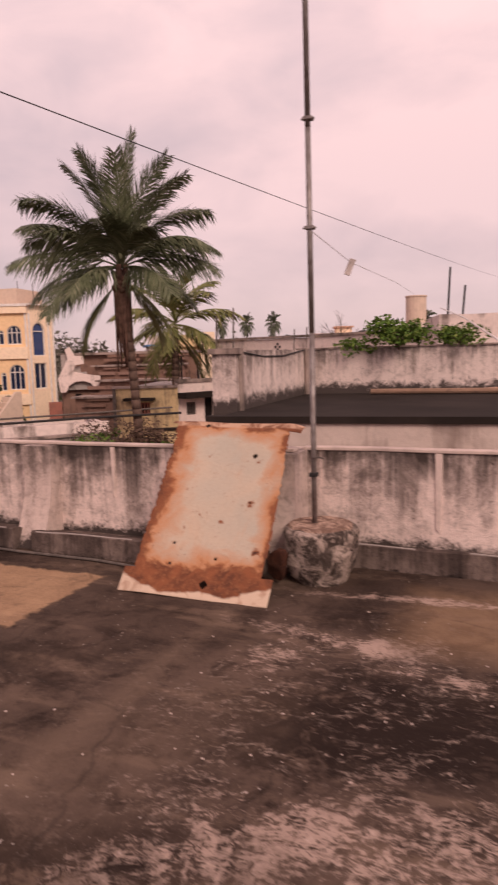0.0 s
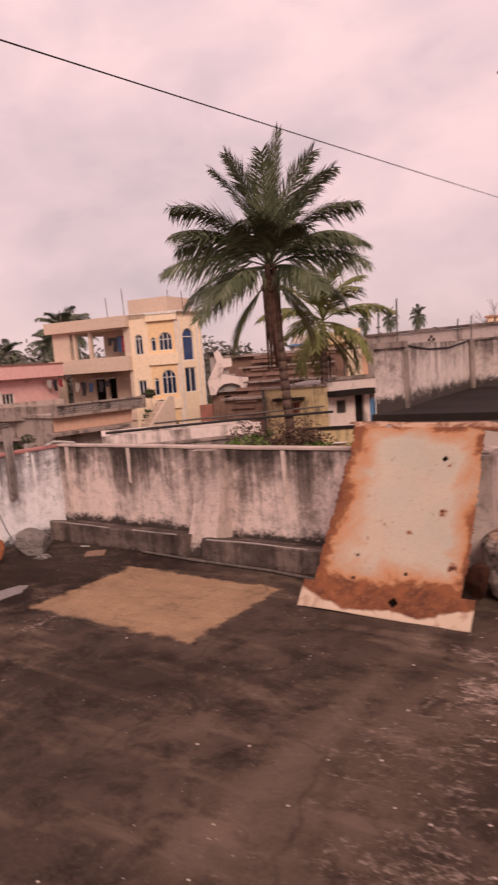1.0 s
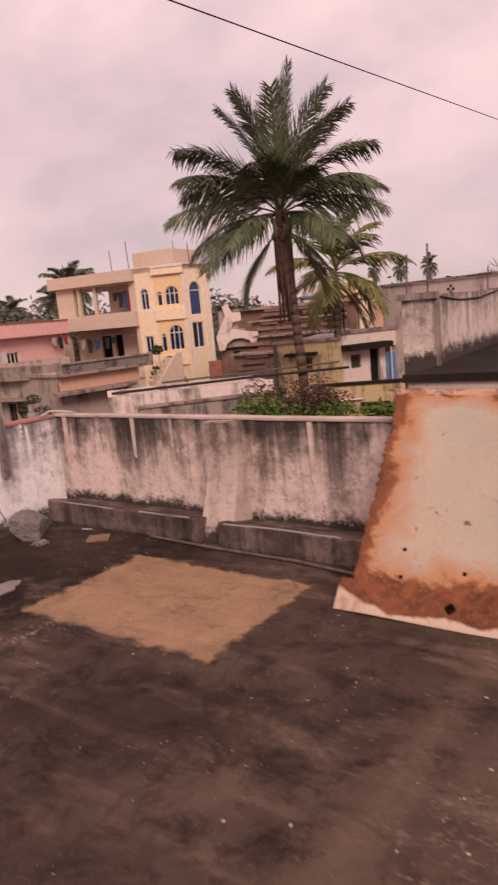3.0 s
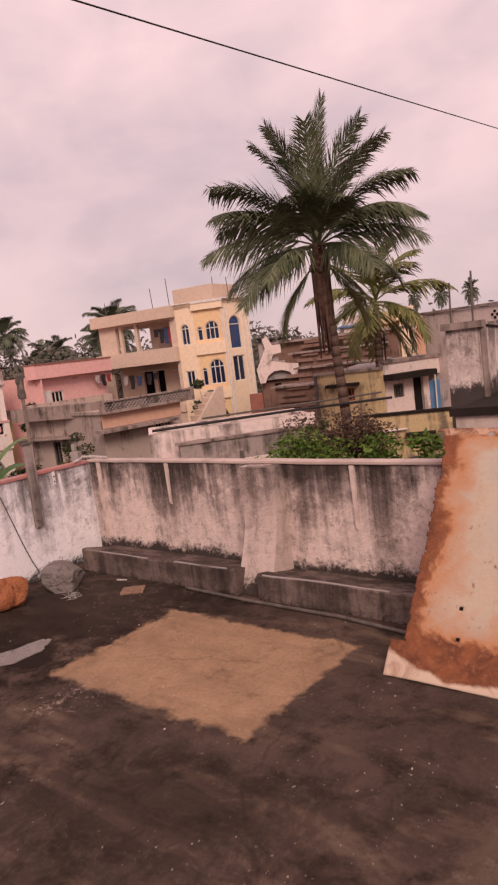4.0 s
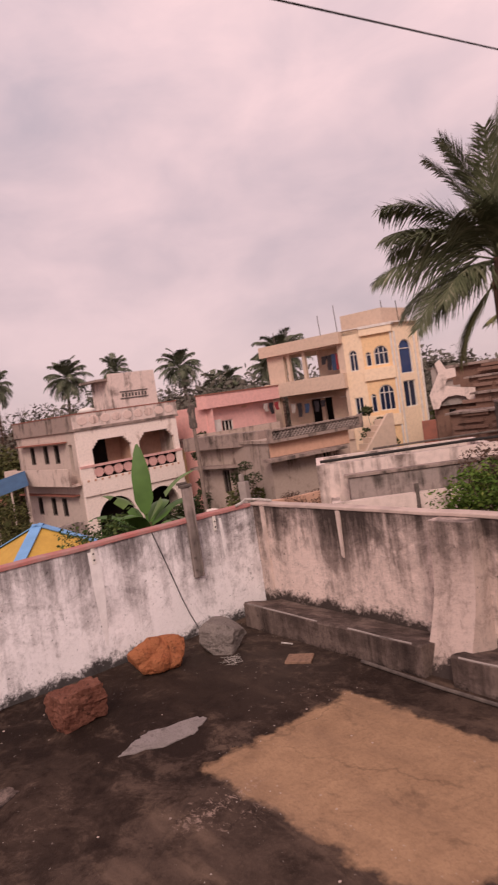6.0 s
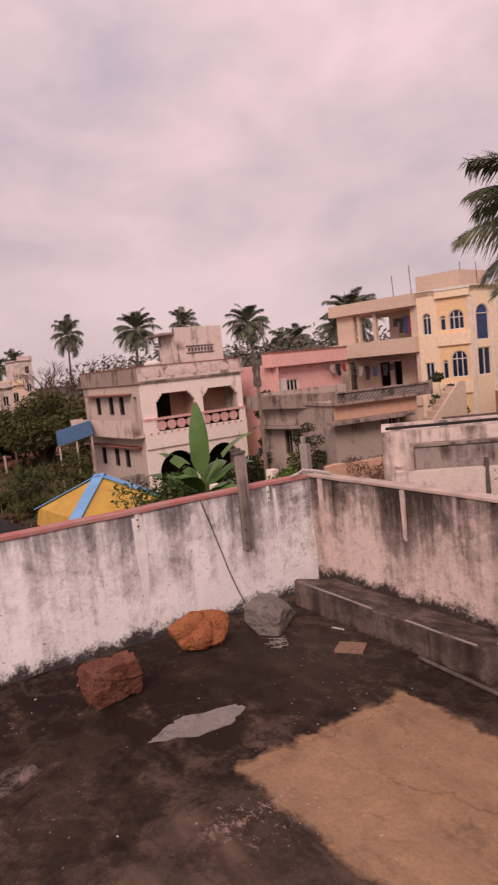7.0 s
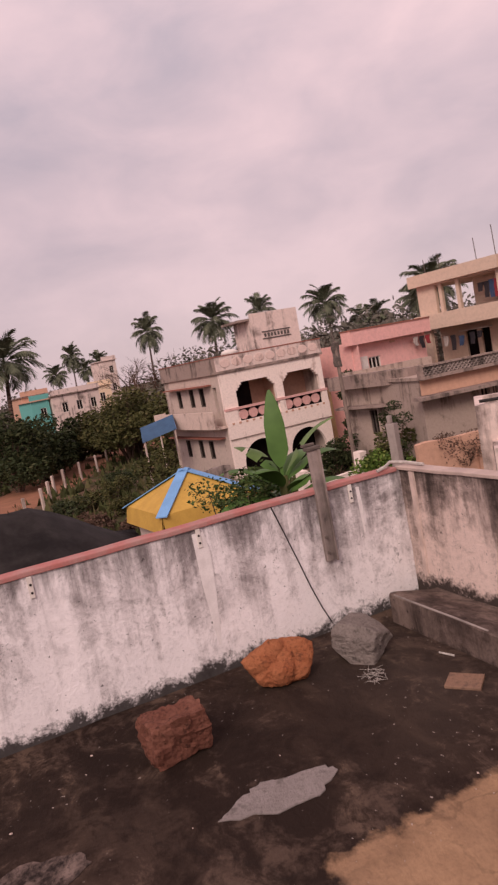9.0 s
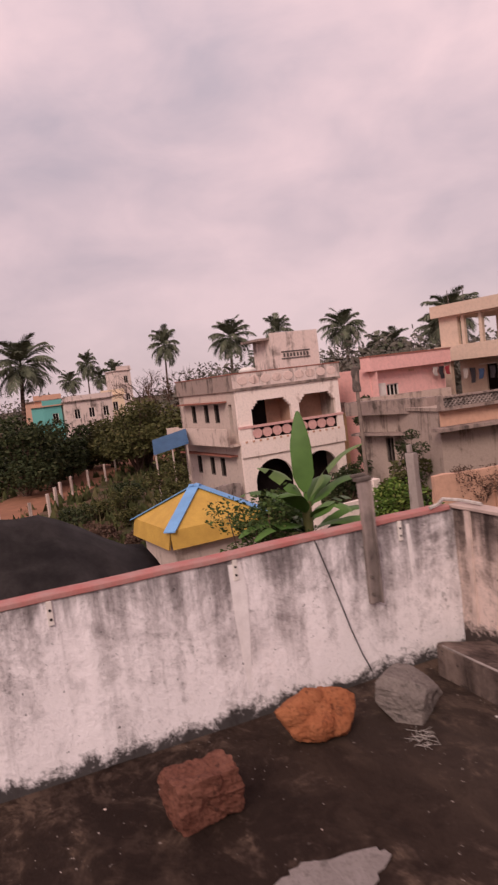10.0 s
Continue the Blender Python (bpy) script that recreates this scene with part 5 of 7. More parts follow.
    part("roof_dish", bm, TRIM, p, "white upturned basin on the roof", True)
    return p


def arched_house():
    """Three storeys: a wing of open balconies, then a faceted corner with arched blue windows."""
    A, B, C, D, E, F, H = (-36.44, 31.2), (-30.47, 32.31), (-29.33, 32.70), (-27.66, 33.51), (-27.6, 35.77), (-31.2, 40.0), (-37.4, 38.0)
    p = house("corner_house", "cream and yellow three-storey house with arched blue windows", A, 0)
    loc = [(q[0] - A[0], q[1] - A[1]) for q in (A, B, C, D, E, F, H)]
    A, B, C, D, E, F, H = loc
    wing, panel, bay, end = facade(A, B), facade(B, C), facade(C, D), facade(D, E)
    lw, lp, lb, le = (math.dist(*q) for q in ((A, B), (B, C), (C, D), (D, E)))
    Z1, Z2, Z3, ZT = 3.1, 6.28, 8.8, 9.6
    bm = bmesh.new()
    pierced(bm, lw, 0.0, ZT, 0.25, [(1.35, Z2 + 0.85, 5.6, Z3), (0.6, Z1 + 0.55, lw - 0.25, Z2 - 0.1)], wing)
    part("wing_wall", bm, CREAM, p)
    for span in (((-0.25, -0.35, Z2 - 0.05), (lw, 0.0, Z2 + 0.85)), ((-0.3, -0.4, Z3 + 0.1), (lw, 0.0, ZT)), ((0.5, -0.12, Z1), (lw, 0.0, Z1 + 0.5))):
        part("balcony_band", boxed(span, m=wing), CREAM, p)
    for x, z0, z1 in ((1.6, Z2 + 0.85, Z3), (2.85, Z2 + 0.85, Z3)):
        rectangle(p, [((x, 0.02, z0), (x + 0.22, 0.24, z1))], CREAM, "column", wing)
    bm = bmesh.new()
    pierced(bm, lw - 2.9, Z2, Z3 + 0.2, 0.15, [(2.0, Z2 + 0.3, 2.8, Z3 - 0.4)], wing @ pose(2.9, 1.6, 0))
    pierced(bm, lw, Z1, Z2, 0.15, [(1.9, Z1 + 0.6, 2.7, Z2 - 0.5), (3.0, Z1 + 0.6, 3.6, Z2 - 0.5), (4.7, Z1 + 0.1, 6.0, Z2 - 0.6)], wing @ pose(0, 1.6, 0))
    part("balcony_back_wall", bm, CREAM, p)
    # black sheets paint the shade deep inside the rooms
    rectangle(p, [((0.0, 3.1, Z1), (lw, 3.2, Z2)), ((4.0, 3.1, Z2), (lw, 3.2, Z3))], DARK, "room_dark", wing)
    rectangle(p, [((-0.2, 0.0, Z2 - 0.1), (lw, 5.5, Z2)), ((-0.2, 0.25, Z3), (lw, 5.5, Z3 + 0.12)), ((0, 0.25, Z1 - 0.1), (lw, 5.5, Z1))], CREAM, "slab", wing)
    shaded(p, wing @ pose(0, 1.6, 0), 4.6, 6.2, Z2 - 0.62, 0.5, TRIM)
    shaded(p, wing @ pose(0, 1.6, 0), 1.7, 3.8, Z2 - 0.5, 0.4, TRIM)
    # corner facets
    bm = bmesh.new()
    wins = [(0.28, Z2 + 0.85, 0.82, Z2 + 2.1, True), (0.28, Z1 + 1.35, 0.84, Z1 + 2.45, False)]
    pierced(bm, lp, 0.0, ZT - 0.02, 0.25, [w_[:4] for w_ in wins], panel)
    arch_fill(bm, 0.28, 0.82, Z2 + 2.1, 0.25, panel)
    part("panel_wall", bm, PALE_YELLOW, p)
    for x0, z0, x1, z1, arch in wins:
        window(p, panel, x0, z0, x1, z1, 1, BLUE_GLASS, arch)
    bm = bmesh.new()
    wins = [(0.14, Z2 + 1.0, 0.48, Z2 + 1.85, True), (0.64, Z2 + 1.0, 1.50, Z2 + 2.12, True), (0.14, Z1 + 1.45, 0.48, Z1 + 2.55, True), (0.64, Z1 + 1.5, 1.56, Z1 + 3.0, True)]
    pierced(bm, lb, 0.0, ZT - 0.5, 0.25, [w_[:4] for w_ in wins], bay)
    for x0, z0, x1, z1, _ in wins:
        arch_fill(bm, x0, x1, z1, 0.25, bay)
    part("bay_wall", bm, YELLOW, p)
    for x0, z0, x1, z1, arch in wins:
        window(p, bay, x0, z0, x1, z1, 2 if x1 - x0 > 0.5 else 0, BLUE_GLASS, arch)
    for span in (((-0.05, -0.2, ZT - 0.5), (lb + 0.05, 0.3, ZT - 0.1)), ((-0.05, -0.14, Z2 + 0.15), (lb, 0.0, Z2 + 0.85)), ((0, -0.12, Z1 + 0.6), (lb, 0.0, Z1 + 1.25))):
        part("band", boxed(span, m=bay), PALE_YELLOW, p)
    bm = bmesh.new()
    wins = [(0.45, Z2 + 0.3, 1.5, Z2 + 2.3, True), (0.45, Z1 + 1.5, 1.5, Z1 + 3.05, False)]
    pierced(bm, le, 0.0, ZT - 0.02, 0.25, [w_[:4] for w_ in wins], end)
    arch_fill(bm, 0.45, 1.5, Z2 + 2.3, 0.25, end)
    part("end_wall", bm, PALE_YELLOW, p)
    window(p, end, *wins[0][:4], 0, BRIGHT_BLUE, True)
    window(p, end, *wins[1][:4], 1, BLUE_GLASS, False)
    for m, x in ((end, 0.08), (end, 1.72), (end, le - 0.12), (bay, lb - 0.12)):
        rectangle(p, [((x, -0.08, 0.6), (x + 0.1, 0.0, ZT - 0.5))], TRIM, "pilaster", m)
    part("cornice", boxed(((-0.05, -0.25, ZT - 0.1), (lb + 0.1, 0.3, ZT + 0.05)), m=bay), TRIM, p)
    part("cornice", boxed(((-0.1, -0.2, ZT - 0.02), (le, 0.3, ZT + 0.06)), m=end), TRIM, p)
    part("cornice", boxed(((0, -0.1, ZT - 0.02), (lp, 0.3, ZT + 0.04)), m=panel), TRIM, p)
    rear = facade(E, F)
    bm = pierced(bmesh.new(), math.dist(E, F), 0.0, ZT, 0.25, [(1.2, 4, 2.1, 5.4), (1.2, 7, 2.1, 8.4)], rear)
    part("right_wall", bm, PALE_YELLOW, p)
    # black block in place of the unlit inside
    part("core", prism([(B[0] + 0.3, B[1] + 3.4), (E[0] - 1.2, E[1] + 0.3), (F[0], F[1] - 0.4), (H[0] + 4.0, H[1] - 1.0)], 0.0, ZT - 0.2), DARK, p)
    part("roof_deck", prism([B, C, D, E, F, (B[0], B[1] + 6)], ZT - 0.3, ZT - 0.12), CREAM, p)
    # stair head on the roof, and bare rods of unfinished columns
    rectangle(p, [((lw - 0.9, 1.4, ZT), (lw + 2.0, 4.4, ZT + 1.05))], CREAM, "stair_head", wing)
    for x, y, h in ((0.4, 0.6, 0.9), (1.6, 0.5, 1.0), (4.2, 0.5, 1.3), (5.6, 0.3, 1.7), (8.0, 1.8, 1.5), (8.6, 2.5, 1.4)):
        part("rebar", rods([wing @ Vector((x, y, ZT - 0.3)), wing @ Vector((x - 0.08, y, ZT + h))], 0.025, 5), WOOD, p)
    # washing
    for k, (x, z, mat, drop) in enumerate([(4.3, Z3 - 0.45, SHIRT_DARK, 0.5), (4.7, Z3 - 0.45, SHIRT_DARK, 0.9), (5.05, Z3 - 0.4, SHIRT_BLUE, 1.0), (5.35, Z3 - 0.4, SHIRT_RED, 1.0), (1.4, Z2 - 0.6, SHIRT_PALE, 0.6), (1.9, Z2 - 0.6, SHIRT_DARK, 0.9), (2.5, Z2 - 0.7, SHIRT_BLUE, 0.6), (3.3, Z2 - 0.6, SHIRT_DARK, 0.7), (3.8, Z2 - 0.6, SHIRT_DARK, 0.4)]):
        cloth(p, wing, x, 0.3, z, 0.4, drop, mat, k)
    return p


def pink_house():
    a, b = (-33.6, 23.9), (-34.4, 29.6)
    p = house("pink_house", "low pink house with a white-framed window", a, heading(a, b))
    L = math.dist(a, b)
    bm = pierced(bmesh.new(), L, 0.0, 6.2, 0.2, [(1.15, 4.55, 2.05, 5.4)])
    part("front_wall", bm, PINK, p)
    rectangle(p, [((-0.35, -0.55, 6.2), (L, 0.25, 6.95))], PINK, "roof_band")
    rectangle(p, [((-0.38, -0.6, 6.95), (L, 0.3, 7.02))], RED_SHADE, "coping")
    rectangle(p, [((0, 0.25, 6.2), (L, 6, 6.35)), ((0, 0.2, 0), (0.2, 6, 6.2)), ((0.2, 5.8, 0), (L, 6, 6.2))], PINK, "rear_wall")
    window(p, I4, 1.15, 4.55, 2.05, 5.4, 2, DARK)
    rectangle(p, [((0.55, -0.05, 4.5), (1.05, 0.0, 5.5)), ((1.05, -0.12, 4.42), (2.2, 0.0, 4.5))], TRIM, "window_board")
    rectangle(p, [((2.9, -0.03, 5.95), (3.3, 0.0, 6.08))], SALMON, "vent")
    rectangle(p, [((0.05, -0.5, 4.0), (0.12, 0.0, 6.2))], PINK, "fin")
    for k, (x, mat, d) in enumerate([(4.6, SHIRT_PALE, 0.5), (5.1, SHIRT_DARK, 0.7), (5.6, SHIRT_RED, 0.5)]):
        cloth(p, I4, x, -0.4, 6.0, 0.4, d, mat, 40 + k)
    return p


def grille_house():
    a, b = (-23.25, 19.9), (-22.6, 23.9)
    p = house("terrace_house", "low house with a pierced grey roof parapet and salmon walls", a, heading(a, b))
    L = math.dist(a, b)
    rectangle(p, [((-0.1, -0.35, 4.47), (L + 0.6, 0.0, 4.6)), ((-0.1, -0.35, 4.95), (L + 0.6, -0.2, 5.02))], OLD_PARAPET, "roof_band")
    rectangle(p, [((-0.1, -0.22, 4.6), (L + 0.6, -0.18, 4.95))], GREY_WALL, "grille_back")
    bm = bmesh.new()
    n = 26
    for k in range(-2, n):  # crossed bars of the pierced screen
        x0, x1 = (L + 0.6) * k / n - 0.1, (L + 0.6) * (k + 2) / n - 0.1
        for xa, xb in ((x0, x1), (x1, x0)):
            if min(xa, xb) >= -0.12:
                rod(bm, (xa, -0.27, 4.6), (xb, -0.27, 4.95), 0.028, 0.028, 4)
    part("grille", bm, GREY_WALL, p)
    for x in (-0.14, L + 0.45):
        rectangle(p, [((x, -0.36, 4.5), (x + 0.17, -0.16, 5.06))], OLD_PARAPET, "end_pier")
    bm = pierced(bmesh.new(), L, 0.0, 4.47, 0.2, [(2.6, 2.3, 3.0, 3.7), (3.15, 2.3, 3.45, 3.7)])
    part("front_wall", bm, HOUSE_GREY, p)
    rectangle(p, [((0.0, -0.03, 3.86), (L, 0.0, 4.46))], SALMON, "painted_band")
    rectangle(p, [((-0.4, -0.7, 3.72), (L - 0.6, 0.0, 3.85))], OLD_PARAPET, "sunshade")
    for x0, x1 in ((2.6, 3.0), (3.15, 3.45)):
        window(p, I4, x0, 2.3, x1, 3.7, 1, DARK, frame_mat=HOUSE_GREY)
    rectangle(p, [((0, 0.2, 0), (0.2, 7, 4.47)), ((L - 0.2, 0.2, 0), (L, 7, 4.47)), ((-0.1, 0.0, 4.47), (L + 0.6, 7, 4.6)), ((-0.1, 6.8, 4.6), (L + 0.6, 7, 5.0))], HOUSE_GREY, "rear_wall")
    # outside stair with a sloping pink flank
    bm = bmesh.new()
    out = [bm.verts.new(v) for y in (-0.9, -0.75) for v in ((L - 0.6, y, 2.6), (L + 1.6, y, 4.9), (L + 1.9, y, 4.9), (L + 1.9, y, 2.6))]
    for q in ((0, 1, 2, 3), (7, 6, 5, 4), (0, 4, 5, 1), (1, 5, 6, 2), (2, 6, 7, 3)):
        bm.faces.new([out[i] for i in q])
    part("stair_flank", bm, CREAM, p)
    for k in range(9):
        rectangle(p, [((L - 0.5 + 0.25 * k, -0.74, 2.5), (L - 0.25 + 0.25 * k, 0.0, 2.75 + 0.24 * k))], CREAM, "step")
    return p


def back_house():
    a, b = (-29.0, 20.0), (-24.9, 20.9)
    p = house("grey_house", "plain beige house with a mouldy flat roof edge", a, heading(a, b))
    L = math.dist(a, b)
    rectangle(p, [((-0.3, -0.5, 4.35), (L + 0.2, 0.1, 4.95))], OLD_PARAPET, "roof_band")
    bm = pierced(bmesh.new(), L, 0.0, 4.35, 0.2, [(1.5, 2.2, 1.95, 3.3), (2.6, 2.2, 3.05, 3.3)])
    part("front_wall", bm, HOUSE_GREY, p)
    for x in (1.5, 2.6):
        window(p, I4, x, 2.2, x + 0.45, 3.3, 1, DARK, frame_mat=WOOD)
    shaded(p, I4, 0.0, L + 0.1, 3.45, 0.6, OLD_PARAPET, 0.1)
    rectangle(p, [((0, 0.2, 0), (0.2, 6, 4.35)), ((L - 0.2, 0.2, 0), (L, 6, 4.35)), ((-0.3, 0.1, 4.3), (L + 0.2, 6, 4.4))], HOUSE_GREY, "rear_wall")
    for k in range(3):
        rectangle(p, [((L - 0.9 + 0.3 * k, -0.42, 3.0), (L - 0.75 + 0.3 * k, -0.3, 4.35))], HOUSE_GREY, "post")
    return p


def low_white_block():
    a, b = (-13.07, 13.2), (-10.2, 16.35)
    p = house("white_block", "low whitewashed building with a grey weathered lower wall", a, heading(a, b), category="building")
    L = math.dist(a, b)
    rectangle(p, [((0, 0, 0), (L, 0.2, 4.58)), ((0, 0.2, 0), (0.2, 2.6, 4.52)), ((L - 0.2, 0.2, 0), (L, 2.6, 4.52)), ((0.2, 2.4, 0), (L - 0.2, 2.6, 4.52))], WHITE_PAINT, "upper_wall")
    rectangle(p, [((0.2, 0.2, 3.9), (L - 0.2, 2.4, 4.05))], DARK_ROOF, "roof_deck")
    rectangle(p, [((0.7, -0.75, 0), (L + 0.1, -0.55, 4.30)), ((0.7, -0.55, 0), (0.9, 0.0, 4.30))], GREY_WALL, "front_wall")
    rectangle(p, [((0.6, -0.8, 4.30), (L + 0.15, -0.5, 4.36))], OLD_PARAPET, "coping")
    rectangle(p, [((0.25, -1.0, 0), (L, -0.8, 3.8)), ((0.25, -0.8, 0), (0.45, 0, 3.8))], WHITE_PAINT, "step_wall")
    part("spout", rods([(2.15, -0.95, 4.0), (2.15, -1.02, 3.2)], 0.05, 8), WOOD, p)
    part("pipe", rods([(0.1, 0.05, 4.66), (L - 0.6, 0.05, 4.70), (L + 2.2, 0.3, 4.66)], 0.035, 8), CABLE, p)
    part("pipe", rods([(1.4, 0.3, 4.78), (L + 2.0, 0.5, 4.82)], 0.025, 8), WOOD, p)
    return p


def yellow_cottage():
    """A yellow room and a whitewashed one side by side, a yard wall and scrap before them."""
    a, m_, c = (-13.72, 21.8), (-11.49, 22.56), (-10.39, 24.76)
    p = house("yellow_cottage", "small dirty yellow house joined to a white one", a, 0)
    a, m_, c = ((q[0] + 13.72, q[1] - 21.8) for q in (a, m_, c))
    yel, whi = facade(a, m_), facade(m_, c)
    L, W = math.dist(a, m_), math.dist(m_, c)
    bm = pierced(bmesh.new(), L, 0.0, 5.18, 0.2, [(0.85, 4.22, 1.32, 4.66)], yel)
    part("front_wall", bm, OLD_YELLOW, p)
    window(p, yel, 0.85, 4.22, 1.32, 4.66, 3, DARK, frame_mat=RED_SHADE)
    part("sunshade", boxed(((0.42, -0.45, 4.74), (1.52, 0.0, 4.84)), m=yel), DARK_ROOF, p)
    part("corner_post", boxed(((-0.05, -0.06, 0), (0.06, 0.0, 5.18)), m=yel), WOOD, p)
    bm = pierced(bmesh.new(), W + 0.4, 0.0, 5.34, 0.2, [(0.36, 4.15, 0.78, 4.62), (1.18, 3.0, 1.6, 4.78), (1.85, 3.0, 2.5, 4.78)], whi)
    part("white_wall", bm, WHITE_PAINT, p)
    window(p, whi, 0.36, 4.15, 0.78, 4.62, 3, DARK, frame_mat=WOOD)
    # black plate paints the unlit inside of the doorway
    part("doorway", boxed(((1.18, 0.12, 3.0), (1.6, 0.18, 4.78)), m=whi), DARK, p, "open dark doorway")
    part("blue_door", boxed(((1.87, 0.05, 3.0), (2.15, 0.1, 4.55)), ((2.18, 0.05, 3.0), (2.48, 0.1, 4.55)), m=whi), BLUE_SHEET, p, "blue sheet door")
    part("door_pipe", rods([whi @ Vector((2.05, -0.1, 3.0)), whi @ Vector((2.05, -0.1, 4.9))], 0.025, 6), TRIM, p)
    part("sunshade", boxed(((-0.02, -0.55, 4.78), (1.8, 0.0, 4.98)), m=whi), DARK_ROOF, p)
    part("roof_edge", boxed(((-0.06, -0.08, 5.18), (L, 0.2, 5.26)), m=yel), OLD_PARAPET, p)
    part("roof_edge", boxed(((0.0, -0.06, 5.34), (W + 0.4, 0.2, 5.46)), m=whi), OLD_PARAPET, p)
    part("roof_deck", prism([(a[0], a[1] + 0.25), (m_[0], m_[1] + 0.25), (c[0] + 0.1, c[1] + 0.4), (c[0] - 3.5, c[1] + 9), (a[0] - 3.0, a[1] + 9)], 5.0, 5.16), CEMENT, p, "grey screed roof deck")
    part("rear_wall", prism([(a[0] - 2.9, a[1] + 8.6), (c[0] - 3.6, c[1] + 8.6), (c[0] - 3.7, c[1] + 8.9), (a[0] - 3.0, a[1] + 8.9)], 0.0, 5.0), OLD_YELLOW, p)
    for x in (2.0, 2.12):
        part("rebar", rods([yel @ Vector((x, 2.2, 5.1)), yel @ Vector((x + 0.02, 2.2, 6.3))], 0.035, 5), CABLE, p)
    # the yard wall below
    yard_ = pose(3.3, -2.1, 0, 0, 0, 26.5)
    bm = pierced(bmesh.new(), 2.3, 0.0, 3.95, 0.18, [(1.25, 3.05, 1.6, 3.32)], yard_)
    part("yard_wall", bm, OLD_YELLOW, p)
    part("yard_coping", boxed(((-0.6, -0.06, 3.95), (2.3, 0.22, 4.02)), m=yard_), DARK_ROOF, p)
    part("ledge", boxed(((0.9, -0.35, 3.34), (1.75, 0.0, 3.4)), m=yard_), DARK_ROOF, p)
    part("pipe", rods([yard_ @ Vector((0.1, -0.08, 3.5)), yard_ @ Vector((0.95, -0.08, 3.52))], 0.03, 7), TRIM, p)
    part("hatch", boxed(((1.25, 0.1, 3.05), (1.6, 0.16, 3.32)), m=yard_), DARK, p)
    return p


def brick_block():
    """Low brown roofs that step down towards the terrace, with weathered planks along their edges."""
    a, b = (-22.6, 30.2), (-15.8, 32.2)
    p = house("brick_building", "jumble of low brown brick sheds with plank-edged roofs", a, heading(a, b), category="building")
    L = math.dist(a, b)
    bm = pierced(bmesh.new(), L, 0.0, 6.5, 0.25, [(2.9, 5.0, 3.6, 5.9), (5.2, 5.0, 5.8, 5.9)])
    part("rear_storey", bm, BROWN_BRICK, p)
    rectangle(p, [((-0.1, -0.3, 6.5), (L, 6, 6.62))], OLD_PARAPET, "roof_slab")
    # shade behind the window openings, painted as a black sheet
    rectangle(p, [((1, 0.8, 4.4), (L - 0.4, 0.9, 6.2))], DARK, "room_dark")
    for x0, x1, y, z in ((2.3, 6.6, -1.6, 5.9), (2.9, 6.9, -2.8, 5.2), (2.2, 6.9, -4.2, 4.5)):
        rectangle(p, [((x0, y, 0), (x1, y + 0.2, z)), ((x0, y + 0.2, 0), (x0 + 0.2, y + 1.4, z)), ((x1 - 0.2, y + 0.2, 0), (x1, y + 1.4, z))], BROWN_BRICK, "wing_wall")
        rectangle(p, [((x0 - 0.15, y - 0.2, z), (x1 + 0.15, y + 1.5, z + 0.08))], OLD_PARAPET, "wing_roof")
    rng = random.Random(77)
    for y, z0, z1 in ((-0.34, 5.0, 6.4), (-1.68, 4.9, 5.8), (-2.88, 4.3, 5.1), (-4.28, 3.6, 4.4)):  # courses of planks under each eave
        z = z0
        while z < z1:
            x = 2.3 + rng.uniform(0, 0.5)
            while x < 6.3:
                w_, h_ = rng.uniform(0.5, 1.9), rng.uniform(0.07, 0.16)
                rectangle(p, [((x, y - rng.uniform(0.01, 0.05), z), (min(x + w_, 6.8), y + 0.05, z + h_))], rng.choice((BROWN_BRICK, BROWN_BRICK, PLANK)), "plank")
                x += w_ + rng.uniform(0.0, 0.5)
            z += rng.uniform(0.2, 0.34)
    return p


def white_stair():
    a = (-20.93, 27.67)
    p = house("stair_tower", "white outside staircase with an arched recess", a, 40, category="staircase")
    p.location.z += 0.62
    bm = bmesh.new()
    pts = [(0.0, 4.75), (0.5, 5.7), (0.4, 6.15), (0.62, 6.3), (0.85, 5.85), (1.25, 5.85), (1.25, 5.45), (0.85, 5.4), (0.72, 5.1), (1.35, 4.95), (2.0, 4.85), (2.0, 4.2), (1.75, 4.2), (1.55, 4.5), (1.2, 4.62), (0.8, 4.6), (0.5, 4.4), (0.35, 4.1), (0.1, 4.1)]
    va = [bm.verts.new((x, 0, z)) for x, z in pts]
    vb = [bm.verts.new((x, 0.25, z)) for x, z in pts]
    bm.faces.new(va[::-1])
    bm.faces.new(vb)
    for i in range(len(pts)):
        j = (i + 1) % len(pts)
        bm.faces.new((va[i], va[j], vb[j], vb[i]))
    bmesh.ops.recalc_face_normals(bm, faces=bm.faces)
    part("flight_wall", bm, WHITE_PAINT, p)
    rectangle(p, [((0.2, 0.5, 0), (2.3, 2.0, 4.4))], BROWN_BRICK, "tower_wall")
    rectangle(p, [((0.8, 0.44, 3.3), (1.1, 0.5, 4.0))], DARK, "window")
    for k in range(6):
        rectangle(p, [((0.2 + 0.3 * k, 0.25, 4.2), (0.5 + 0.3 * k, 0.5, 5.9 - 0.28 * k))], CEMENT, "step")
    rectangle(p, [((-0.5, -1.0, 0), (0.1, -0.6, 3.7))], RED_SHADE, "red_door")
    return p


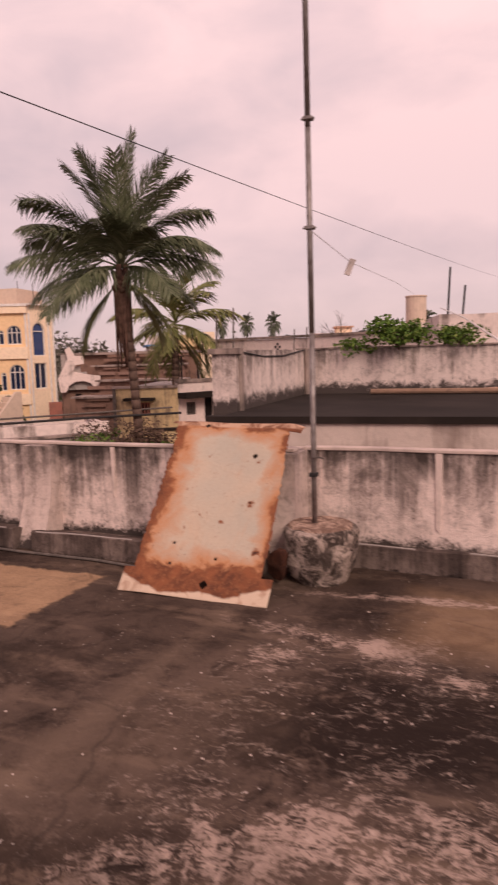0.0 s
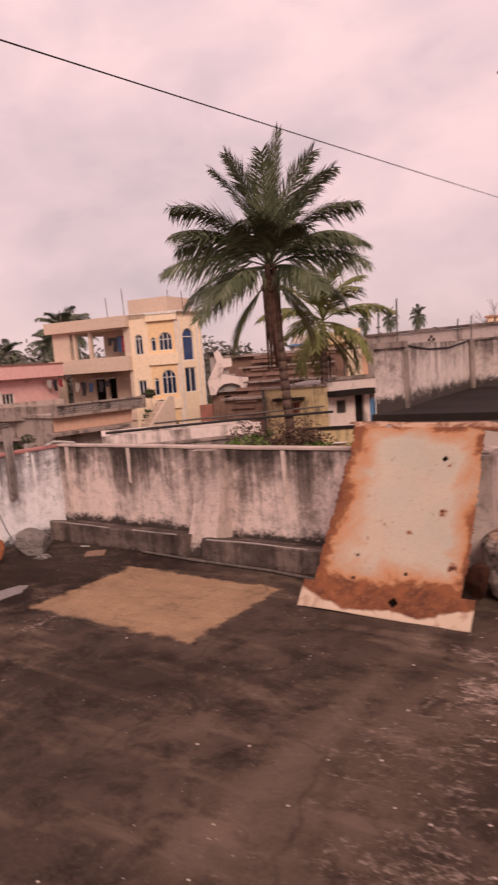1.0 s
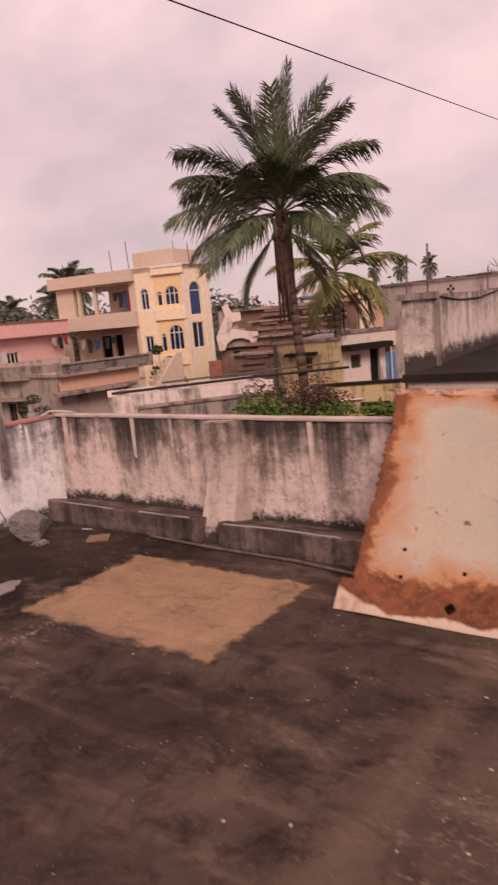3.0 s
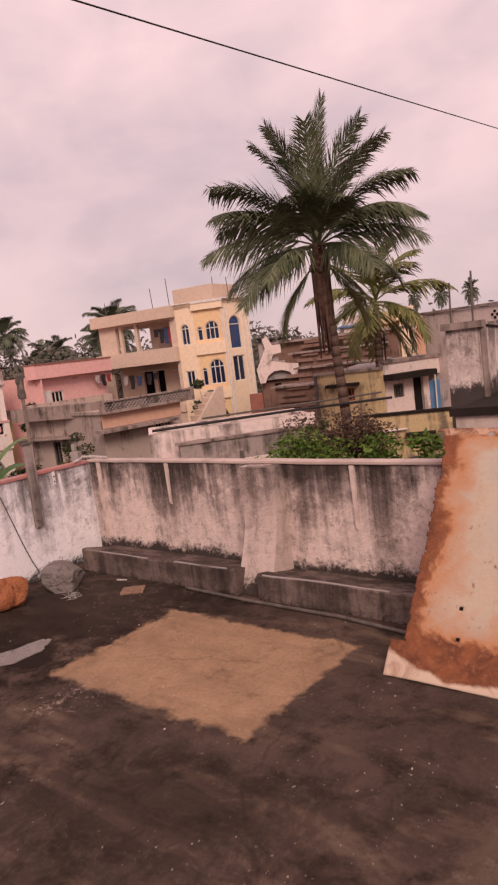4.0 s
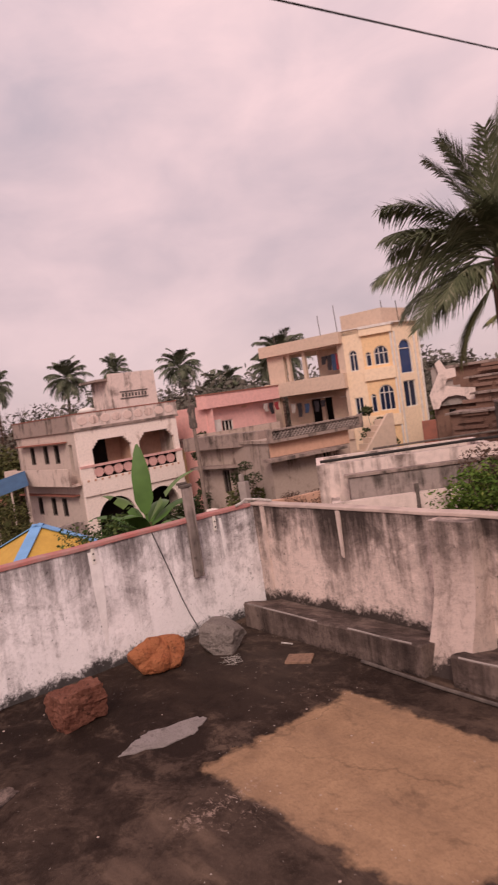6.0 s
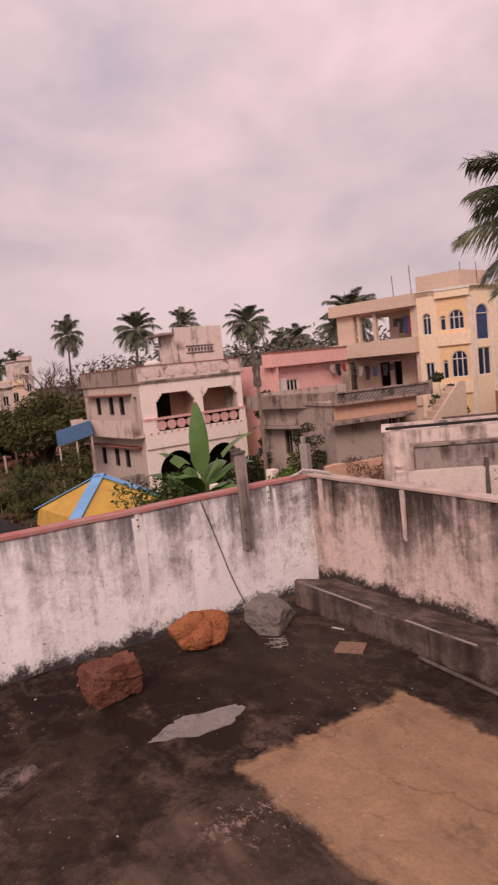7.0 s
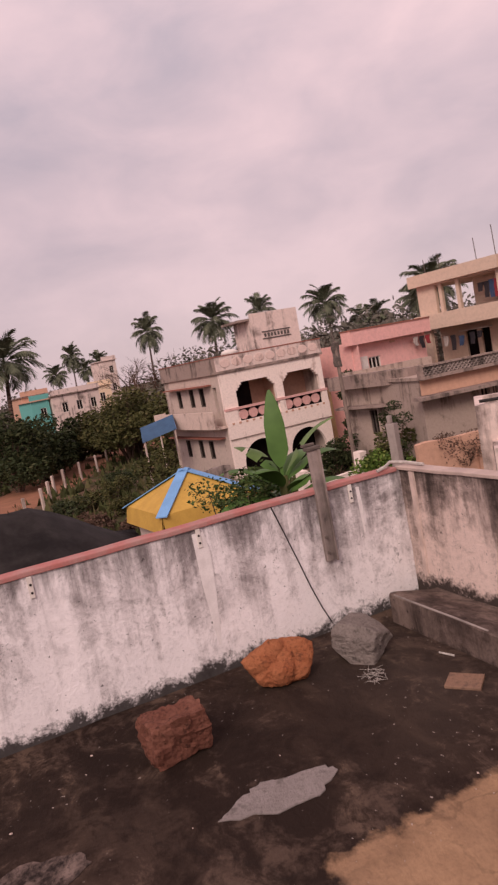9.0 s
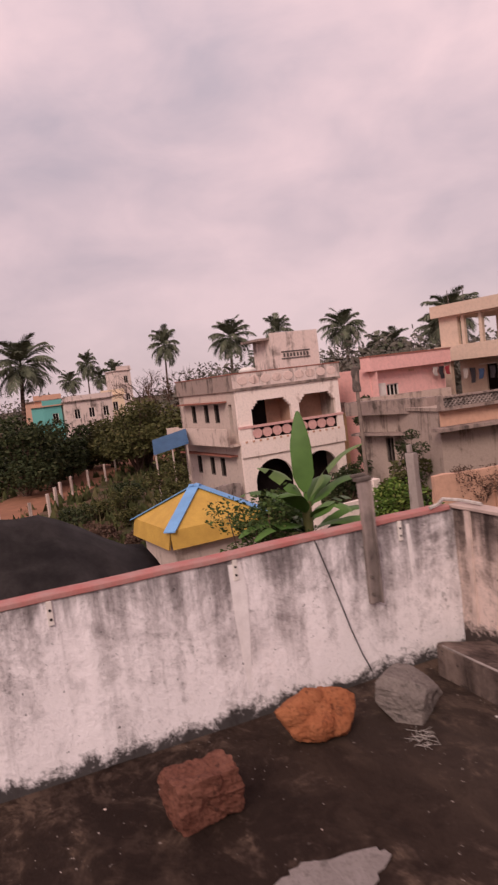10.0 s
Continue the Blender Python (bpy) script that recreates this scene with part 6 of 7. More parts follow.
def neighbour_house():
    a = (-3.15, 8.42)
    p = house("neighbour_house", "flat-roofed house with a dark roof deck and white mouldy parapet", a, 5.0)
    L, D, R, T = 14.0, 5.3, 5.47, 6.34
    part("roof_deck", boxed(((0.05, 0.1, R - 0.16), (L, D, R))), DARK_ROOF, p)
    part("roof_lip", boxed(((0.05, -0.10, R - 0.045), (L, 0.1, R + 0.04))), DARK_ROOF, p)
    part("front_wall", boxed(((0.1, -0.06, 0), (L, 0.09, R - 0.046))), BEIGE_SIDE, p)
    part("side_wall", boxed(((0.4, 0.3, 0), (0.6, D, R - 0.17))), MOULDY_WHITE, p)
    part("left_parapet", worn(boxed(((-0.12, 1.15, R - 1.2), (0.05, D, T))), 0.5, 0.02, 30), MOULDY_WHITE, p)
    part("end_pier", boxed(((-0.32, 1.1, 0), (0.05, 1.3, T - 0.02))), MOULDY_WHITE, p)
    part("rear_parapet", worn(boxed(((0.05, D - 0.05, R - 0.3), (L, D + 0.12, T))), 0.5, 0.02, 31), MOULDY_WHITE, p)
    part("rear_coping", boxed(((-0.15, D - 0.08, T), (L, D + 0.15, T + 0.03))), OLD_PARAPET, p)
    for x, y in ((0.06, 1.25), (0.10, D - 0.2), (5.2, D - 0.16), (6.2, D - 0.16), (6.8, D - 0.16)):
        part("stain_post", rods([(x, y, R), (x, y, T + 0.02)], 0.05, 7), OLD_PARAPET, p)
    for x, y, h in ((-0.28, 1.2, 0.5), (-0.02, 1.2, 0.6), (0.05, D, 0.45), (-0.1, D - 0.4, 0.4)):
        part("rebar", rods([(x, y, T - 0.1), (x + 0.02, y, T + h)], 0.012, 5), WOOD, p)
    part("tie_beam", boxed(((-0.36, 1.05, T - 0.05), (0.1, 1.3, T + 0.03))), OLD_PARAPET, p)
    part("drain_pipe", rods([(1.4, D - 0.5, R + 0.06), (6, D - 0.6, R + 0.06), (11, D - 0.9, R + 0.08)], 0.05, 8), TILE, p)
    part("drain_pipe", rods([(3.4, D - 0.35, R + 0.06), (6, D - 0.3, R + 0.16), (9, D - 0.2, R + 0.28)], 0.04, 8), SALMON, p)
    part("sagging_wire", rods([(0.06, 1.25, T - 0.02), (0.06, 2.4, T - 0.1), (0.06, 3.6, T - 0.1), (0.06, D - 0.2, T + 0.0)], 0.012, 5), CABLE, p)
    return p


def rear_neighbour():
    a, b = (-10.96, 24.86), (-1.3, 21.3)
    p = house("rear_house", "larger pale building behind with a stained blank wall", a, heading(a, b), category="building")
    p.location.z -= 0.22
    L = math.dist(a, b)
    part("front_wall", worn(boxed(((0, 0, 0), (L, 0.2, 7.05))), 0.8, 0.03, 32), WHITE_PAINT, p)
    part("roof_band", boxed(((-0.05, -0.06, 7.05), (L + 0.05, 0.26, 7.13))), OLD_PARAPET, p)
    rectangle(p, [((0, 0.2, 0), (0.2, 5, 7.0)), ((L - 0.2, 0.2, 0), (L, 5, 7.0)), ((0.2, 4.8, 0), (L - 0.2, 5, 7.0))], WHITE_PAINT, "rear_wall")
    part("ledge", boxed(((1.2, -0.25, 6.35), (L, 0.0, 6.42))), OLD_PARAPET, p)
    for k, (dx, dz) in enumerate(((0, 0.1), (0.1, 0), (-0.1, 0), (0, -0.1))):
        part("vent_hole", boxed(((3.1 + dx - 0.04, -0.02, 6.75 + dz - 0.04), (3.1 + dx + 0.04, 0.03, 6.75 + dz + 0.04))), DARK, p)
    c = house("roof_annex", "whitewashed annex with a stained upper wall", (-1.9, 19.9), 16, category="building")
    part("wall", worn(boxed(((0, 0, 0), (1.6, 3, 7.2))), 0.6, 0.03, 33), WHITE_PAINT, c)
    for x, h in ((0.3, 1.3), (0.7, 0.8)):
        part("rod", rods([(x, 0.5, 7.2), (x + 0.06, 0.5, 7.2 + h)], 0.03, 5), CABLE, c)
    t = thing("water_tank", "pale round concrete water tank on a distant roof", "water tank", pose(-4.3, 30.0, G))
    bm = bmesh.new()
    rod(bm, (0, 0, 0), (0, 0, 7.4), 0.5, 0.5, 12)
    part("shaft", bm, BEIGE_SIDE, t)
    bm = bmesh.new()
    rod(bm, (0, 0, 7.4), (0, 0, 8.45), 0.42, 0.42, 20)
    rod(bm, (0, 0, 8.45), (0, 0, 8.5), 0.45, 0.45, 20)
    part("drum", bm, CREAM, t, smooth=False)
    q = house("orange_house", "far cream house with an orange roof edge", (-21.4, 68.9), 20, "far houses")
    rectangle(q, [((0, 0, 0), (4.5, 4, 8.1)), ((2.2, 0.4, 8.1), (3.8, 3, 8.8))], PALE_YELLOW, "wall")
    rectangle(q, [((-0.2, -0.2, 8.1), (4.7, 4.2, 8.25)), ((2.0, 0.2, 8.8), (4.0, 3.2, 8.95))], SALMON, "roof")
    bm = bmesh.new()
    bmesh.ops.create_uvsphere(bm, u_segments=14, v_segments=8, radius=0.55, matrix=pose(4.6, -3, 8.0) @ Matrix.Diagonal((1.2, 1, 0.7, 1)))
    part("black_tank", bm, CABLE, q, "black plastic tank", True)
    return p


def far_house(at, yaw, w_, d, h, wall, roof, label, seed, windows=2):
    p = house("far_house", label, at, yaw, "far houses")
    rng = random.Random(seed)
    n = max(1, int(h // 3.2))
    holes = []
    for s in range(n):
        for k in range(windows):
            x = w_ * (k + 0.6) / (windows + 0.3)
            holes.append((x, h - 3.2 * s - 2.3, x + 0.8, h - 3.2 * s - 1.0))
    holes = [q for q in holes if q[1] > 0.3 and q[2] < w_ - 0.2]
    bm = pierced(bmesh.new(), w_, 0.0, h, 0.2, holes)
    part("front_wall", bm, wall, p)
    for q in holes:
        window(p, I4, *q, 1, DARK, frame_mat=TRIM)
    rectangle(p, [((0, 0.2, 0), (0.2, d, h)), ((w_ - 0.2, 0.2, 0), (w_, d, h)), ((0.2, d - 0.2, 0), (w_ - 0.2, d, h))], wall, "rear_wall")
    rectangle(p, [((-0.25, -0.25, h), (w_ + 0.25, d, h + 0.15))], roof, "roof")
    rectangle(p, [((-0.1, -0.1, h + 0.15), (w_ + 0.1, 0.05, h + 0.8))], wall, "parapet")
    return p


def yellow_pavilion():
    """A hip roof of yellow sheet with blue ridges and a deep yellow skirt."""
    p = house("pavilion", "small shed with a yellow hipped sheet roof and blue ridges", (-25.99, 10.8), 4, category="shed")
    h, r, e, s = 2.96, 1.85, 1.85, 1.22
    top = Vector((0, 0, h))
    cs = [Vector((sx * r, sy * r, e)) for sx, sy in ((-1, -1), (1, -1), (1, 1), (-1, 1))]
    bm = bmesh.new()
    for d in (0, -0.05):
        v = [bm.verts.new(q + Vector((0, 0, d))) for q in (top, *cs)]
        for k in range(4):
            bm.faces.new((v[0], v[1 + k], v[1 + (k + 1) % 4]))
    part("roof", bm, TENT_YELLOW, p)
    bm = bmesh.new()
    for k in range(4):
        a, b = cs[k], cs[(k + 1) % 4]
        n = (b - a).normalized().cross(Vector((0, 0, 1))) * 0.12
        q = [a, b, b + n + Vector((0, 0, s - e)), a + n + Vector((0, 0, s - e))]
        v = [bm.verts.new(w_) for w_ in q] + [bm.verts.new(w_ - n * 0.4) for w_ in q]
        for f in ((0, 1, 2, 3), (7, 6, 5, 4), (0, 4, 5, 1), (3, 2, 6, 7)):
            bm.faces.new([v[i] for i in f])
    part("skirt", bm, TENT_YELLOW, p)
    for c in cs:
        bm = bmesh.new()
        d = (c - top)
        w_ = d.cross(Vector((0, 0, 1))).normalized() * 0.21
        q = [top + Vector((0, 0, 0.03)) - w_, top + Vector((0, 0, 0.03)) + w_, c + d * 0.03 + w_ + Vector((0, 0, 0.03)), c + d * 0.03 - w_ + Vector((0, 0, 0.03))]
        v = [bm.verts.new(k) for k in q] + [bm.verts.new(k - Vector((0, 0, 0.04))) for k in q]
        for f in ((0, 1, 2, 3), (7, 6, 5, 4), (0, 4, 5, 1), (1, 5, 6, 2), (2, 6, 7, 3), (3, 7, 4, 0)):
            bm.faces.new([v[i] for i in f])
        part("ridge", bm, TENT_BLUE, p, "pale blue ridge sheet")
    rectangle(p, [((-1.6, -1.6, 0), (1.6, -1.45, 1.5)), ((-1.6, 1.45, 0), (1.6, 1.6, 1.5)), ((-1.6, -1.45, 0), (-1.45, 1.45, 1.5)), ((1.45, -1.45, 0), (1.6, 1.45, 1.5))], BEIGE_SIDE, "wall")
    return p


def tarp_hut():
    p = house("tarpaulin_hut", "dark hut roof covered with sagging black tarpaulin", (-15.6, 2.3), 10, category="hut")
    bm = bmesh.new()
    n, m_ = 26, 20
    g = {}
    for i in range(n + 1):
        for j in range(m_ + 1):
            u, v = -3.6 + 7.2 * i / n, -4.4 + 8.4 * j / m_
            ridge = 4.35 - 0.52 * abs(u) - (0.55 * max(0, v - 2.0))
            z = ridge + 0.22 * noise.noise(Vector((u * 0.9, v * 1.3, 0))) + 0.09 * noise.noise(Vector((u * 3, v * 4, 2)))
            g[i, j] = bm.verts.new((u, v, max(1.6, z)))
    for i in range(n):
        for j in range(m_):
            bm.faces.new((g[i, j], g[i + 1, j], g[i + 1, j + 1], g[i, j + 1]))
    bmesh.ops.solidify(bm, geom=bm.faces[:], thickness=0.05)
    part("roof", bm, TARP, p, smooth=True)
    rectangle(p, [((-3, -4, 0), (3, -3.8, 2.2)), ((-3, 3.4, 0), (3, 3.6, 2.0)), ((-3, -3.8, 0), (-2.8, 3.4, 2.2)), ((2.8, -3.8, 0), (3, 3.4, 2.2))], BROWN_BRICK, "wall")
    return p


white_house()
arched_house()
pink_house()
grille_house()
back_house()
low_white_block()
yellow_cottage()
brick_block()
white_stair()
neighbour_house()
rear_neighbour()
yellow_pavilion()
tarp_hut()
far_house((-22.7, 42.1), 35, 2.10, 5.0, 6.96, OLD_YELLOW, OLD_YELLOW, "far yellow house with small windows", 1, 1)
# paler front of the yellow house, added as a block of its own
far_house((-20.8, 42.5), 24, 0.85, 5.0, 7.09, PALE_YELLOW, PALE_YELLOW, "far pale yellow house front", 2, 0)
far_house((-22.1, 46.9), 24, 1.20, 5.0, 6.47, SALMON, PALE_YELLOW, "far salmon house with a small window", 9, 1)
far_house((-28.8, 49.0), 35, 2.00, 5.0, 7.18, WHITE_PAINT, BLUE_SHEET, "far white house under a blue sheet roof", 3, 1)
far_house((-95.6, 17.7), 98, 6.60, 6.0, 6.59, WHITE_PAINT, OLD_PARAPET, "far low white house among trees", 4, 3)
far_house((-103.5, 24.4), 98, 3.40, 6.0, 6.92, PALE_YELLOW, PALE_YELLOW, "far pale house with a yellow roof edge", 8, 1)
far_house((-128.2, 33.0), 98, 2.60, 6.0, 11.30, WHITE_PAINT, WHITE_PAINT, "far white house among palms", 5, 1)
far_house((-96.0, 15.0), 98, 2.40, 6.0, 6.39, TEAL, SALMON, "far low teal house with an orange roof edge", 6, 1)
far_house((-100.1, 14.5), 98, 3.60, 6.0, 7.19, SALMON, OLD_PARAPET, "far orange-walled house among trees", 7, 1)


def scrap_shed():
    """A low shed whose flat roof carries a dark trough and a crumpled white sheet."""
    p = house("scrap_shed", "low shed with a dark flat roof", (-7.39, 14.20), 31, "", "shed")
    rectangle(p, [((0, 0, 0), (2.3, 0.15, 3.1)), ((0, 1.6, 0), (2.3, 1.75, 3.1)), ((0, 0.15, 0), (0.15, 1.6, 3.1)), ((2.15, 0.15, 0), (2.3, 1.6, 3.1))], BROWN_BRICK, "wall")
    part("roof", boxed(((-0.1, -0.1, 3.1), (2.4, 1.85, 3.18)), bevel=0.02), DARK_ROOF, p)
    bm = bmesh.new()
    bmesh.ops.create_grid(bm, x_segments=24, y_segments=10, size=0.5)
    for v in bm.verts:
        v.co.x, v.co.y = v.co.x * 1.3, v.co.y * 0.5
        v.co.z = 0.06 + 0.05 * noise.noise(v.co * 5) + 0.03 * noise.noise(v.co * 14)
    bmesh.ops.solidify(bm, geom=bm.faces[:], thickness=0.01)
    sheet_ = part("crumpled_sheet", bm, TRIM)
    sheet_.matrix_world = p.matrix_world @ pose(0.95, 0.45, 3.16, 0, 0, -8)
    tagged(sheet_, "crumpled white plastic sheet on a shed roof", "plastic sheet")
    trough = part("trough", worn(boxed(((0, 0, 0), (1.5, 0.5, 0.3)), bevel=0.06), 0.2, 0.03, 47), TARP)
    trough.matrix_world = p.matrix_world @ pose(0.5, 1.1, 3.18, 0, 0, 4)
    tagged(trough, "long black plastic trough on a shed roof", "trough")
    return p


scrap_shed()


def blue_lean_to():
    p = house("lean_to", "blue sheet lean-to on thin posts beside the house", (-37.4, 12.6), 74, category="lean-to")
    bm = bmesh.new()
    v = [bm.verts.new(q) for q in ((0, 0, 3.2), (1.9, 0, 3.6), (1.9, 1.8, 4.3), (0, 1.8, 3.9))]
    bm.faces.new(v)
    bmesh.ops.solidify(bm, geom=bm.faces[:], thickness=0.06)
    part("roof", bm, BLUE_SHEET, p)
    for x, y, h in ((0.1, 0.1, 3.25), (0.1, 1.7, 3.85), (1.0, 0.1, 3.42), (1.8, 0.1, 3.6), (1.8, 1.7, 4.2)):
        part("post", rods([(x, y, 0), (x, y, h)], 0.05, 6), BEIGE_SIDE, p)
    return p


blue_lean_to()
yard = house("yard_wall", "old grey boundary wall of rough masonry", (-33.2, 12.3), 96, category="wall")
part("wall", worn(boxed(((0, 0, 0), (3.4, 0.25, 1.55))), 0.4, 0.09, 40), GREY_WALL, yard)
plot = house("plot_wall", "pinkish compound wall with a broken end", (-20.5, 17.2), 80, category="wall")
part("wall", worn(boxed(((0, 0, 0), (3.4, 0.2, 2.6)), ((2.2, -0.1, 0), (3.0, 0.3, 2.2))), 0.4, 0.05, 41), SALMON, plot)
rail = house("pink_fence_wall", "low pale pink compound wall with piers", (-25.0, 15.0), 95, category="wall")
part("wall", worn(boxed(((0, 0, 0), (3.2, 0.2, 1.3)), ((0, -0.1, 0), (0.35, 0.3, 1.9)), ((2.9, -0.1, 0), (3.25, 0.3, 2.0))), 0.4, 0.04, 42), PINKISH_WHITE, rail)
rubble = house("brick_pile", "broken brick wall end of red bricks", (-11.0, 10.3), 50, category="wall")
part("wall", worn(boxed(((0, 0, 0), (3.2, 0.25, 3.45)), ((1.0, 0, 3.45), (2.2, 0.25, 3.62))), 0.25, 0.06, 43), stone("broken_brick", (0.27, 0.10, 0.06), (0.2, 0.085, 0.055), (0.1, 0.05, 0.04)), rubble)

garden = house("yellow_garden_wall", "old yellow wall between two houses", (-36.4, 22.6), 62, category="wall")
part("wall", worn(boxed(((0, 0, 0), (3.4, 0.2, 4.05))), 0.5, 0.04, 45), OLD_YELLOW, garden)
part("coping", boxed(((-0.05, -0.06, 4.05), (3.45, 0.26, 4.65))), OLD_PARAPET, garden)
shrub("shrub", "dense green hedge before the yellow wall", (-28.6, 18.8, G), 1.3, 2.4, 2600, 0.1, DARK_BUSH, 64, lumps=16, low=0.25)
shrub("shrub", "green weeds on the empty plot", (-22.0, 16.6, G), 1.4, 2.6, 2600, 0.09, BUSH, 65, lumps=16, low=0.25)
shrub("shrub", "small green weeds at the foot of the white block", (-12.9, 11.6, G), 0.7, 3.9, 1300, 0.06, BUSH, 66, lumps=10, low=0.7)

POLE = plain("brown_grey_pole", (0.27, 0.205, 0.175), (0.17, 0.13, 0.115), 6.0)
# poles
pole = thing("utility_pole", "slim grey power pole with a short crossarm", "utility pole", pose(-26.7, 18.6, G))
part("shaft", rods([(0, 0, 0), (0.05, 0, 3.2), (0, 0, 6.55)], 0.10, 8, 0.75), POLE, pole)
part("cable_bundle", worn(boxed(((-0.1, -0.13, 5.45), (0.08, 0.13, 6.5)), bevel=0.04), 0.2, 0.09, 46), WOOD, pole, "dark bundle of cable tied to the pole head")
part("cap", rods([(0.0, 0, 6.5), (-0.12, 0, 7.0)], 0.03, 6), WOOD, pole)
post = thing("concrete_post", "square grey concrete post standing alone", "post", pose(-17.5, 14.2, G, 0, 0, 20))
part("shaft", worn(boxed(((-0.13, -0.13, 0), (0.13, 0.13, 4.0)), ((-0.08, -0.1, 4.0), (0.03, 0.04, 4.22)), bevel=0.02), 0.8, 0.03, 44), CEMENT, post)
for k in range(9):
    x, y = -38 - 2.6 * k, 4.6 + 1.25 * k + 0.6 * math.sin(k)
    f = thing("fence_post", "short pale concrete fence post beside the lane", "fence post", pose(x, y, G + 0.1, 0, 0, 10 * k), "fence posts")
    part("shaft", boxed(((-0.08, -0.08, -0.2), (0.08, 0.08, 1.35)), bevel=0.02), BEIGE_SIDE, f)

# ---- planting ----
banana((-9.95, 6.85, G + 0.45), 2)
shrub("shrub", "leafy green shrub beside the banana plant", (-10.15, 6.35, G), 0.72, 5.6, 9000, 0.034, HEDGE, 51, lumps=34, low=0.62)
shrub("shrub", "bright green bushes below the palm", (-8.5, 13.8, G), 1.35, 4.9, 5200, 0.055, BUSH, 52, lumps=16, low=0.55)
shrub("shrub", "bright green bush against the white wall", (-9.4, 12.9, G), 0.85, 4.35, 1800, 0.075, BUSH, 53, lumps=10, low=0.6)
shrub("shrub", "dry brown creeper over the wall top", (-8.5, 14.6, G), 1.25, 5.25, 6000, 0.045, DRY_BUSH, 54, lumps=22, low=0.7)
shrub("shrub", "slim upright green bush among dry creeper", (-9.66, 15.49, G), 0.34, 5.10, 1500, 0.05, BUSH, 67, lumps=14, low=0.7)
shrub("shrub", "green bush near the low cottage", (-6.9, 15.0, G), 1.1, 4.75, 1900, 0.08, BUSH, 55, lumps=10, low=0.6)
shrub("creeper", "green creeper climbing the corner house", (-27.9, 31.6, G), 1.1, 5.6, 2200, 0.12, DARK_BUSH, 56, lumps=14, low=0.35)
shrub("shrub", "flowering shrub before the terrace house", (-23.9, 18.7, G), 0.75, 4.4, 3200, 0.06, DARK_BUSH, 57, lumps=20)
shrub("shrub", "thin dry shrub before the terrace house", (-20.6, 19.0, G), 1.2, 3.2, 4200, 0.045, DRY_BUSH, 58, lumps=24)
shrub("shrub", "round dark green shrub in the plot", (-24.5, 18.9, G), 1.3, 2.8, 2600, 0.1, OLIVE_BUSH, 59, lumps=16)
shrub("shrub", "bushy green tree behind the power pole", (-31.1, 21.9, G), 0.75, 5.7, 2600, 0.12, DARK_BUSH, 60, lumps=24, low=0.3)
shrub("rooftop_bush", "small green tree growing out of the roof wall", (-1.75, 13.85, 1.72), 0.66, 0.52, 1500, 0.055, BUSH, 61, lumps=16, low=0.35, stem=0.025)
shrub("rooftop_bush", "green weeds growing along the roof wall", (-0.62, 14.0, 1.72), 0.55, 0.36, 800, 0.05, BUSH, 62, lumps=10, stem=0.015)
shrub("rooftop_bush", "low green weeds growing along the roof wall", (-2.55, 13.8, 1.72), 0.5, 0.12, 500, 0.045, BUSH, 63, lumps=10, stem=0.01)
shrub("shrub", "dusty green bushes along the old yard wall", (-35.0, 12.6, G), 1.2, 3.2, 2600, 0.09, OLIVE_BUSH, 68, lumps=18, low=0.3)
rng = random.Random(70)
for k, (x, y, s, h, mat, label) in enumerate([
        (-53.6, 7.5, 3.0, 6.0, DARK_BUSH, "dark green tree by the lane"), (-57.3, 9.8, 2.8, 5.5, DARK_BUSH, "dark green tree by the lane"), (-61.1, 11.9, 2.0, 4.8, DARK_BUSH, "low dark green tree by the lane"), (-66.7, 14.5, 2.6, 3.9, OLIVE_BUSH, "low olive green tree by the lane"), (-64.3, 16.4, 2.4, 4.7, OLIVE_BUSH, "olive green tree beside the lane"), (-61.6, 18.9, 2.6, 5.1, OLIVE_BUSH, "broad olive green tree beside the lane"),
        (-57.5, 16.8, 3.6, 6.6, OLIVE_BUSH, "broad olive green tree beside the lane"), (-53, 19.5, 3.0, 5.4, OLIVE_BUSH, "olive green tree beside the lane"),
        (-61, 5.5, 3.4, 5.8, DARK_BUSH, "dark green tree by the lane"),
        (-58, 2.0, 3.0, 5.4, DARK_BUSH, "dark green tree by the lane"), (-66, 12.4, 2.6, 3.2, OLIVE_BUSH, "low olive green tree by the lane")]):
    shrub("tree", label, (x, y, G), s, h, 5200, 0.17, mat, 71 + k, "tree", 20, 0.09, group="trees by the lane")
for k, (x, y, s, h, mat) in enumerate([(-36, 10.2, 1.0, 0.9, OLIVE_BUSH), (-33, 8.6, 1.1, 0.9, DRY_BUSH), (-38, 8.2, 1.3, 1.0, DARK_BUSH), (-30, 7.3, 0.8, 1.0, BUSH), (-41, 11.4, 1.1, 1.4, OLIVE_BUSH), (-35, 6.6, 1.2, 0.8, DRY_BUSH), (-44, 12.6, 1.1, 1.3, DARK_BUSH), (-28.4, 8.0, 0.9, 0.8, OLIVE_BUSH), (-32, 11.2, 0.9, 0.9, DARK_BUSH), (-27.8, 12.6, 1.0, 1.4, OLIVE_BUSH), (-39.5, 9.7, 1.2, 1.0, OLIVE_BUSH), (-30.8, 9.8, 0.8, 0.6, DRY_BUSH)]):
    shrub("shrub", "low scrub bush on the open plot", (x, y, G), s, h, 1100, 0.09, mat, 90 + k, lumps=10, stem=0.02, group="scrub bushes", low=0.3)
for k, (x, y, h) in enumerate([(-87, 26, 9.8), (-90, 29, 9.0), (-87, 31, 9.4), (-58, 38.5, 6.8), (-72, 46, 7.8), (-14, 52, 9.6), (-11, 45, 8.0), (2, 34, 8.8), (4, 30, 8.2)]):
    bare_tree((x, y, G), h * 1.15, 120 + k)
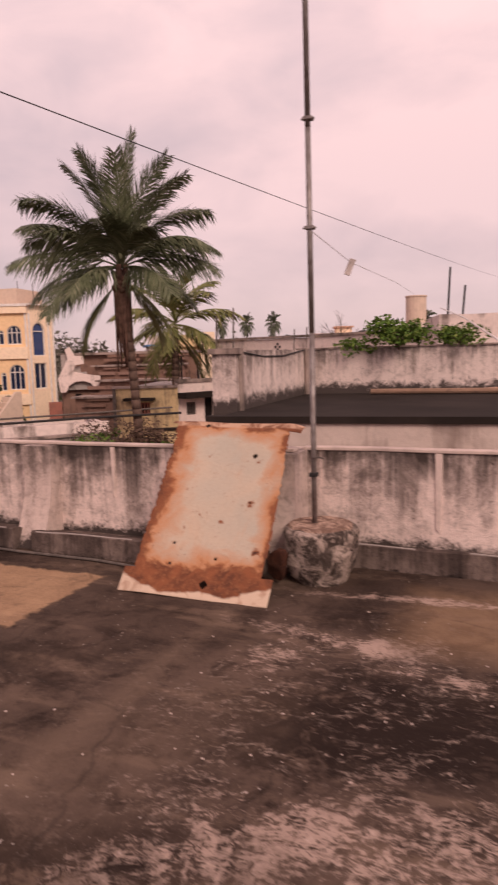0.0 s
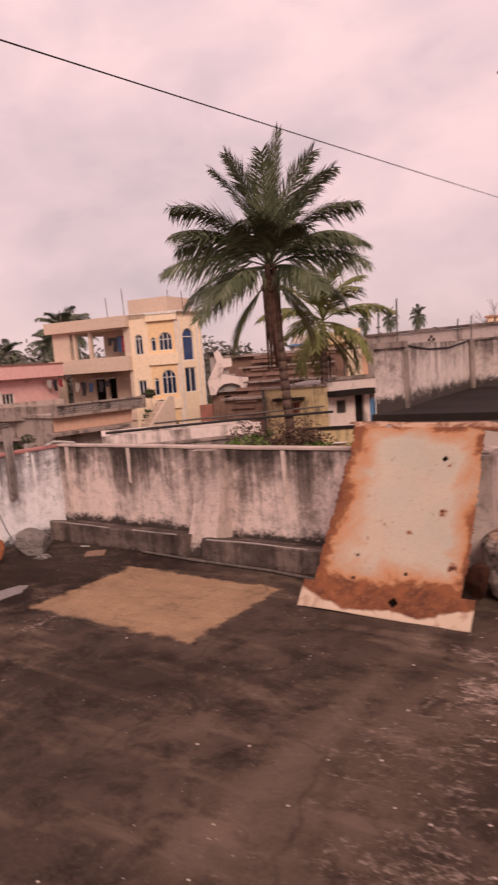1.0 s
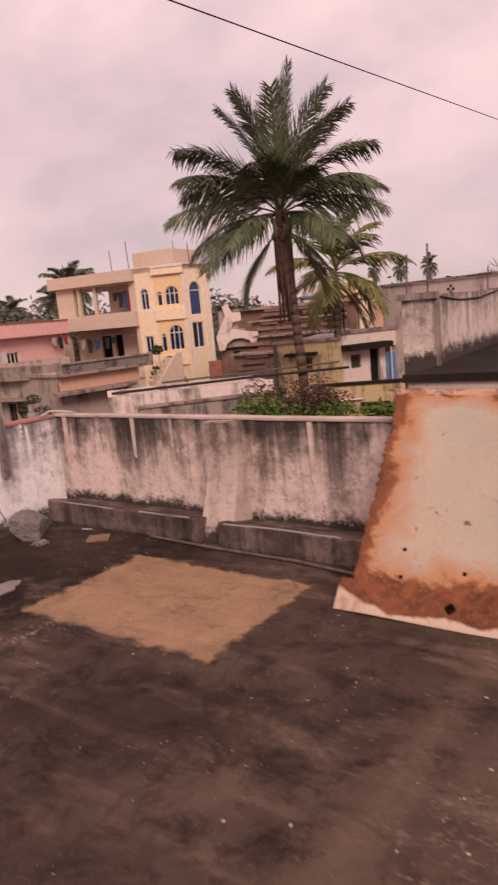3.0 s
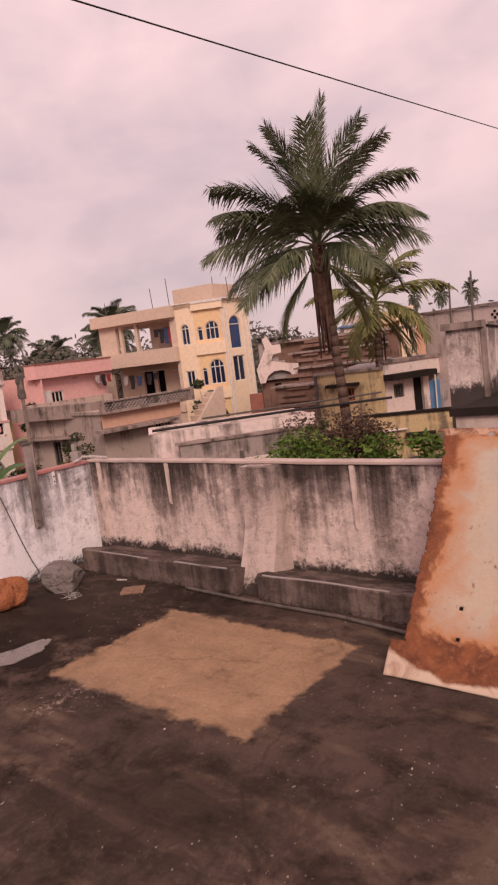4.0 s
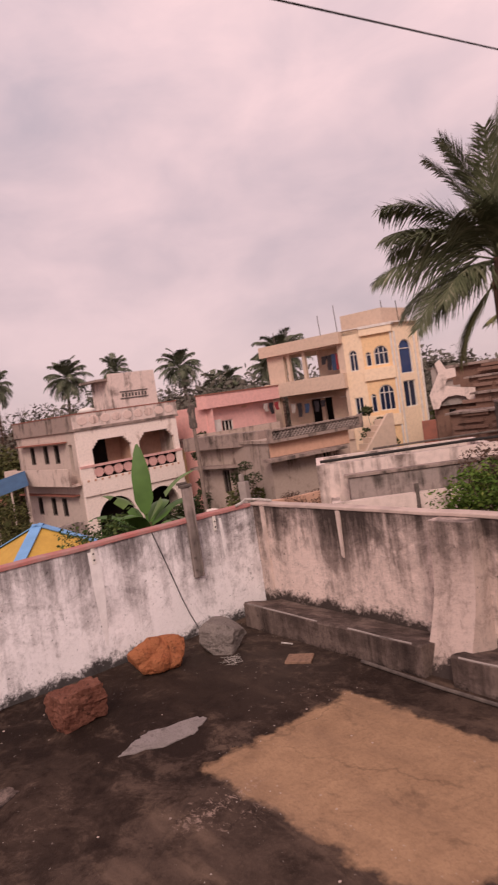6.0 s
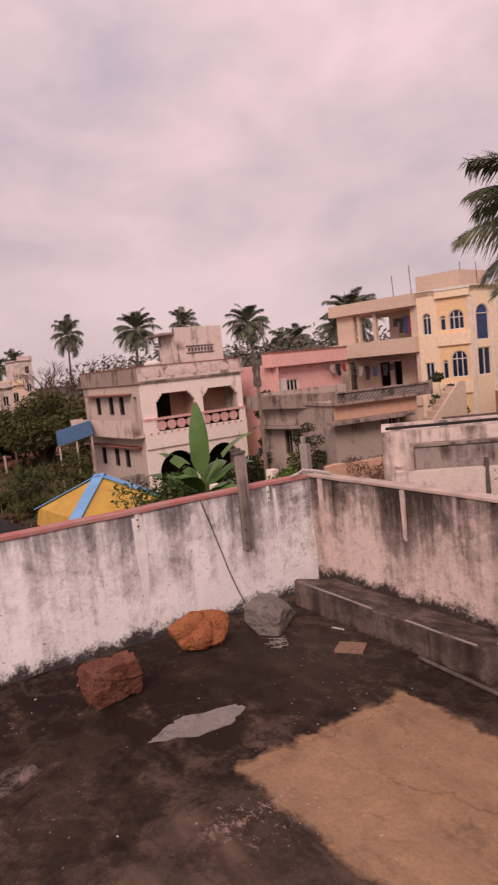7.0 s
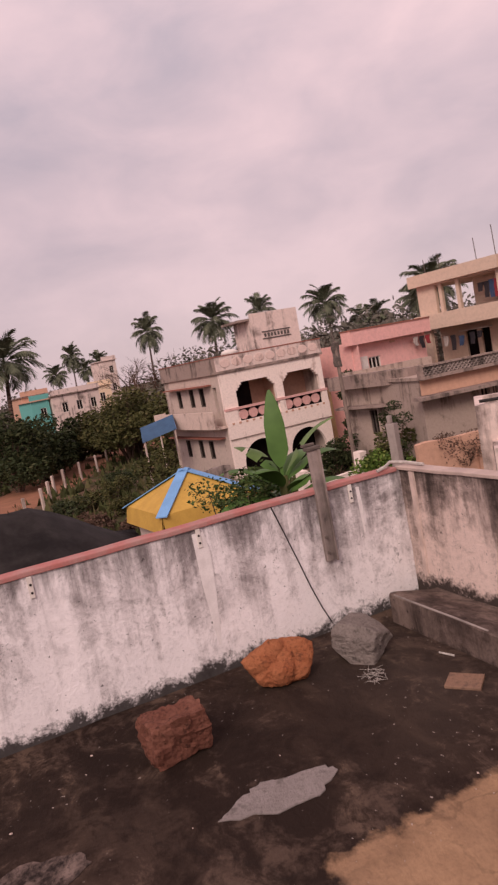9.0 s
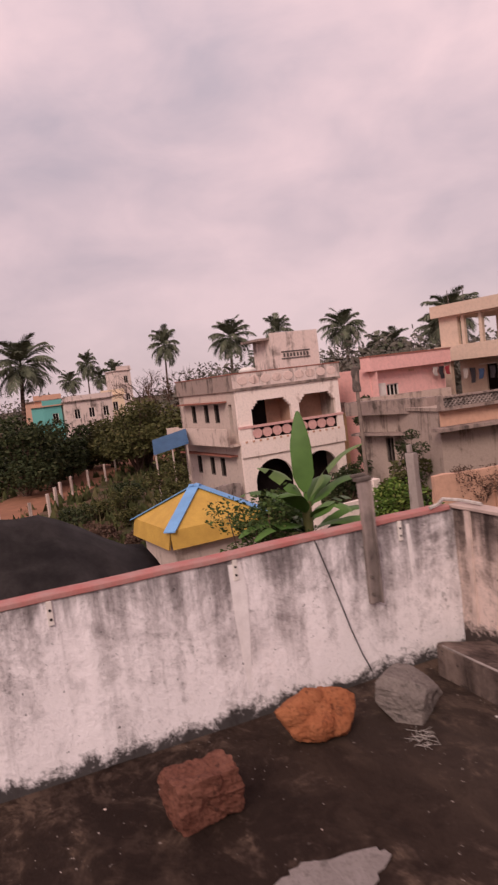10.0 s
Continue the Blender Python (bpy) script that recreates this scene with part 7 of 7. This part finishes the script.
# place, crown height and size of each
for k, (x, y, h, size) in enumerate([(-116.4, 38.5, 14.2, 0.85), (-94.1, 41.2, 12.9, 1.05), (-108.8, 57.0, 14.2, 0.85), (-86.3, 56.3, 12.3, 1.05), (-95.0, 70.2, 10.0, 0.9), (-83.5, 68.8, 10.8, 1.0), (-163.7, 34.5, 14.7, 0.82), (-162.3, 40.9, 12.5, 0.8), (-149.5, 28.6, 10.8, 0.8), (-163.2, 37.2, 11.3, 0.75), (-59.5, 8.5, 9.8, 0.9), (-104.6, 73.8, 10.2, 0.8), (-110.2, 54.3, 10.0, 0.8), (-66.7, 172.9, 14.0, 0.70), (-79.5, 183.8, 14.7, 0.70), (-81.3, 172.0, 14.5, 0.62), (-23.1, 148.7, 12.1, 0.90)]):
    copy_thing(source, pose(x, y, G, 0, 0, 77 * k) @ Matrix.Diagonal((size, size, h / 10.6, 1)))

# the far belt of trees, and scrub on the open ground
verts, faces = [], []
rng = random.Random(200)
for k in range(420):
    a, d = radians(rng.uniform(70, 200)), rng.uniform(75, 170)
    if radians(161) < a < radians(179) and d < 140:
        continue
    h = (rng.uniform(8.0, 11.4) if radians(126) < a < radians(160) else rng.uniform(6.0, 9.2)) * (0.85 + d / 500)
    c = (-1 + d * math.cos(a), 2 + d * math.sin(a), G + h * 0.5)
    clump(verts, faces, c, (h * 0.62, h * 0.62, h * 0.46), 420, 0.42, rng, 0.15)
mesh_part("far_trees", verts, faces, HAZED_BELT, None)
tagged(bpy.data.objects["far_trees"], "hazy belt of distant trees on the horizon", "trees", kind="stuff")
verts, faces = [], []
for k in range(15000):
    a, d = radians(rng.uniform(120, 200)), rng.uniform(24, 110)
    p = Vector((-1 + d * math.cos(a), 2 + d * math.sin(a), G + 0.02))
    if min((p.x - x) ** 2 + (p.y - y) ** 2 for x, y in road) < 5.5:
        continue
    b = Vector((rng.gauss(0, 1), rng.gauss(0, 1), 0)).normalized()
    s = rng.uniform(0.1, 0.3) * (1 + d / 60)
    n = len(verts)
    verts += [p - b * s * 0.5, p + b * s * 0.5, p + Vector((rng.uniform(-0.1, 0.1), rng.uniform(-0.1, 0.1), s * 1.4)), p + b.cross(Vector((0, 0, 1))) * s * 0.6 + Vector((0, 0, s))]
    faces += [(n, n + 1, n + 2), (n, n + 1, n + 3)]
mesh_part("scrub_grass", verts, faces, GRASS, None)
tagged(bpy.data.objects["scrub_grass"], "dry scrub grass on the open plot", "grass", kind="stuff")
